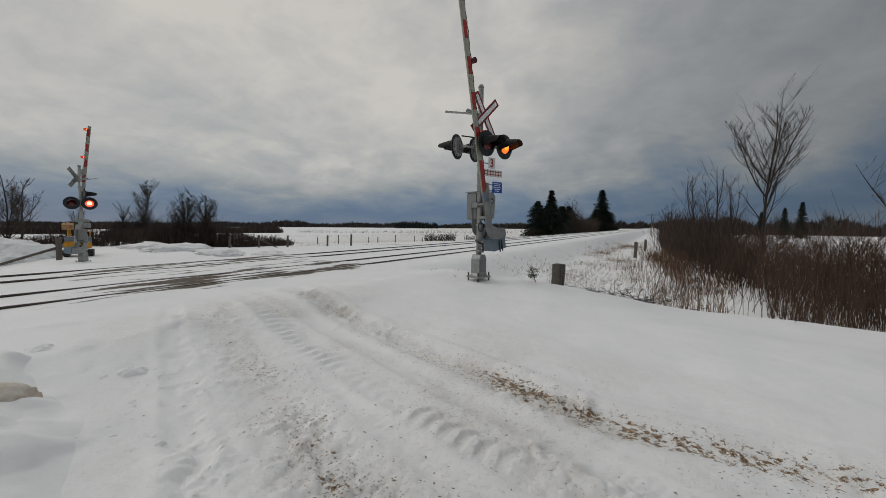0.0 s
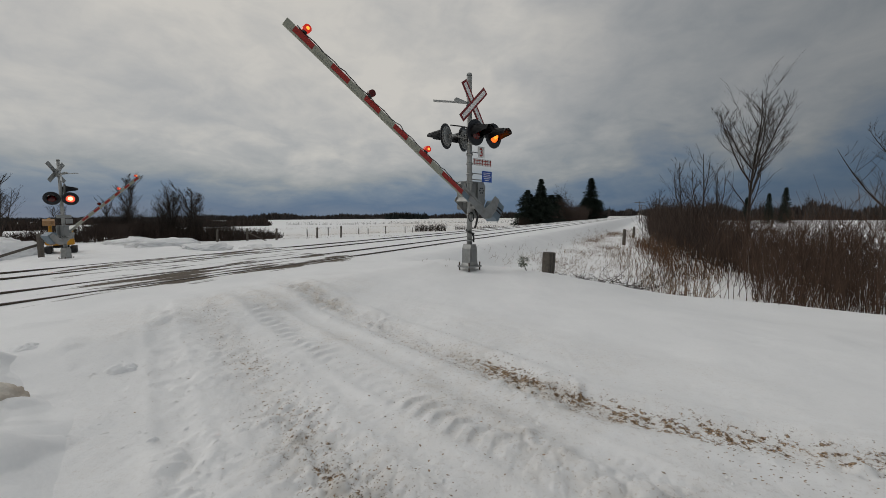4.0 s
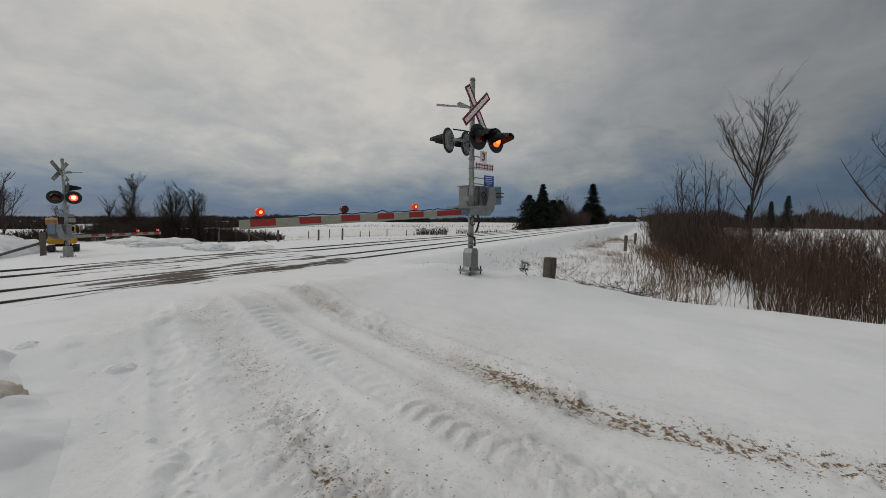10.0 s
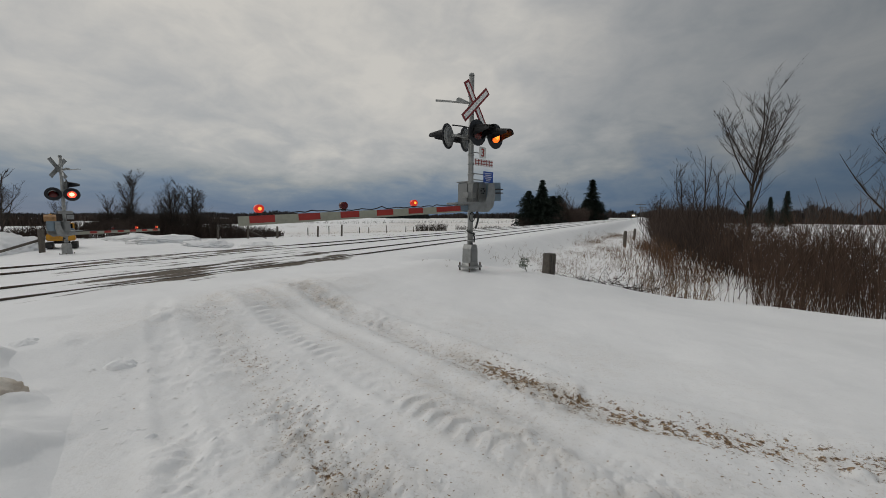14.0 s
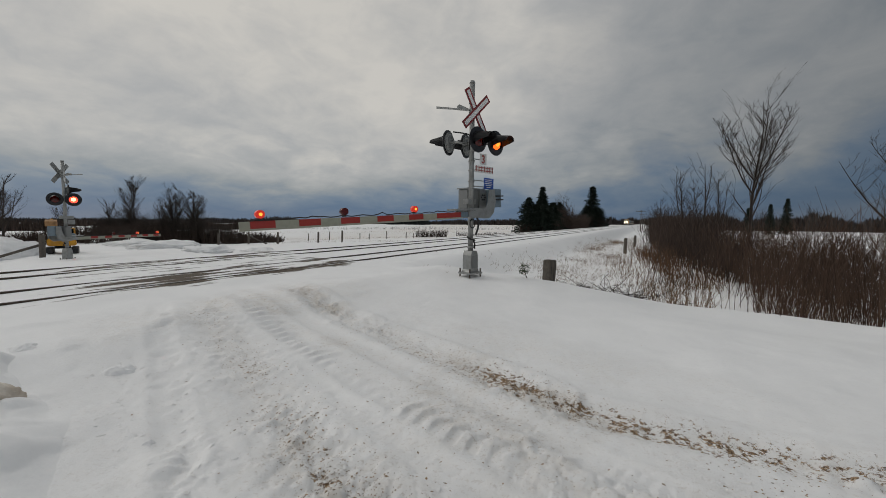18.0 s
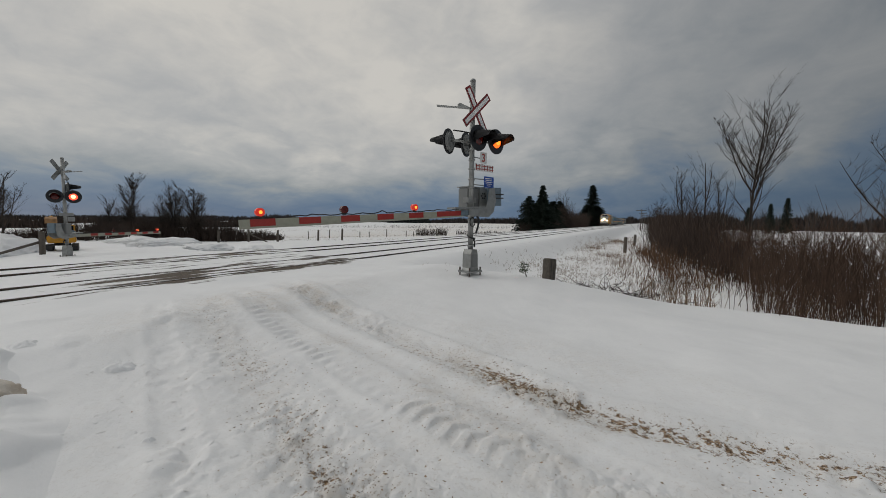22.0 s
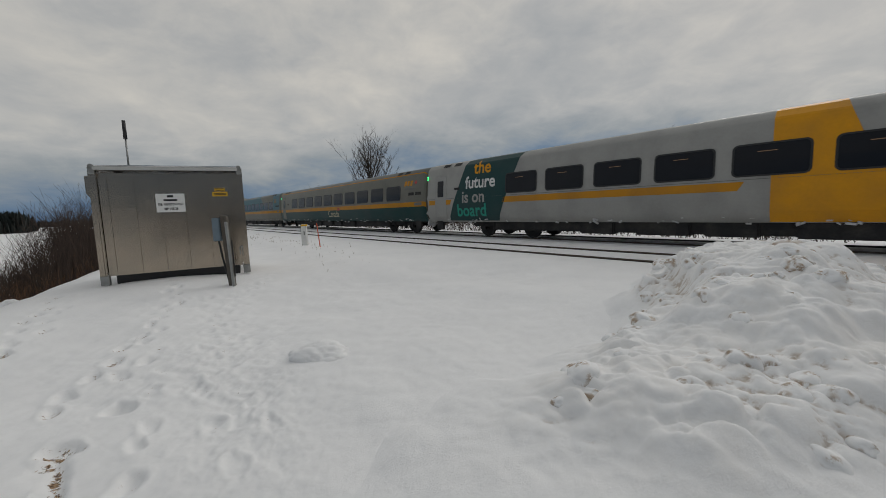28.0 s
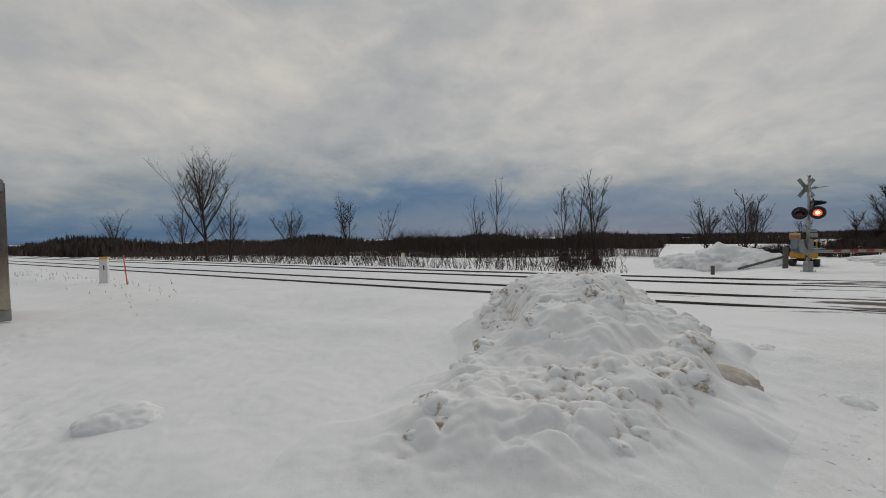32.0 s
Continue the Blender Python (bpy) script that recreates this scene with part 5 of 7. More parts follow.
def hull(name, half, stations, mats, ids, parent, label, z_floor=None):
    """A carriage body: cross-sections along x. stations: (x, width factor, top height); ids(segment) gives the paint."""
    zb, zt = half[0][1], half[-1][1]
    prof = [(-y, z) for y, z in half] + [(y, z) for y, z in half[-2::-1]]
    verts, faces, mids = [], [], []
    n = len(prof)
    for x, w, top in stations:
        for y, z in prof:
            verts.append((x, y * w, zb + (z - zb) * (top - zb) / (zt - zb)))
    for k in range(len(stations) - 1):
        for i in range(n - 1):
            a = k * n + i
            faces.append((a, a + 1, a + 1 + n, a + n))
            mids.append(ids(i if i < len(half) - 1 else n - 2 - i, stations[k][0]))
        a = k * n
        faces.append((a + n - 1, a, a + n, a + 2 * n - 1))
        mids.append(0)
    faces.append(tuple(range(n))[::-1])
    mids.append(ids(4, stations[0][0]))
    last = (len(stations) - 1) * n
    faces.append(tuple(range(last, last + n)))
    mids.append(ids(4, stations[-1][0]))
    ob = put(name, verts, faces, mats, parent, label, mids)
    bm = bmesh.new()
    bm.from_mesh(ob.data)
    bmesh.ops.recalc_face_normals(bm, faces=bm.faces)
    for f in bm.faces:
        f.smooth = len(f.verts) == 4 and abs(f.normal.x) < 0.5
    bm.to_mesh(ob.data)
    bm.free()
    return ob


def bogie(parent, x, base=2.6, wheel=0.46):
    b = part("bogie", box(base + 1.3, 0.16, 0.30, x, -1.02, 0.62, 0.03), T_DARK, parent, "dark sooty bogie")
    part("bogie_frame", box(base + 1.3, 0.16, 0.30, x, 1.02, 0.62, 0.03), T_DARK, b)
    part("bolster", box(0.7, 2.1, 0.34, x, 0, 0.60, 0.03), T_DARK, b)
    for dx in (-base / 2, base / 2):
        bm = bmesh.new()
        for y in (-0.76, 0.76):
            cyl(wheel, wheel, (x + dx, y - 0.065, wheel), (x + dx, y + 0.065, wheel), 24, bm)
            cyl(0.14, 0.14, (x + dx, y * 1.35 - 0.1, wheel), (x + dx, y * 1.35 + 0.1, wheel), 10, bm)
        cyl(0.09, 0.09, (x + dx, -0.8, wheel), (x + dx, 0.8, wheel), 10, bm)
        part("wheelset", bm, T_DARK, b, "steel wheelset")
        for y in (-1.05, 1.05):
            part("axle_box", box(0.34, 0.14, 0.34, x + dx, y, wheel, 0.03), T_DARK, b)
        part("spring", cyl(0.10, 0.10, (x + dx * 0.45, -1.06, 0.30), (x + dx * 0.45, -1.06, 0.62), 10), T_DARK, b)
    return b


def ice_fringe(parent, x0, x1, z, seed):
    """Snow caked along the lower edge of the flank."""
    rnd = random.Random(seed)
    bm = bmesh.new()
    for _ in range(70):
        x = rnd.uniform(x0, x1)
        w, h = rnd.uniform(0.04, 0.22), rnd.uniform(0.015, 0.07)
        box(w, 0.06, h, x, -1.42 + rnd.uniform(-0.05, 0.02), z + rnd.uniform(-0.06, 0.16) ** 1, 0, bm, pose(0, 0, 0, 0, rnd.uniform(-35, 35), 0))
    tagged(part("caked_snow", bm, T_ICE, parent), "snow caked along the lower flank", kind="stuff")


WINDOW_STEP, WINDOW_W = 2.0, 1.52
LEN = 25.5


def coach(scheme, label):
    """Origin: middle of the coach on the rail; the front is at -x. Plan positions below are counted from the front."""
    c = thing("passenger_coach", label, "passenger coach", group="train coaches")
    o = -LEN / 2

    def bands(i, x):
        if i <= 2:
            return {"green": 1, "silver": 0, "blue": 4}[scheme]
        if i == 3:
            return 2 if scheme != "silver" else 0
        if i == 8 and scheme == "green":
            return 2
        if i <= 8:
            return {"green": 0, "silver": 0, "blue": 5 if x < o + 17.5 else 0}[scheme]
        return 3
    base = T_SILVER if scheme == "silver" else T_GREY
    roof = T_ROOF if scheme != "silver" else T_SILVER
    stations = [(o, 0.94, 3.62), (o + 0.12, 1.0, 3.72), (o + 9, 1, 3.72), (o + 17.5, 1, 3.72), (o + LEN - 0.12, 1.0, 3.72), (o + LEN, 0.94, 3.62)]
    body = hull("body", COACH_HALF, stations, [base, T_TEAL, T_STRIPE, roof, T_GREY, T_BLUE], bands, c, "carriage body")
    first = 5.5 if scheme == "silver" else 3.5
    count = 9 if scheme == "silver" else 10
    glass_x = [o + first + k * WINDOW_STEP for k in range(count)]
    # livery
    if scheme == "silver":
        patch("poster_panel", [(o + 1.75, 0.76), (o + 5.0, 0.76), (o + 6.3, 3.66), (o + 3.1, 3.66)], COACH_HALF, T_TEAL, c, label="dark teal poster panel")
        for w, z, xx, m, sz in (("the", 2.92, 3.55, T_YELLOW, 0.80), ("future", 2.28, 3.0, T_WHITE, 0.78), ("is on", 1.62, 2.75, T_SILVER, 0.78), ("board", 0.98, 2.4, T_MINT, 0.82)):
            words_on(w, o + xx, z, sz, COACH_HALF, m, c, 0.014, 0.016, 1.0 if w != "future" else 0.98)
        patch("stripe", [(o + 5.25, 1.56), (o + 13.6, 1.56), (o + 13.75, 1.80), (o + 5.35, 1.80)], COACH_HALF, T_STRIPE, c, label="yellow stripe")
        patch("stripe", [(o + 0.25, 1.56), (o + 1.9, 1.56), (o + 2.0, 1.80), (o + 0.25, 1.80)], COACH_HALF, T_STRIPE, c, label="yellow stripe")
        for xs in (((14.3, 0.72), (17.4, 0.72), (18.6, 3.70), (16.9, 3.70), (16.2, 1.9), (15.55, 3.70), (14.3, 3.70)),
                   ((18.15, 0.72), (20.4, 0.72), (21.5, 3.70), (19.3, 3.70)),
                   ((20.9, 0.72), (21.6, 0.72), (22.3, 1.7), (22.3, 0.72), (24.2, 0.72), (24.2, 3.70), (22.1, 3.70))):
            patch("yellow_panel", [(o + a, b) for a, b in xs], COACH_HALF, T_YELLOW, c, label="bright yellow livery panel")
        patch("badge", circle(o + 19.55, 1.45, 0.62), COACH_HALF, T_RED, c, proud=0.010, label="red anniversary badge")
        patch("badge", [(o + 18.05, 0.95), (o + 18.75, 0.95), (o + 18.75, 2.02), (o + 18.55, 2.02), (o + 18.05, 1.2)], COACH_HALF, T_RED, c, proud=0.010)
        patch("badge_leaf", leaf(o + 18.95, 1.45, 0.42), COACH_HALF, T_WHITE, c, proud=0.015, label="white maple leaf")
        words_on("YEARS", o + 19.36, 1.52, 0.24, COACH_HALF, T_WHITE, c, 0.015)
        words_on("ANS", o + 19.36, 1.26, 0.24, COACH_HALF, T_WHITE, c, 0.015)
        patch("leaf_emblem", leaf(o + 25.0, 2.78, 0.20), COACH_HALF, T_RED, c, label="red maple leaf")
        patch("name_bar", [(o + 23.6, 2.38), (o + 25.1, 2.38), (o + 25.1, 2.47), (o + 23.6, 2.47)], COACH_HALF, T_ROOF, c)
        patch("round_emblem", circle(o + 24.45, 3.0, 0.14, 16), COACH_HALF, T_GREY, c)
        patch("stripe", [(o + 24.4, 1.56), (o + 25.3, 1.56), (o + 25.3, 1.78), (o + 24.4, 1.78)], COACH_HALF, T_STRIPE, c)
    elif scheme == "green":
        words_on("Canada", o + 12.3, 1.02, 0.72, COACH_HALF, T_CREAM, c, 0.012, 0.004, 0.95)
        patch("flag", [(o + 14.15, 1.50), (o + 14.5, 1.50), (o + 14.5, 1.70), (o + 14.15, 1.70)], COACH_HALF, T_RED, c, label="small red flag")
        for k in range(3):
            x = o + 23.45 + k * 0.30
            patch("logo_shape", [(x, 2.72), (x + 0.22, 2.72), (x + 0.30, 3.0), (x + 0.08, 3.0)], COACH_HALF, T_STRIPE, c, label="yellow slanted logo bar")
        patch("leaf_emblem", leaf(o + 24.62, 2.88, 0.15), COACH_HALF, T_RED, c)
        patch("name_bar", [(o + 23.5, 2.52), (o + 24.6, 2.52), (o + 24.6, 2.58), (o + 23.5, 2.58)], COACH_HALF, T_ROOF, c)
    else:
        for k in range(3):
            x = o + 23.3 + k * 0.30
            patch("logo_shape", [(x, 2.62), (x + 0.24, 2.62), (x + 0.30, 3.05), (x + 0.06, 3.05)], COACH_HALF, T_STRIPE, c, label="yellow slanted logo bar")
        patch("blue_panel", [(o + 15.5, 2.0), (o + 20.0, 2.0), (o + 17.5, 3.6), (o + 15.5, 3.6)], COACH_HALF, T_BLUE, c, label="blue livery wedge")
        patch("blue_panel", [(o + 22.6, 1.9), (o + 25.3, 1.9), (o + 25.3, 3.6), (o + 23.2, 3.6)], COACH_HALF, T_BLUE, c)
    for side in (-1, 1):
        for x in glass_x:
            w = patch("window", rounded(x - 0.05, x + WINDOW_W + 0.05, 1.92, 2.78, 0.14), COACH_HALF, RIM, c, side, 0.012)
            patch("pane", rounded(x, x + WINDOW_W, 1.965, 2.735, 0.10), COACH_HALF, GLASS, w, side, 0.018, "dark tinted glass pane")
            if side < 0 and scheme == "silver":
                # glowing strip laid on the outer glass to imitate light from inside
                part("cabin_glow_strip", box(0.4, 0.004, 0.018, x + 0.7, -(half_width(COACH_HALF, 2.55) + 0.021), 2.56), CABIN, w, "dim glowing strip on the pane imitating cabin light")
        d = patch("door", rounded(o + 0.75, o + 1.6, 0.86, 3.0, 0.06), COACH_HALF, base if scheme != "blue" else T_BLUE, c, side, 0.010, "entrance door")
        patch("door_window", rounded(o + 0.95, o + 1.4, 1.95, 2.75, 0.06), COACH_HALF, GLASS, d, side, 0.016)
        for x in (o + 23.9, o + 24.6):
            patch("grille", rounded(x, x + 0.55, 2.18, 2.34, 0.02), COACH_HALF, T_DARK, c, side, 0.012)
        patch("grille", rounded(o + 24.5, o + 25.2, 1.60, 1.76, 0.02), COACH_HALF, T_ROOF, c, side, 0.014)
        patch("grille", rounded(o + 2.2, o + 2.6, 2.25, 2.36, 0.02), COACH_HALF, T_DARK, c, side, 0.012)
        for x in (o + 1.3, o + 2.1, o + 22.6, o + 23.4):
            patch("roof_vent", [(x, 3.40), (x + 0.5, 3.40), (x + 0.5, 3.55), (x, 3.55)], COACH_HALF, T_DARK, c, side, 0.02)
    # seam along the flank
    patch("seam", [(o + 0.2, 1.845), (o + LEN - 0.2, 1.845), (o + LEN - 0.2, 1.86), (o + 0.2, 1.86)], COACH_HALF, T_ROOF, c)
    lamp = part("marker_lamps", box(0.02, 0.06, 0.22, o + 0.1, -1.43, 2.95), T_DARK, c)
    for z in (2.90, 3.02):
        part("green_lamp", cyl(0.04, 0.04, (o + 0.12, -1.44, z), (o + 0.12, -1.49, z), 10), GREENLIT, lamp, "green indicator light")
    # ends
    for x, sx in ((o, -1), (o + LEN, 1)):
        e = part("end_wall", box(0.05, 2.6, 2.55, x + sx * 0.02, 0, 2.1, 0.02), T_GREY, c, "grimy carriage end")
        part("diaphragm", box(0.30, 0.14, 2.4, x + sx * 0.17, -0.62, 2.2, 0.04), T_DARK, e)
        part("diaphragm", box(0.30, 0.14, 2.4, x + sx * 0.17, 0.62, 2.2, 0.04), T_DARK, e)
        part("diaphragm_head", box(0.30, 1.3, 0.16, x + sx * 0.17, 0, 3.38, 0.04), T_DARK, e)
        part("end_door", box(0.03, 0.9, 2.1, x + sx * 0.06, 0, 2.15, 0.01), T_DARK, e, "dark end doorway")
        for y in (-0.47, 0.47):
            part("door_frame", box(0.10, 0.09, 2.2, x + sx * 0.32, y, 2.2, 0.02), T_CREAM, e, "pale door frame")
        part("door_frame", box(0.10, 1.03, 0.10, x + sx * 0.32, 0, 3.30, 0.02), T_CREAM, e)
        part("coupler", box(0.55, 0.3, 0.3, x + sx * 0.25, 0, 0.85, 0.05), T_DARK, e)
        for y in (-1.25, 1.25):
            part("grab_rail", pipe([(x + sx * 0.05, y, 1.1), (x + sx * 0.11, y, 1.15), (x + sx * 0.11, y, 2.6), (x + sx * 0.05, y, 2.65)], 0.018, 6), STEEL, e)
        bm = bmesh.new()
        rnd = random.Random(7)
        for _ in range(34):
            box(rnd.uniform(.06, .24), rnd.uniform(.1, .42), rnd.uniform(.08, .36), x + sx * rnd.uniform(0.05, 0.30), rnd.choice((-1, 1)) * rnd.uniform(0.45, 1.3), 0.6 + 1.9 * rnd.random() ** 1.6, 0.03, bm, pose(0, 0, 0, rnd.uniform(0, 90), rnd.uniform(0, 90), 0))
        tagged(part("caked_snow", bm, T_ICE, e), "snow caked on the carriage end", kind="stuff")
        part("steps", box(0.5, 0.12, 0.5, x - sx * 0.9, -1.36, 0.55, 0.02), T_DARK, c)
    part("underframe", box(LEN - 9.0, 2.4, 0.42, 0, 0, 0.54, 0.05), T_DARK, c, "dark underframe with equipment")
    for k, x in enumerate((o + 9.4, o + 11.6, o + 13.4, o + 15.6)):
        part("equipment_box", box(1.3 + 0.3 * (k % 2), 0.5, 0.44, x, -1.05, 0.50, 0.04), T_DARK, c)
    bogie(c, o + 5.0)
    bogie(c, o + LEN - 3.3)
    ice_fringe(c, o + 1, o + LEN - 1, 0.72, len(scheme))
    return c


def locomotive():
    L = 21.3
    o = -L / 2
    t = thing("locomotive", "yellow and grey diesel passenger locomotive with lit headlights", "locomotive")
    # the cab front leans back; factors shape it
    st = [(o + 0.0, 0.80, 2.72), (o + 0.12, 0.86, 3.08), (o + 0.36, 0.92, 3.32), (o + 0.48, 0.94, 3.42), (o + 0.78, 0.96, 3.80), (o + 1.12, 0.975, 4.14),
          (o + 1.55, 0.985, 4.30), (o + 2.3, 1.0, 4.36), (o + 11.4, 1.0, 4.36), (o + 19.6, 1.0, 4.36), (o + 20.6, 1.0, 4.25), (o + L, 0.97, 4.1)]

    def ids(i, x):
        if x < o + 0.1:
            return 1
        if i >= 6:
            return 0 if o + 1.0 <= x < o + 11.3 and i < 8 else (2 if x > o + 2.4 else 1)
        if i == 2 and x > o + 2:
            return 1
        return 0 if x < o + 11.3 else 1
    hull("body", LOCO_HALF, st, [T_YELLOW, T_SILVER, T_ROOF], ids, t, "yellow cab end, grey rear")
    P = LOCO_HALF
    for sd in (-1, 1):
        # grey slashes through the yellow
        for a, b, w in ((2.95, 4.0, 0.34), (5.3, 6.4, 0.50), (7.4, 8.6, 0.62), (9.4, 10.5, 0.5)):
            patch("grey_slash", [(o + a, 1.4), (o + a + w, 1.4), (o + b + w, 3.6), (o + b, 3.6)], P, T_SILVER, t, sd, 0.006, "grey livery slash")
        w = patch("cab_window", rounded(o + 2.35, o + 3.75, 3.24, 3.84, 0.08), P, RIM, t, sd, 0.012)
        patch("pane", rounded(o + 2.55, o + 3.70, 3.28, 3.80, 0.06), P, GLASS, w, sd, 0.018, "dark cab side glass")
        d = patch("cab_door", rounded(o + 4.4, o + 5.15, 1.4, 3.75, 0.04), P, T_YELLOW, t, sd, 0.012, "yellow cab door")
        patch("door_window", rounded(o + 4.58, o + 4.98, 3.0, 3.6, 0.04), P, GLASS, d, sd, 0.018)
        for x in (o + 4.3, o + 5.25):
            part("handrail", pipe([(x, sd * 1.56, 1.1), (x, sd * 1.60, 1.3), (x, sd * 1.60, 3.4), (x, sd * 1.55, 3.5)], 0.02, 6), BLACK, t)
        for x0, x1 in ((6.3, 7.15), (7.3, 8.15), (8.35, 9.9), (9.95, 10.9)):
            g = patch("air_grille", rounded(o + x0, o + x1, 3.36, 3.84, 0.03), P, BLACK, t, sd, 0.012, "black air intake grille")
            for k in range(4):
                part("slat", box(x1 - x0 - 0.06, 0.02, 0.03, o + (x0 + x1) / 2, sd * 1.54, 3.42 + k * 0.12), T_DARK, g)
        patch("air_grille", rounded(o + 15.5, o + 16.3, 3.0, 3.55, 0.03), P, BLACK, t, sd, 0.012)
        patch("air_grille", rounded(o + 17.3, o + 18.6, 1.6, 2.3, 0.03), P, BLACK, t, sd, 0.012)
        for x0, x1, z0, z1 in ((3.1, 4.0, 1.45, 2.0), (4.45, 5.1, 1.45, 1.95), (1.35, 1.95, 1.2, 1.75)):
            patch("locker_door", rounded(o + x0, o + x1, z0, z1, 0.03), P, T_DARK if x0 > 2 else T_YELLOW, t, sd, 0.014)
        patch("sill_line", [(o + 1.0, 1.17), (o + L - 0.3, 1.17), (o + L - 0.3, 1.23), (o + 1.0, 1.23)], P, T_DARK, t, sd)
        patch("number_bar", [(o + 2.45, 2.94), (o + 3.15, 2.94), (o + 3.15, 3.14), (o + 2.45, 3.14)], P, T_INK, t, sd, 0.014, "dark bar for the number")
    words_on("la voie qu'on aime", o + 6.1, 2.08, 1.52, P, T_INK, t, 0.014, 0.022, 1.02)
    # front: windscreens, lights, number box
    for y0, y1 in ((-1.16, -0.06), (0.06, 1.16)):
        vs = [(o + 0.54, y0 * 0.90, 3.49), (o + 0.54, y1 * 0.90, 3.49), (o + 1.04, y1 * 0.66, 4.06), (o + 1.04, y0 * 0.66, 4.06)]
        ws = put("windscreen", [(x - 0.055, y, z + 0.03) for x, y, z in vs], [(0, 1, 2, 3)], GLASS, t, "dark sloping windscreen")
        part("wiper", pipe([(o + 0.44, (y0 + y1) / 2, 3.46), (o + 0.68, (y0 + y1) / 2 * 0.9 + 0.2, 3.78)], 0.015, 5), BLACK, ws)
    f = part("nose_number_box", box(0.12, 0.62, 0.22, o + 0.10, 0, 3.02, 0.02), T_TEAL, t, "dark number box")
    part("top_light", box(0.10, 0.30, 0.2, o + 0.03, 0.0, 2.76, 0.03), RIM, t)
    lights = part("headlight_housing", box(0.10, 0.62, 0.30, o + 0.0, 0, 2.46, 0.04), RIM, t)
    for y in (-0.15, 0.15):
        part("headlight", cyl(0.135, 0.135, (o + 0.0, y, 2.46), (o - 0.065, y, 2.46), 16), HEADLIGHT, lights, "bright warm headlight")
    part("headlight", cyl(0.07, 0.07, (o + 0.0, 0, 2.76), (o - 0.03, 0, 2.76), 12), HEADLIGHT, lights)
    for y in (-0.88, 0.88):
        dl = part("ditch_light_housing", cyl(0.17, 0.17, (o + 0.06, y, 2.02), (o - 0.03, y, 2.02), 18), RIM, t)
        part("ditch_light", cyl(0.15, 0.15, (o - 0.02, y, 2.02), (o - 0.05, y, 2.02), 16), HEADLIGHT, dl, "bright warm ditch light")
        part("step_well", box(0.05, 0.28, 0.26, o - 0.01, y, 1.66, 0.02), BLACK, t)
    for k in range(3):
        part("logo_shape", box(0.012, 0.13, 0.16, o - 0.006, -0.26 + k * 0.2, 1.98), T_RED, t, "red logo bar")
    part("nose_line", box(0.012, 2.2, 0.05, o - 0.004, 0, 1.05), BLACK, t)
    # pilot and plough
    bm = prism([(-1.30, 0.12), (1.30, 0.12), (1.36, 1.0), (-1.36, 1.0)], 0.9)
    bmesh.ops.transform(bm, matrix=pose(o + 0.98, 0, 0, 0, 0, 90), verts=bm.verts)
    part("pilot", bm, T_DARK, t, "black pilot plough with packed snow")
    part("coupler", box(0.6, 0.35, 0.35, o - 0.15, 0, 0.82, 0.05), T_DARK, t)
    part("pilot_hoses", pipe([(o - 0.05, -0.5, 0.9), (o - 0.12, -0.5, 0.5), (o - 0.05, -0.75, 0.35)], 0.03, 6), CABLE, t)
    part("caked_snow", box(0.5, 0.5, 0.25, o + 0.2, -1.1, 0.35, 0.1), T_ICE, t)
    part("underframe", box(L - 1.6, 2.7, 0.34, 0.4, 0, 0.90, 0.04), T_DARK, t)
    part("fuel_tank", prism([(-3.1, 0.28), (3.1, 0.28), (3.4, 0.95), (-3.4, 0.95)], 2.7, y0=-1.35), T_SILVER, t, "grey-yellow fuel tank", pose(o + 10.3, 0, 0))
    part("tank_patch", box(2.4, 0.02, 0.45, o + 8.6, -1.365, 0.72), T_YELLOW, t)
    for x in (o + 3.9, o + 17.0):
        bogie(t, x, 2.8, 0.52)
    ice_fringe(t, o + 6, o + L - 1, 0.62, 91)
    for x, w in ((o + 3.3, 0.5), (o + 12.0, 1.2), (o + 14.2, 1.2), (o + 16.3, 0.9), (o + 6.5, 0.7)):
        part("roof_hatch", box(w, 0.9, 0.14, x, 0, 4.40, 0.02), T_ROOF, t)
    part("horn", pipe([(o + 2.9, -0.2, 4.42), (o + 2.5, -0.2, 4.48)], 0.05, 8), T_DARK, t)
    return t


train = []       # (thing, metres from the nose to its middle, length)
train.append((locomotive(), 21.3 / 2, 21.3))
for k, (scheme, label) in enumerate((("blue", "blue and grey passenger coach with yellow stripe"),
                                     ("green", "grey and dark green passenger coach with yellow stripe"),
                                     ("silver", "silver passenger coach with yellow panels and teal poster"),
                                     ("green", "grey and dark green last coach, snow-caked end"))):
    c = coach(scheme, label)
    train.append((c, 21.35 + 0.2 + 25.9 * k + LEN / 2, LEN))


# ---------------------------------------------------------------- trees and brush
def tubes(paths, m, name, parent=None, label=""):
    """Thin tapering tubes along paths of (place, radius), all in one mesh."""
    verts, faces = [], []
    for path in paths:
        n = 5 if path[0][1] > 0.05 else (4 if path[0][1] > 0.02 else 3)
        prev = None
        for k, (p, r) in enumerate(path):
            q = path[min(k + 1, len(path) - 1)][0] - path[max(k - 1, 0)][0]
            q = q.normalized() if q.length > 1e-6 else Vector((0, 0, 1))
            side = q.orthogonal().normalized() if prev is None else (prev - q * prev.dot(q)).normalized()
            prev = side
            up = q.cross(side)
            base = len(verts)
            for i in range(n):
                a = 2 * math.pi * i / n
                verts.append(p + (side * math.cos(a) + up * math.sin(a)) * r)
            if k:
                for i in range(n):
                    j = (i + 1) % n
                    faces.append((base - n + i, base - n + j, base + j, base + i))
    return put(name, verts, faces, m, parent, label)


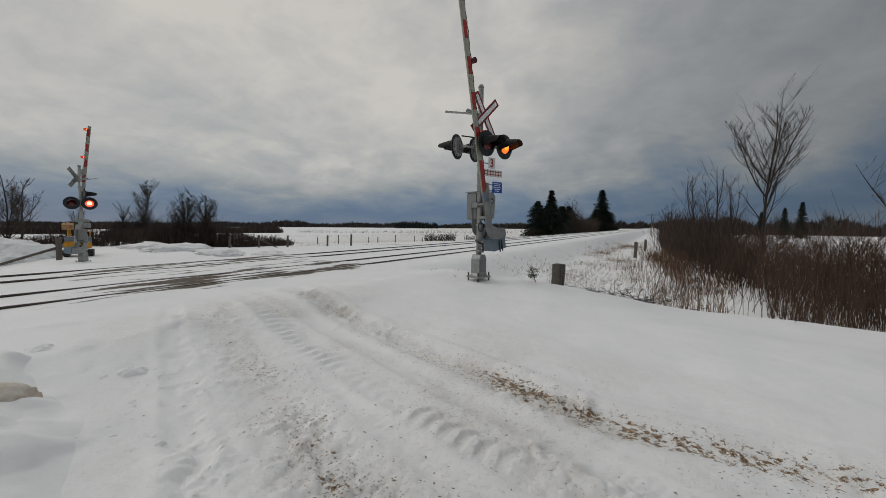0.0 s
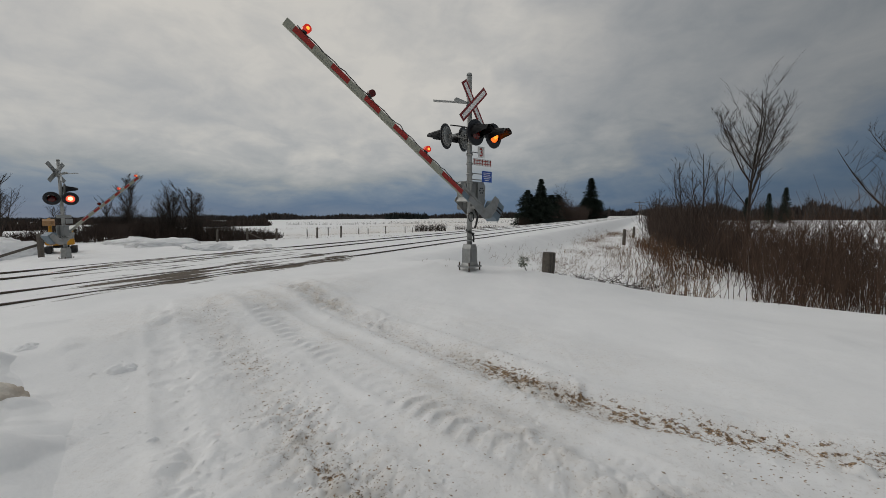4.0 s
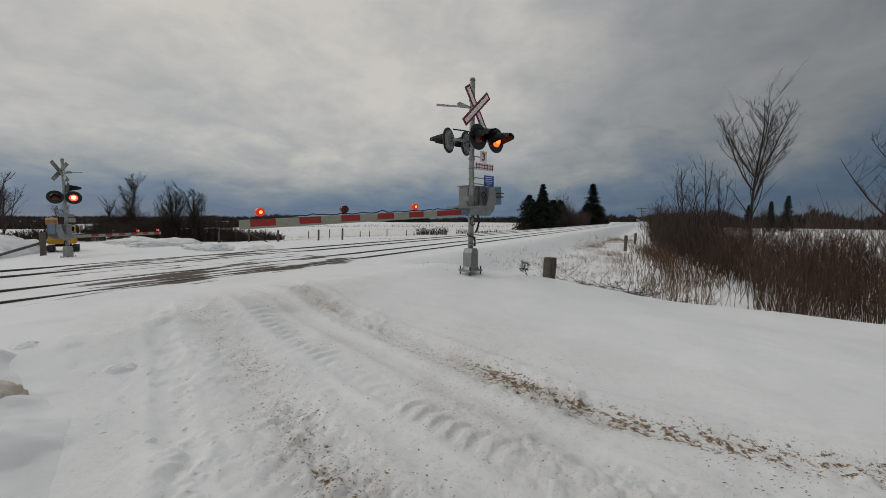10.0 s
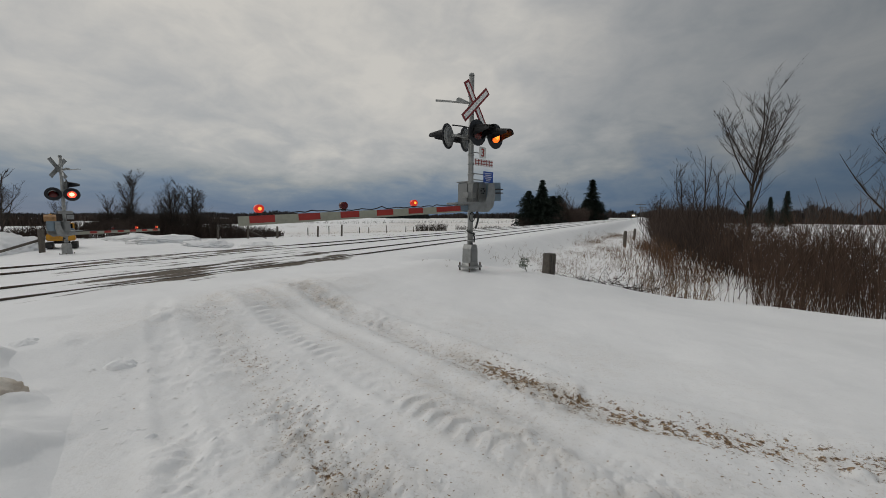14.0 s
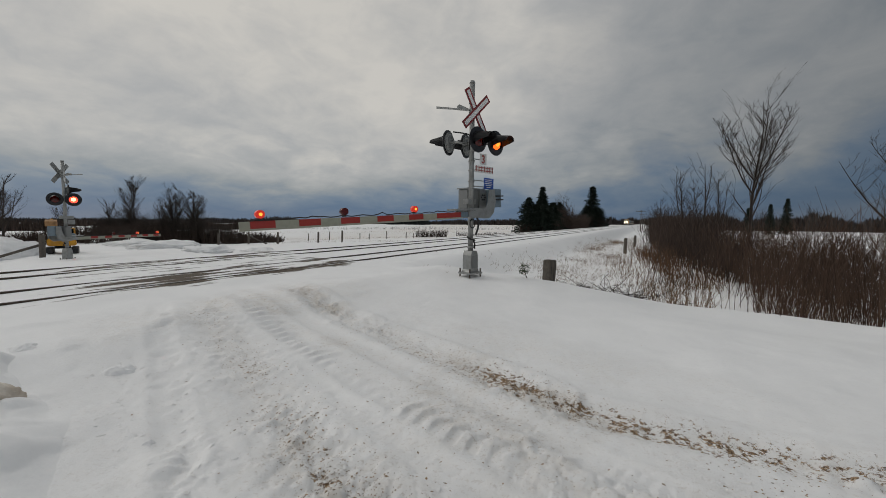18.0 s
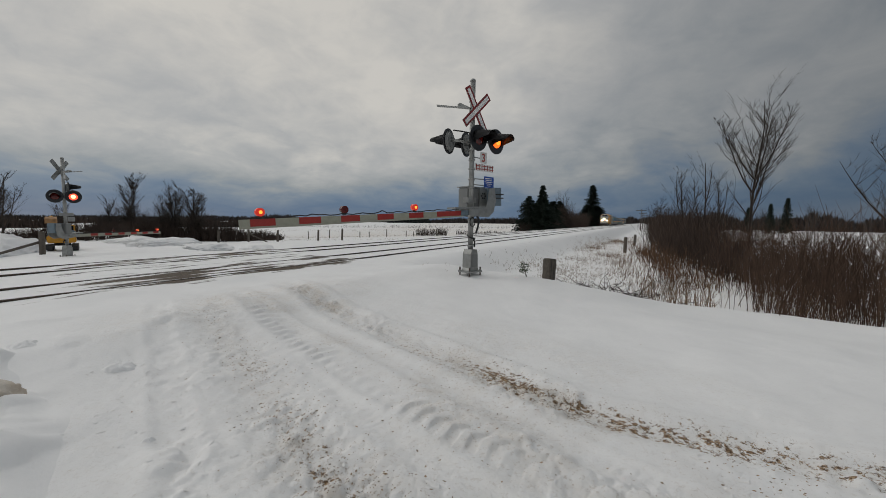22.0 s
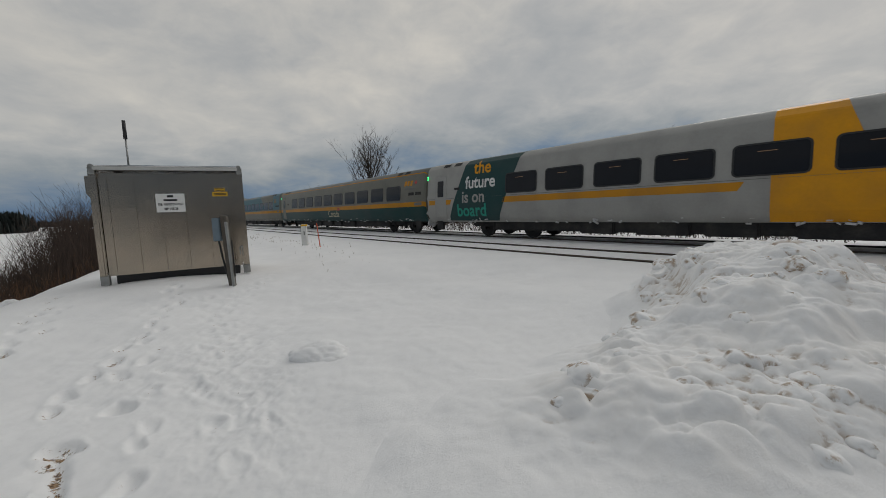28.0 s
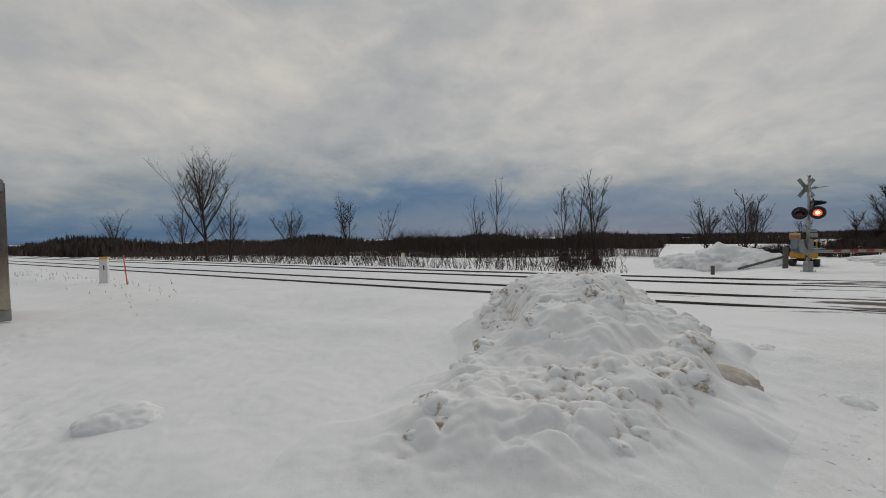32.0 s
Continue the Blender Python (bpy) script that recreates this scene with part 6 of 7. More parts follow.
def limb(rnd, start, way, length, r0, r1, wander, lift, steps):
    pts, p, d = [], Vector(start), Vector(way).normalized()
    for k in range(steps + 1):
        f = k / steps
        pts.append((p.copy(), r0 + (r1 - r0) * f))
        d = (d + Vector((rnd.gauss(0, wander), rnd.gauss(0, wander), rnd.gauss(0, wander * 0.6) + lift))).normalized()
        p = p + d * (length / steps)
    return pts


def bare_tree(x, y, top, spread, seed, label, trunk=0.13, forks=3, fork_at=0.25, dense=1.0, lean=0.0, upright=0.5, name="bare_tree", z=None):
    """A leafless tree: trunk and limbs, and a crown of finer branches and twigs."""
    rnd = random.Random(seed)
    base = ground_at(x, y) if z is None else z
    h = top - base
    t = thing(name, label, "bare tree", pose(x, y, base - 0.1), group="bare trees")
    big, fine = [], []
    la = rnd.uniform(0, 6.28)
    main = limb(rnd, (0, 0, 0), (lean * math.cos(la), lean * math.sin(la), 1), h * 0.97, trunk, 0.018, 0.045, 0.05, 12)
    big.append(main)
    stems = [(main, h)]
    for k in range(forks):
        at = fork_at + 0.36 * k / max(forks, 1) + rnd.uniform(-0.05, 0.05)
        i = int(len(main) * at)
        p, r = main[max(1, min(i, len(main) - 3))]
        a = la + 2.2 * k + rnd.uniform(-0.5, 0.5)
        ln = h * (1 - at) * rnd.uniform(0.72, 0.98)
        b = limb(rnd, p, (spread * math.cos(a), spread * math.sin(a), 1.0), ln, r * 0.72, 0.012, 0.06, 0.10 * upright + 0.02, 10)
        big.append(b)
        stems.append((b, ln))
    for stem, ln in stems:
        n = int(11 * dense)
        for k in range(n):
            f = 0.22 + 0.75 * (k + rnd.random()) / n
            p, r = stem[min(int(f * (len(stem) - 1)), len(stem) - 2)]
            a = rnd.uniform(0, 6.28)
            l1 = ln * rnd.uniform(0.20, 0.42) * (1.15 - 0.75 * f)
            br = limb(rnd, p, (math.cos(a), math.sin(a), rnd.uniform(0.65, 1.5)), l1 * (0.75 + spread * 0.6), max(r * 0.45, 0.010), 0.005, 0.065, 0.08 * upright + 0.03, 7)
            big.append(br)
            for _ in range(int(5 * dense)):
                p2, r2 = br[rnd.randrange(1, len(br))]
                a2 = a + rnd.uniform(-1.3, 1.3)
                l2 = l1 * rnd.uniform(0.3, 0.62)
                tw = limb(rnd, p2, (math.cos(a2), math.sin(a2), rnd.uniform(0.6, 1.6)), l2, max(r2 * 0.5, 0.007), 0.004, 0.08, 0.06, 5)
                fine.append(tw)
                for _ in range(int(3 * dense)):
                    p3, _r = tw[rnd.randrange(1, len(tw))]
                    a3 = a2 + rnd.uniform(-1.2, 1.2)
                    fine.append(limb(rnd, p3, (math.cos(a3), math.sin(a3), rnd.uniform(0.5, 1.7)), l2 * rnd.uniform(0.35, 0.7), 0.006, 0.003, 0.12, 0.04, 2))
    tubes(big, BARK, "trunk", t, "grey-brown trunk and limbs")
    tubes(fine, TWIG, "crown", t, "fine bare twigs")
    return t


def thicket(places, m, name, label, category, seed, thin=0.008, sub=2):
    """Many stems, each with a few side twigs: (x, y, height, lean)."""
    rnd = random.Random(seed)
    paths = []
    for x, y, z, h, lean in places:
        a = rnd.uniform(0, 6.28)
        st = limb(rnd, (x, y, z - 0.05), (lean * math.cos(a), lean * math.sin(a), 1), h, thin * rnd.uniform(0.8, 1.5), thin * 0.35, 0.10, 0.02, 4)
        paths.append(st)
        for _ in range(sub):
            p, r = st[rnd.randrange(1, 4)]
            b = rnd.uniform(0, 6.28)
            paths.append(limb(rnd, p, (0.7 * math.cos(b), 0.7 * math.sin(b), 1), h * rnd.uniform(0.2, 0.45), thin * 0.6, thin * 0.3, 0.12, 0.03, 2))
    ob = tubes(paths, m, name)
    return tagged(ob, label, category, kind="stuff")


def strip(rnd, points, width, n, hmin, hmax, lean=0.25, ground=True, fade=0.35):
    """Scatters stems over a band along a line of (x, y, height factor)."""
    seg = [math.dist(a[:2], b[:2]) for a, b in zip(points, points[1:])]
    out, xs, ys = [], [], []
    for _ in range(n):
        u = rnd.uniform(0, sum(seg))
        k = 0
        while k < len(seg) - 1 and u > seg[k]:
            u -= seg[k]
            k += 1
        f = u / seg[k]
        a, b = points[k], points[k + 1]
        dx, dy = (b[0] - a[0]) / seg[k], (b[1] - a[1]) / seg[k]
        w = rnd.gauss(0, 0.42) * width
        x, y = a[0] + f * (b[0] - a[0]) - dy * w, a[1] + f * (b[1] - a[1]) + dx * w
        clump = 0.5 + 0.5 * math.sin(x * 1.3 + 1.7 * math.sin(y * 0.9)) * math.sin(y * 1.1 + x * 0.35)
        h = rnd.uniform(hmin, hmax) * (a[2] * (1 - f) + b[2] * f) * (1 - fade + fade * clump)
        out.append([x, y, h])
        xs.append(x)
        ys.append(y)
    zs = level(np.array(xs), np.array(ys))
    return [(x, y, float(z), h, abs(rnd.gauss(0, lean))) for (x, y, h), z in zip(out, zs)]


def build_brush():
    rnd = random.Random(5)
    # along the ditch, near side, east of the road
    near = strip(rnd, [(12.6, 4.6, 1), (10.6, 6.4, 1), (9.9, 8.8, 1), (12.0, 12.5, 1.0), (13.8, 16.5, 1.05)], 2.3, 1300, 1.6, 3.1, 0.14, fade=0.35)
    thicket(near, WILLOW, "willow_stems", "dense leafless willow stems in the snowy ditch", "brush", 1, 0.0075, 6)
    front = strip(rnd, [(7.9, 7.6, 1), (8.3, 9.2, 1), (9.4, 11.2, 1.0)], 0.7, 150, 0.8, 1.7, 0.35)
    thicket(front, WILLOW, "willow_stems", "straggling bare shrub stems at the edge of the ditch", "brush", 2, 0.007, 3)
    mid = strip(rnd, [(12.6, 16.0, 0.85), (13.2, 18, 1.1), (15.2, 23, 1.4), (18.6, 30, 1.6), (26.5, 45, 1.7), (43, 76, 1.9), (64, 115, 2.2)], 2.4, 6900, 1.6, 2.7, 0.32)
    thicket(mid, HEDGE, "brush_thicket", "dense dark brown thicket along the ditch", "brush", 3, 0.014, 4)
    rus = strip(rnd, [(9.0, 14.0, 0.9), (9.6, 15.6, 1), (10.6, 18, 1.1), (13.5, 25, 1.3), (16.5, 32, 1.3)], 1.3, 800, 0.5, 1.4, 0.35, fade=0.9)
    thicket(rus, RUSSET, "russet_weeds", "russet dry weeds in front of the thicket", "weeds", 4, 0.009, 3)
    straw = strip(rnd, [(6.6, 11.2, 1), (7.2, 13.5, 1), (8.6, 18, 1.0), (12.0, 28, 1.2)], 1.2, 700, 0.25, 0.75, 0.5, fade=0.9)
    straw += strip(rnd, [(3.6, 11.3, 1), (4.6, 13.0, 1), (6.0, 16, 1), (9.0, 24, 1.0), (14.5, 36, 1.2)], 1.6, 900, 0.15, 0.50, 2.6, fade=0.9)
    straw += strip(rnd, [(-0.5, 10.8, 1), (2.2, 12.2, 1), (5.5, 17.5, 1), (11, 28, 1.3)], 1.0, 260, 0.10, 0.40, 2.2)
    straw += strip(rnd, [(7.5, 17.5, 1), (13.5, 29, 1.3), (22, 46, 1.6), (40, 82, 2.0)], 1.3, 900, 0.2, 0.6, 2.2, fade=0.9)
    straw += strip(rnd, [(-9.0, -5.2, 1), (-13, -9.5, 1), (-17, -15, 1), (-22, -22, 1)], 1.2, 260, 0.08, 0.32, 0.6)
    tufts = []
    for i in range(7):
        p, _ = track(16 + i * 9, -5.4 - 0.1 * i)
        tufts.append((p[0], p[1], 1 + 0.12 * i))
    straw += strip(rnd, tufts, 2.0, 3400, 0.18, 0.60, 1.6, fade=0.95)
    thicket(straw, STRAW, "dry_grass", "tufts of dry straw-coloured grass poking through snow", "grass", 5, 0.0065, 1)
    clumps = []
    for cx, cy, n, h in ((6.9, 11.2, 30, 0.85), (7.6, 11.3, 34, 0.8), (7.0, 13.1, 26, 0.7), (8.1, 13.6, 24, 0.65), (10.4, 15.0, 34, 0.7), (11.8, 14.6, 30, 0.8), (9.2, 10.2, 16, 0.9), (9.4, 9.6, 18, 1.0)):
        for _ in range(n):
            x, y = rnd.gauss(cx, 0.22), rnd.gauss(cy, 0.22)
            clumps.append((x, y, ground_at(x, y), h * rnd.uniform(0.5, 1.1), abs(rnd.gauss(0, 0.28))))
    thicket(clumps, STRAW, "dry_grass", "stiff clumps of tall straw-coloured grass in the ditch", "grass", 21, 0.0075, 2)
    fallen = []
    for _ in range(120):
        x, y = rnd.gauss(4.7, 1.0), rnd.gauss(12.3, 1.0)
        a = rnd.uniform(0, 6.28)
        stem = limb(rnd, (x, y, ground_at(x, y) + 0.04), (math.cos(a), math.sin(a), rnd.uniform(0.05, 0.4)), rnd.uniform(0.5, 1.4), 0.015, 0.005, 0.18, -0.03, 5)
        fallen.append(stem)
        for _ in range(3):
            fallen.append(limb(rnd, stem[rnd.randrange(1, 5)][0], (rnd.gauss(0, 1), rnd.gauss(0, 1), rnd.uniform(0.2, 0.8)), rnd.uniform(0.15, 0.4), 0.007, 0.004, 0.15, 0, 2))
    stalks = strip(rnd, [(2.6, 11.6, 1), (5.0, 12.8, 1), (7.6, 13.2, 1.2), (9.5, 17, 1.3)], 1.6, 420, 0.15, 0.6, 0.6, fade=0.9)
    thicket(stalks, TWIG, "dead_weeds", "dead brown weed stalks on the snowy slope", "weeds", 17, 0.006, 2)
    tagged(tubes(fallen, BARK, "fallen_branches"), "fallen bare branches half sunk in snow", "branches", kind="stuff")
    # beyond the line, west: brush belt with snow behind it
    def band(off, s0, s1, k):
        pts = []
        for i in range(9):
            s = s0 + (s1 - s0) * i / 8
            p, _ = track(s, off)
            pts.append((p[0], p[1], k * (1 + 0.10 * math.sin(i * 2.1))))
        return pts
    belt = strip(rnd, band(44, 2, -70, 1.2), 3.4, 3400, 1.5, 2.9, 0.4)
    thicket(belt, BELT, "brush_belt", "belt of leafless brush beyond the far track", "brush", 6, 0.015, 3)
    belt = strip(rnd, band(42, -50, -220, 1.25), 4.6, 4600, 1.7, 3.0, 0.3)
    thicket(belt, BELT, "brush_belt", "long belt of leafless brush along the far side of the line", "brush", 7, 0.03, 4)
    scrub = strip(rnd, band(15, -1, -55, 1.0), 2.4, 620, 0.7, 1.5, 0.5, fade=0.6) + strip(rnd, band(21, -4, -85, 1.0), 4.5, 800, 0.9, 2.1, 0.5, fade=0.6) + strip(rnd, band(26, -25, -160, 1.2), 5.0, 1500, 1.0, 2.4, 0.5, fade=0.6)
    scrub += strip(rnd, [(-27.2, 9.6, 1), (-28.2, 12.0, 1), (-29.4, 14.6, 1)], 1.5, 130, 0.7, 1.7, 0.5, fade=0.4)
    thicket(scrub, HEDGE, "scattered_shrubs", "scattered crooked leafless shrubs on the snow beyond the tracks", "shrubs", 19, 0.016, 6)
    tall = strip(rnd, band(40, -6, -40, 1.2), 2.6, 420, 2.4, 4.2, 0.2)
    knot = strip(rnd, band(40, -4, -40, 1.3), 2.0, 1200, 2.0, 3.5, 0.4)
    thicket(knot, BELT, "tall_brush", "dense knot of leafless shrubs in the brush belt", "brush", 16, 0.016, 6)
    thicket(tall, TWIG, "tall_brush", "taller leafless shrubs in the brush belt", "brush", 8, 0.016, 7)
    # round the far end of the road
    left = strip(rnd, [(-35, 39, 0.7), (-30, 42, 1.0), (-26, 43, 1.0), (-22.5, 44, 0.8), (-18.5, 45, 0.45)], 2.2, 2200, 1.0, 2.3, 0.3)
    thicket(left, HEDGE, "brush_thicket", "dark brush clump beside the far road", "brush", 9, 0.02, 4)
    left = strip(rnd, [(-44, 50, 0.8), (-38, 49, 1.0), (-34, 47, 0.9)], 2.4, 1700, 1.0, 2.2, 0.3)
    thicket(left, HEDGE, "brush_thicket", "dark brush clump beside the far road", "brush", 10, 0.022, 4)
    haze = strip(rnd, [(-43, 49.5, 0.8), (-38, 48.5, 1.1), (-34, 46, 0.9), (-30, 43, 1.2), (-25.5, 43, 1.1), (-22.5, 44, 0.7)], 1.6, 700, 1.8, 3.1, 0.3)
    thicket(haze, TWIG, "tall_brush", "taller leafless shrubs round the far road's trees", "brush", 18, 0.018, 6)
    skirt = []
    for cx, cy, wide, high, n in ((-38.4, 47.8, 1.7, 4.6, 95), (-29.2, 42.4, 1.6, 3.9, 100), (-26.5, 42.3, 1.4, 3.7, 90)):
        for _ in range(n):
            a, d = rnd.uniform(0, 6.28), abs(rnd.gauss(0, 0.5))
            x, y = cx + wide * d * math.cos(a), cy + wide * d * math.sin(a)
            skirt.append((x, y, ground_at(x, y), high * max(0.3, 1 - 0.55 * d) * rnd.uniform(0.6, 1.0), 0.12 + 0.12 * d))
    thicket(skirt, TWIG, "tall_brush", "twiggy shrubs massed round the far road's trees", "brush", 25, 0.013, 8)
    stubble = strip(rnd, [(-21, 44, 1), (-2, 50, 1)], 4.0, 700, 0.06, 0.2, 0.4, fade=0.6) + strip(rnd, [(-30, 62, 1), (0, 72, 1)], 7.0, 900, 0.08, 0.28, 0.4, fade=0.6) + strip(rnd, [(-50, 100, 1), (4, 120, 1)], 14.0, 900, 0.1, 0.4, 0.4, fade=0.6)
    thicket(stubble, STRAW, "field_stubble", "sparse dry stubble poking through the field's snow", "stubble", 26, 0.014, 1)
    heap = strip(rnd, [(-40, 32, 1), (-34, 31, 1), (-29.5, 31.5, 1.0), (-26.5, 33, 0.9)], 1.6, 1300, 1.0, 1.8, 0.35)
    thicket(heap, HEDGE, "brush_thicket", "low dark brush behind the ploughed snow heap", "brush", 22, 0.016, 4)
    # by the hut
    hut = strip(rnd, [(-4.2, -14.4, 0.72), (-5.9, -15.4, 0.82), (-7.4, -16.2, 0.98), (-9.3, -17.8, 1.15), (-11.5, -20.2, 1.3), (-15.5, -24.5, 1.4)], 1.1, 2000, 1.7, 2.9, 0.3, fade=0.6)
    thicket(hut, HEDGE, "brush_thicket", "dense brown brush below the hut's bank", "brush", 11, 0.008, 5)
    base = strip(rnd, [(-4.6, -14.0, 0.6), (-6.3, -14.9, 0.8), (-8.3, -16.6, 1.0), (-10.5, -18.6, 1.2)], 0.7, 420, 0.6, 1.3, 0.4)
    thicket(base, RUSSET, "russet_weeds", "russet dry weeds at the foot of the brush", "weeds", 14, 0.007, 3)
    tall = strip(rnd, [(-9.6, -18.6, 0.8), (-11.2, -20.2, 1.1), (-13.5, -22.5, 1.2)], 0.7, 40, 2.8, 4.0, 0.12)
    tall += strip(rnd, [(-4.0, -14.2, 0.8), (-7.6, -16.4, 1.0)], 0.9, 50, 1.0, 1.9, 0.3)
    thicket(tall, TWIG, "willow_stems", "tall bare willow stems behind the hut", "brush", 12, 0.009, 7)
    fieldb = strip(rnd, [(-4.5, 66, 1), (0.5, 67, 1.0)], 1.3, 260, 0.7, 1.6, 0.4) + strip(rnd, [(2.5, 75, 1), (14, 80, 0.7)], 1.2, 300, 0.5, 1.2, 0.4)
    fieldb += strip(rnd, [(-60, 150, 1), (40, 170, 1.2)], 5, 500, 0.6, 1.6, 0.4)
    copse = strip(rnd, [(20.0, 102.5, 0.6), (26, 103, 0.8), (31, 107, 1.0)], 1.4, 500, 2.5, 4.6, 0.3)
    copse += strip(rnd, [(34.5, 122, 1.0), (38, 127, 1.3), (42.5, 133, 1.0)], 2.0, 420, 4.5, 8.0, 0.4)
    copse += strip(rnd, [(44, 140, 1.5), (56, 163, 1.6), (65, 182, 1.75), (78, 189, 1.1)], 2.6, 800, 2.8, 4.6, 0.3)
    thicket(copse, HEDGE, "brush_thicket", "brown brush among evergreens beside the line", "brush", 15, 0.045, 5)
    thicket(fieldb, TWIG, "field_shrubs", "low leafless shrubs in the snowy field", "shrubs", 13, 0.02, 4)


build_brush()

TREES = [
    # x, y, top, spread, seed, trunk, forks, fork_at, dense, lean, label
    (21.1, 27.05, 10.2, 0.85, 43, 0.13, 7, 0.30, 1.3, 0.0, "tall leafless tree with forked open crown by the ditch"),
    (20.2, 30.5, 6.7, 0.50, 4, 0.10, 2, 0.3, 0.9, 0.25, "slender leafless tree leaning out of the thicket"),
    (21.75, 35.0, 6.4, 0.6, 5, 0.08, 3, 0.2, 1.0, 0.1, "small bare tree in the thicket"),
    (22.6, 33.0, 5.4, 0.35, 6, 0.07, 2, 0.2, 0.9, 0.1, "small bare tree in the thicket"),
    (31.3, 26.3, 8.6, 0.8, 7, 0.13, 4, 0.25, 1.0, 0.0, "spreading bare tree at the field edge"),
    (38.4, 70.1, 5.9, 0.8, 8, 0.14, 4, 0.15, 1.5, 0.0, "low round bare tree at the end of the thicket"),
    (41.8, 137.5, 11.6, 0.8, 9, 0.26, 4, 0.2, 1.5, 0.0, "broad leafless tree between two spruces"),
    (-38.5, 47.9, 6.9, 0.3, 10, 0.10, 4, 0.45, 1.7, 0.0, "tall narrow bare tree beside the far road"),
    (-41.0, 48.5, 4.0, 0.35, 11, 0.09, 3, 0.2, 1.2, 0.0, "bare tree beside the far road"),
    (-36.8, 47.0, 4.2, 0.3, 12, 0.08, 3, 0.2, 1.2, 0.1, "bare tree beside the far road"),
    (-28.8, 41.9, 5.1, 0.30, 13, 0.09, 5, 0.12, 1.6, 0.0, "bushy bare tree beside the far road"),
    (-26.6, 42.2, 4.8, 0.30, 14, 0.09, 5, 0.12, 1.6, 0.0, "bushy bare tree beside the far road"),
    (-30.6, 42.6, 3.9, 0.4, 15, 0.08, 4, 0.12, 1.3, 0.0, "bushy bare tree beside the far road"),
    (-50.5, 45.0, 6.4, 0.8, 16, 0.12, 4, 0.2, 1.2, 0.0, "bare tree with drooping twigs at the field edge"),
    (-60.0, 62.0, 4.2, 0.7, 17, 0.12, 3, 0.2, 1.2, 0.0, "small distant bare tree"),
    (-29.0, 21.95, 4.1, 0.42, 18, 0.07, 5, 0.12, 1.3, 0.0, "young leafless tree beside the snow heap"),
    (-26.9, 23.1, 4.5, 0.40, 19, 0.07, 5, 0.12, 1.3, 0.0, "young leafless tree beside the snow heap"),
    (-31.45, 14.3, 6.9, 0.16, 20, 0.085, 3, 0.16, 1.2, 0.0, "bare tree with twin stems beyond the far track"),
    (-31.9, 12.9, 5.8, 0.12, 21, 0.06, 2, 0.2, 0.9, 0.1, "bare tree with a leaning stem beyond the far track"),
    (-32.6, 11.75, 5.6, 0.10, 22, 0.06, 2, 0.4, 1.0, 0.12, "thin bare sapling bending at the top"),
    (-37.6, 7.4, 7.2, 0.22, 23, 0.075, 2, 0.35, 0.8, 0.06, "thin bare tree rising from the brush"),
    (-36.8, 5.6, 5.0, 0.4, 24, 0.075, 3, 0.2, 0.9, 0.1, "bare tree in the brush belt"),
    (-45.3, -8.4, 6.6, 0.34, 25, 0.10, 3, 0.2, 1.4, 0.0, "narrow leafless tree in the brush belt"),
    (-47.0, -4.3, 6.1, 0.2, 26, 0.06, 2, 0.3, 0.9, 0.0, "slim leafless tree in the brush belt"),
    (-40.2, -21.3, 10.4, 0.75, 27, 0.19, 8, 0.28, 1.5, 0.0, "tall leafless tree with a dense rounded crown"),
    (-42.0, -20.0, 6.0, 0.7, 28, 0.10, 4, 0.15, 1.2, 0.1, "small bare tree beside the tall one"),
    (-40.0, -23.6, 5.2, 0.6, 29, 0.08, 4, 0.15, 1.2, 0.0, "small bare tree beside the tall one"),
    (-57.5, -18.7, 6.4, 0.8, 30, 0.12, 4, 0.15, 1.4, 0.0, "broad bare tree behind the brush belt"),
    (-60.0, -45.0, 6.4, 0.7, 31, 0.12, 4, 0.15, 1.3, 0.0, "bare tree behind the brush belt"),
    (104.0, 128.0, 7.0, 0.7, 32, 0.16, 4, 0.2, 1.2, 0.0, "distant bare tree across the field"),
    (128.0, 136.0, 8.5, 0.8, 33, 0.18, 4, 0.2, 1.3, 0.0, "distant bare tree by the farmhouse"),
    (72.0, 62.0, 6.4, 0.8, 34, 0.14, 4, 0.2, 1.2, 0.0, "bare tree across the field"),
    (84.0, 70.0, 6.0, 0.8, 35, 0.14, 4, 0.2, 1.2, 0.0, "bare tree across the field"),
]
for x, y, top, spread, seed, trunk, forks, fork_at, dense, lean, label in TREES:
    bare_tree(x, y, top, spread, seed, label, trunk, forks, fork_at, dense, lean)


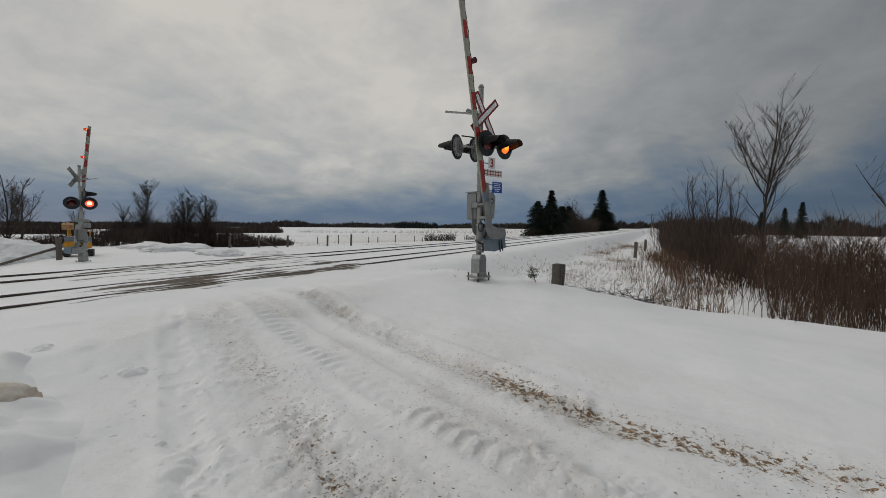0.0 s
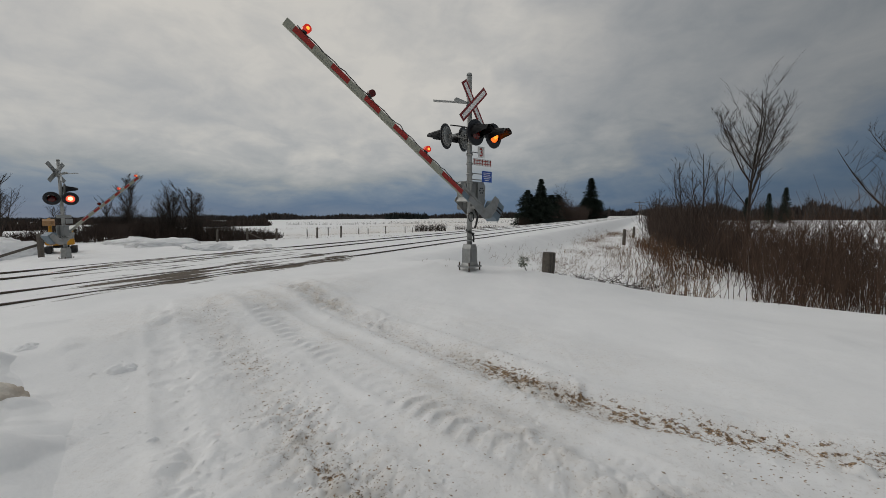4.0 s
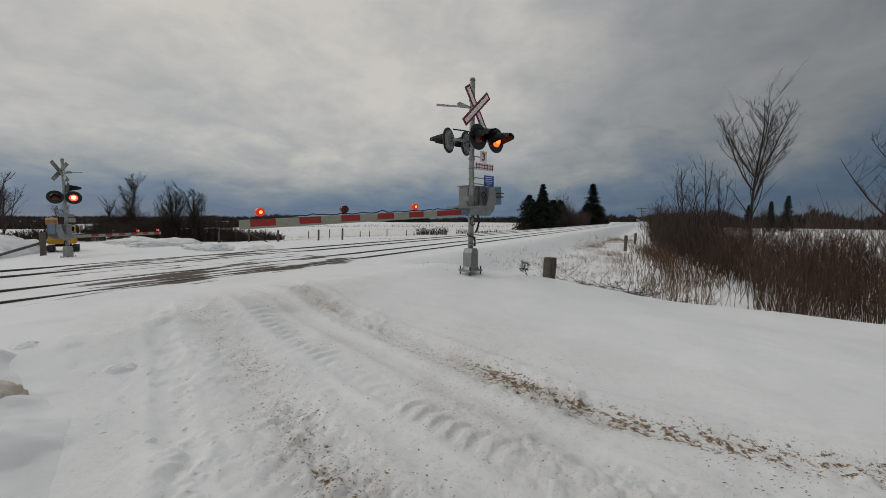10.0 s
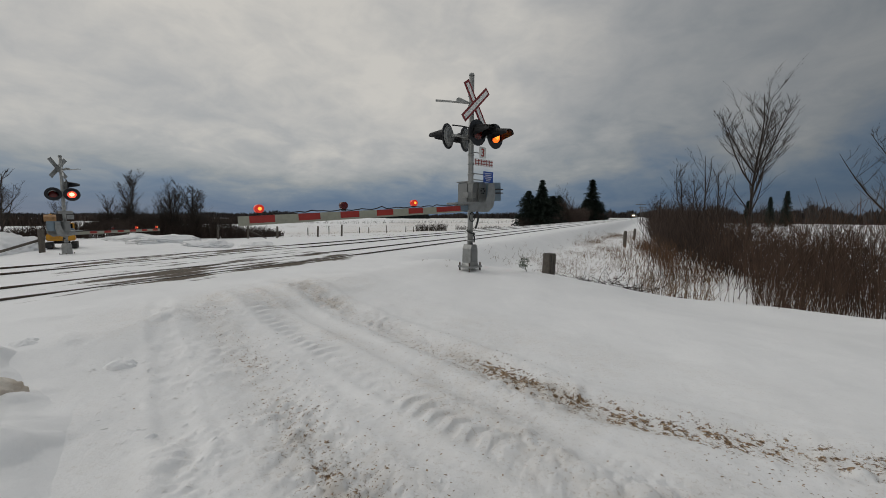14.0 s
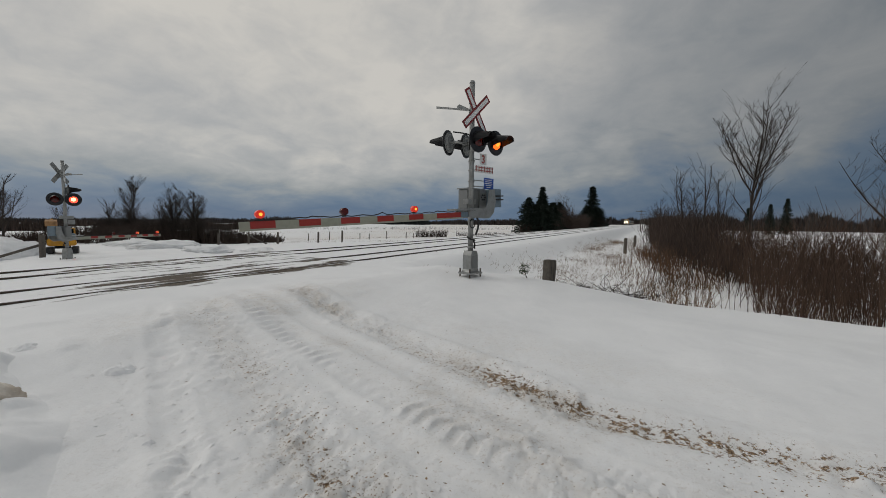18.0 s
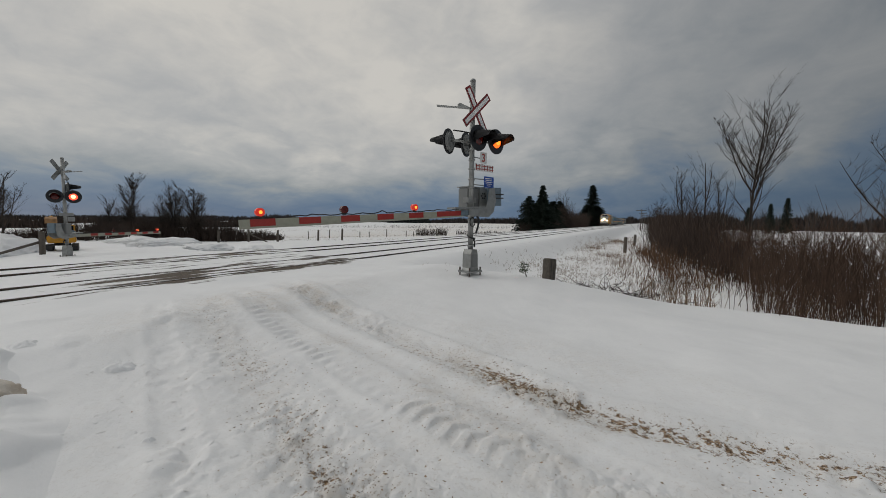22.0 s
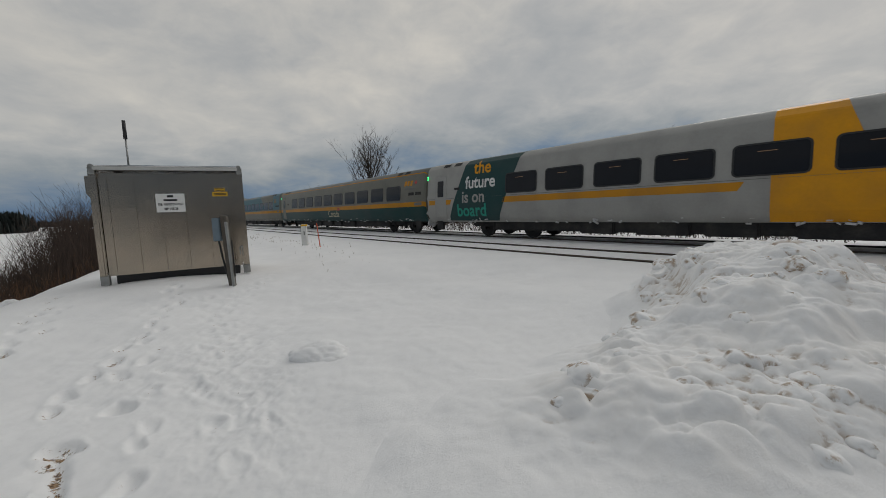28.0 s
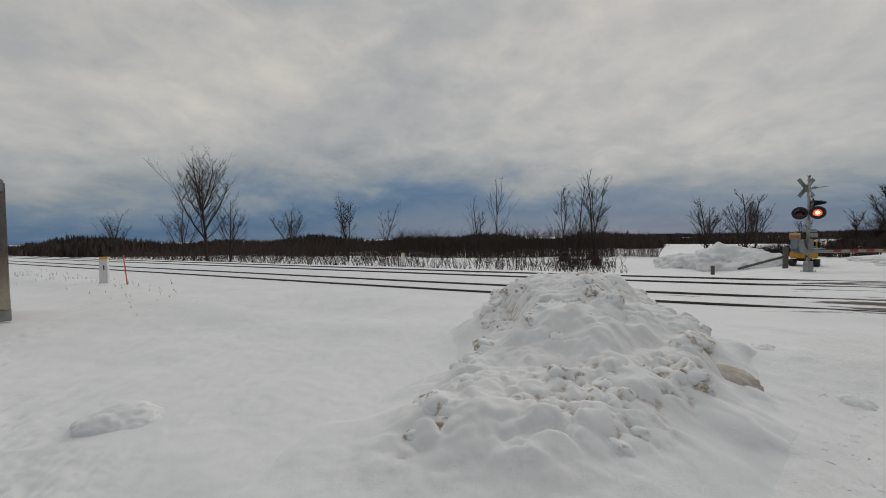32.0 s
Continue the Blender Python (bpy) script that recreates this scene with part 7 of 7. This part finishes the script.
def conifer(x, y, top, wide, seed, label, full=0.0):
    """A spruce: whorls of drooping boughs made of many small sprays."""
    rnd = random.Random(seed)
    base = float(level(np.array([x]), np.array([y]))[0])
    h = top - base
    t = thing("spruce_tree", label, "spruce", pose(x, y, base - 0.1), group="spruces")
    part("trunk", cyl(0.22, 0.03, (0, 0, 0), (0, 0, h * 0.98), 8), BARK, t)
    verts, faces = [], []
    z = h * 0.06
    while z < h:
        f = z / h
        reach = 1.2 * wide * ((1 - full) * (1 - f) ** 0.85 + full * (1 - f ** 2.6) ** 0.7) * rnd.uniform(0.75, 1.12) + 0.12
        for k in range(26):
            a = rnd.uniform(0, 6.28)
            ln = reach * rnd.uniform(0.45, 1.15)
            jit = h * rnd.uniform(-0.02, 0.02)
            d = Vector((math.cos(a), math.sin(a), 0))
            s = Vector((-d.y, d.x, 0))
            n = max(3, int(ln / 0.35))
            for i in range(n):
                g = (i + rnd.random()) / n
                c = Vector((0, 0, z + jit)) + d * ln * g + Vector((0, 0, -0.28 * ln * g * g + 0.10 * ln * g))
                w, l = wide * rnd.uniform(0.10, 0.20) * (1 - 0.4 * g), wide * rnd.uniform(0.12, 0.24)
                way = (d + s * rnd.uniform(-0.8, 0.8) + Vector((0, 0, rnd.uniform(-0.5, 0.1)))).normalized()
                q = way.cross(Vector((0, 0, 1))).normalized()
                b = len(verts)
                verts += [c - q * w * 0.5, c + way * l, c + q * w * 0.5, c + Vector((0, 0, -0.14)) + way * l * 0.4]
                faces += [(b, b + 1, b + 3), (b + 2, b + 3, b + 1), (b, b + 3, b + 2)]
        z += h * 0.027 + 0.05
    put("crown", verts, faces, NEEDLE, t, "dark green needled boughs")
    return t


FARBRUSH = mat("far_brush", (0.075, 0.053, 0.042), 0.95, 0, 0.2, 0.05, random_per=0.3)
for x, y, k, top, wide, seed, full, label in (
        (39.7, 105.2, 1.8, 11.3, 3.5, 1, 0.0, "dark spruce with a pointed top beside the line"),
        (41.0, 105.2, 1.85, 5.6, 2.7, 11, 0.9, "dark round evergreen at the foot of a spruce"),
        (38.6, 105.6, 1.75, 6.2, 2.5, 12, 0.9, "dark round evergreen at the foot of a spruce"),
        (26.4, 105.1, 1.0, 10.9, 3.6, 2, 0.0, "dark spruce with a broad skirt beside the line"),
        (22.6, 104.0, 1.0, 8.0, 3.2, 3, 0.9, "dark round-topped evergreen beside the line"),
        (25.9, 103.4, 1.0, 7.6, 3.6, 13, 1.0, "dark round-topped evergreen beside the line"),
        (28.9, 104.2, 1.1, 6.9, 2.9, 14, 0.9, "dark round-topped evergreen beside the line"),
        (31.8, 108.0, 1.2, 7.0, 2.8, 4, 0.5, "dark evergreen beside the line")):
    conifer(x * k, y * k, 1.4 + (top - 1.4) * k, wide * k, seed, label, full)
conifer(105.0, 120.3, 9.6, 2.2, 5, "distant dark spruce across the field")
conifer(100.5, 121.0, 7.6, 1.8, 6, "distant dark spruce across the field")
conifer(96.0, 124.0, 6.6, 1.8, 7, "distant dark spruce across the field")


def far_woods(name, label, az0, az1, dist, low, high, n, m, seed, depth=40.0, wave=0.3):
    """A far belt of trees: each a tuft of slim blades round a stem."""
    rnd = random.Random(seed)
    verts, faces = [], []
    for k in range(n):
        a = radians(az0 + (az1 - az0) * (k + rnd.random()) / n)
        d = dist + rnd.uniform(0, depth)
        x, y = -d * math.sin(a), d * math.cos(a)
        z = -2.6
        h = rnd.uniform(low, high) * (1 - wave / 2 + wave * math.sin(k * 0.011 * 900 / n) * math.sin(k * 0.037 * 900 / n)) - z
        w = h * rnd.uniform(0.16, 0.3)
        for _ in range(17):
            b = rnd.uniform(0, 6.28)
            off = Vector((rnd.gauss(0, w * 0.6), rnd.gauss(0, w * 0.6), 0))
            c = Vector((x, y, z)) + off
            q = Vector((math.cos(b), math.sin(b), 0)) * w * rnd.uniform(0.12, 0.30)
            hh = h * rnd.uniform(0.75, 1.0) * max(0.45, 1 - 0.32 * (off.length / w) ** 2)
            i = len(verts)
            tip = off * 0.7 + Vector((rnd.gauss(0, 0.3) * w, rnd.gauss(0, 0.3) * w, hh))
            verts += [c - q * 0.6, c + q * 0.6, c + q + tip * 0.62, c + tip, c - q + tip * 0.55]
            faces.append((i, i + 1, i + 2, i + 3, i + 4))
    ob = put(name, verts, faces, m)
    tagged(ob, label, "woods", kind="stuff")


far_woods("far_woods", "distant leafless woods along the horizon", -22.6, 34, 560, 4.5, 9.0, 900, FARWOOD, 1)
far_woods("far_woods", "low distant leafless woods along the horizon", 34, 62, 560, 3.0, 5.2, 500, FARWOOD, 13, 40.0, 0.15)
far_woods("far_woods", "distant leafless woods across the fields", -60, -28.5, 240, 4.0, 8.5, 800, FARWOOD, 2, 40.0, 0.35)
far_woods("far_woods", "distant leafless woods beyond the line", 61, 146, 250, 0.8, 6.2, 1810, FARWOOD, 3, 40.0, 0.7)
far_woods("far_woods", "hazy woods at the far end of the line", -30, -21.5, 1150, 15, 24, 160, FARWOOD, 12, 60)
far_woods("far_brush", "far belt of brown leafless brush", 58, 143, 105, 0.6, 3.1, 2100, FARBRUSH, 8, 22)
far_woods("far_brush", "far belt of brown leafless brush across the field", 24, 60, 150, 0.9, 2.0, 900, FARBRUSH, 9, 22)
far_woods("far_woods", "distant leafless woods behind the hut", 140, 178, 420, 2.0, 6.0, 420, FARWOOD, 4)
far_woods("pine_plantation", "dark pine plantation across the snowy field", 155.2, 182, 200, 6.4, 6.9, 1500, FARPINE, 5, 25, 0.0)
far_woods("pine_plantation", "dark distant pines on the horizon", 2, 8, 470, 5, 9.0, 60, FARPINE, 6, 25)


# ---------------------------------------------------------------- poles, machines, buildings far off
def utility_pole(x, y, h, seed):
    z = float(level(np.array([x]), np.array([y]))[0])
    t = thing("utility_pole", "weathered wooden utility pole with a crossarm", "utility pole", pose(x, y, z, 0, 0, AZ_EAST), group="utility poles")
    part("pole", cyl(0.17, 0.12, (0, 0, -0.2), (0, 0, h), 9), WOOD, t)
    part("crossarm", box(3.6, 0.16, 0.18, 0, 0, h - 0.5, 0.01), WOOD, t)
    for k in range(6):
        part("insulator", cyl(0.06, 0.05, (-1.6 + 0.64 * k, 0, h - 0.42), (-1.6 + 0.64 * k, 0, h - 0.2), 7), GREYBOX, t)


utility_pole(75.5, 150.3, 8.2, 1)
utility_pole(104.0, 205.0, 8.4, 2)
utility_pole(134.0, 262.0, 8.4, 3)


def excavator(x, y, turn):
    z = ground_at(x, y)
    yel = mat("machine_yellow", (0.62, 0.30, 0.015), 0.45, 0, 0.12, 3, second=(0.35, 0.17, 0.02))
    t = thing("excavator", "yellow tracked excavator parked in snow beyond the crossing", "excavator", pose(x, y, z, 0, 0, turn) @ Matrix.Scale(0.68, 4))
    for y0 in (-0.75, 0.75):
        bm = prism([(-1.2, 0.12), (-1.0, 0), (1.0, 0), (1.2, 0.12), (1.2, 0.42), (1.0, 0.52), (-1.0, 0.52), (-1.2, 0.42)], 0.4, y0=y0 - 0.2)
        part("crawler_track", bm, T_DARK, t, "black crawler track")
    part("turntable", cyl(0.5, 0.5, (0, 0, 0.4), (0, 0, 0.62), 16), T_DARK, t)
    part("upper_body", box(1.8, 1.6, 0.62, -0.1, 0, 1.32, 0.05), BLUEGREY, t, "grey engine house")
    part("body_band", box(1.85, 1.65, 0.34, -0.1, 0, 0.82, 0.04), yel, t, "yellow lower body")
    part("counterweight", box(0.4, 1.7, 0.6, -1.0, 0, 0.95, 0.08), yel, t)
    cab = part("cab", box(0.85, 0.8, 0.85, 0.35, -0.40, 1.65, 0.05), yel, t, "operator's cab")
    part("cab_window", box(0.87, 0.6, 0.45, 0.35, -0.40, 1.78), GLASS, cab)
    part("cab_window", box(0.6, 0.82, 0.45, 0.35, -0.40, 1.78), GLASS, cab)
    part("boom", pipe([(0.5, 0.62, 1.2), (1.0, 0.62, 2.2), (0.5, 0.62, 2.75)], 0.12, 6), yel, t, "folded yellow boom")
    part("stick", pipe([(0.5, 0.62, 2.75), (-0.1, 0.62, 2.3)], 0.10, 6), yel, t)
    part("bucket", prism([(-0.35, 0), (0.3, 0), (0.4, 0.35), (0.1, 0.55), (-0.3, 0.4)], 0.7, y0=-0.55), mat("worn_bucket", (0.42, 0.24, 0.11), 0.7, 0.2, 0.3, 4), t, "rusty bucket", pose(0.1, 0.82, 2.2))


excavator(-21.35, 21.95, 131)


def flatbed(x, y, turn, label, cab):
    z = float(level(np.array([x]), np.array([y]))[0])
    t = thing("flatbed_trailer", label, "trailer", pose(x, y, z, 0, 0, turn) @ Matrix.Scale(0.42, 4))
    part("deck", box(6.0, 2.2, 0.25, 0, 0, 1.0, 0.03), T_DARK, t, "dark flat deck")
    part("headboard", box(0.15, 2.2, 0.9, -2.9, 0, 1.5, 0.03), T_DARK, t)
    for xx in (-2.0, 1.4, 2.3):
        for yy in (-0.95, 0.95):
            part("wheel", cyl(0.45, 0.45, (xx, yy - 0.15, 0.45), (xx, yy + 0.15, 0.45), 14), T_DARK, t)
    if cab:
        c = part("cab", prism([(-1.0, 0.6), (0.9, 0.6), (0.9, 2.3), (-0.3, 2.3), (-0.6, 1.6), (-1.0, 1.5)], 2.0, y0=-1.0), T_DARK, t, "dark cab", pose(-4.0, 0, 0))
        part("cab_window", box(0.9, 2.02, 0.5, 0.3, 0, 1.95), GLASS, c)
    part("load", box(2.2, 1.8, 0.5, 1.2, 0, 1.4, 0.05), mat("rust_red_load", (0.10, 0.05, 0.038), 0.8, 0, 0.3, 2), t, "rust-red load")


flatbed(-31.4, 13.4, 62, "small dark flatbed trailer with rusty load, half hidden by brush", True)


def farmhouse(x, y, turn, w, d, h, label):
    z = -2.3
    t = thing("farmhouse", label, "house", pose(x, y, z, 0, 0, turn), group="farm buildings")
    wall = mat("pale_siding", (0.42, 0.40, 0.37), 0.8, 0, 0.1, 1.0)
    part("wall", box(w, d, h, 0, 0, h / 2), wall, t, "pale siding walls")
    bm = prism([(-d / 2 - 0.4, h), (d / 2 + 0.4, h), (0, h + d * 0.42)], w + 0.6)
    bmesh.ops.transform(bm, matrix=pose(w / 2 + 0.3, 0, 0, 0, 0, 90), verts=bm.verts)
    part("roof", bm, SNOW_PILE, t, "snow-covered gable roof")
    part("chimney", box(0.6, 0.6, 1.6, w * 0.3, 0, h + d * 0.42), mat("chimney_brick", (0.25, 0.12, 0.09), 0.9, 0, 0.2, 3), t)
    for k in range(3):
        for sd in (-1, 1):
            part("window", box(0.9, 0.06, 1.1, -w * 0.32 + k * w * 0.32, sd * (d / 2 + 0.02), h * 0.55), GLASS, t)
    part("door", box(1.0, 0.06, 2.0, w * 0.12, -d / 2 - 0.02, 1.0), BLUEGREY, t)


farmhouse(174.0, 188.0, 12, 9, 6, 3.4, "pale farmhouse with snowy roof across the field")

# ploughed heaps beyond the tracks
for k, (hx, hy, sx, sy, sz) in enumerate(((-25.0, 20.6, 3.0, 2.2, 1.5), (-27.3, 19.0, 2.2, 1.8, 1.0), (-22.8, 20.6, 1.6, 1.3, 0.9), (-18.6, 26.5, 2.2, 1.2, 0.45), (-15.6, 25.6, 2.4, 1.2, 0.5),
                                          (-12.6, 26.6, 1.8, 1.0, 0.45), (-22.0, 28.0, 2.0, 1.2, 0.4), (-9.4, 28.6, 1.7, 1.0, 0.35))):
    snow_lump(hx, hy, sx, sy, sz, 30 + k, name="snow_mound", label="heap of ploughed snow beyond the tracks")


# ---------------------------------------------------------------- movement
def vehicle_pose(s, length):
    a, _ = track(s - length * 0.35, SPACING)
    b, _ = track(s + length * 0.35, SPACING)
    mid = (a + b) / 2
    return pose(mid[0], mid[1], 0.0, 0, 0, math.degrees(math.atan2(b[1] - a[1], b[0] - a[0])))


def motions():
    times = [0, 12, 20, 23] + [24 + 0.2 * k for k in range(36)] + [31.5, 32]
    for ob, back, length in train:
        walk(ob, [(t, vehicle_pose(-89.7 - SPEED * (t - 28) + back, length)) for t in times])
    lift = [(0, 79), (0.6, 67.5), (1.2, 62.5), (2, 54), (2.5, 50), (3, 44.2), (3.5, 38.8), (4.5, 26.8), (5.5, 14.5), (6, 6.2), (6.4, 1.0), (6.7, -4.2), (7, -3.0), (7.4, -3.4), (8, -3.1), (32, -3.1)]
    walk(near_arm, [(t, pose(0, -0.28, 1.62, 0, a, 0)) for t, a in lift])
    late = [(t, a + 3) for t, a in lift if t < 5] + [(5.5, 22), (6, 16), (6.5, 11), (7, 6.5), (7.5, 3), (8, 0.8), (8.6, 0), (32, 0)]
    walk(far_arm, [(t, pose(0, -0.28, 1.12, 0, a, 0)) for t, a in late])


motions()
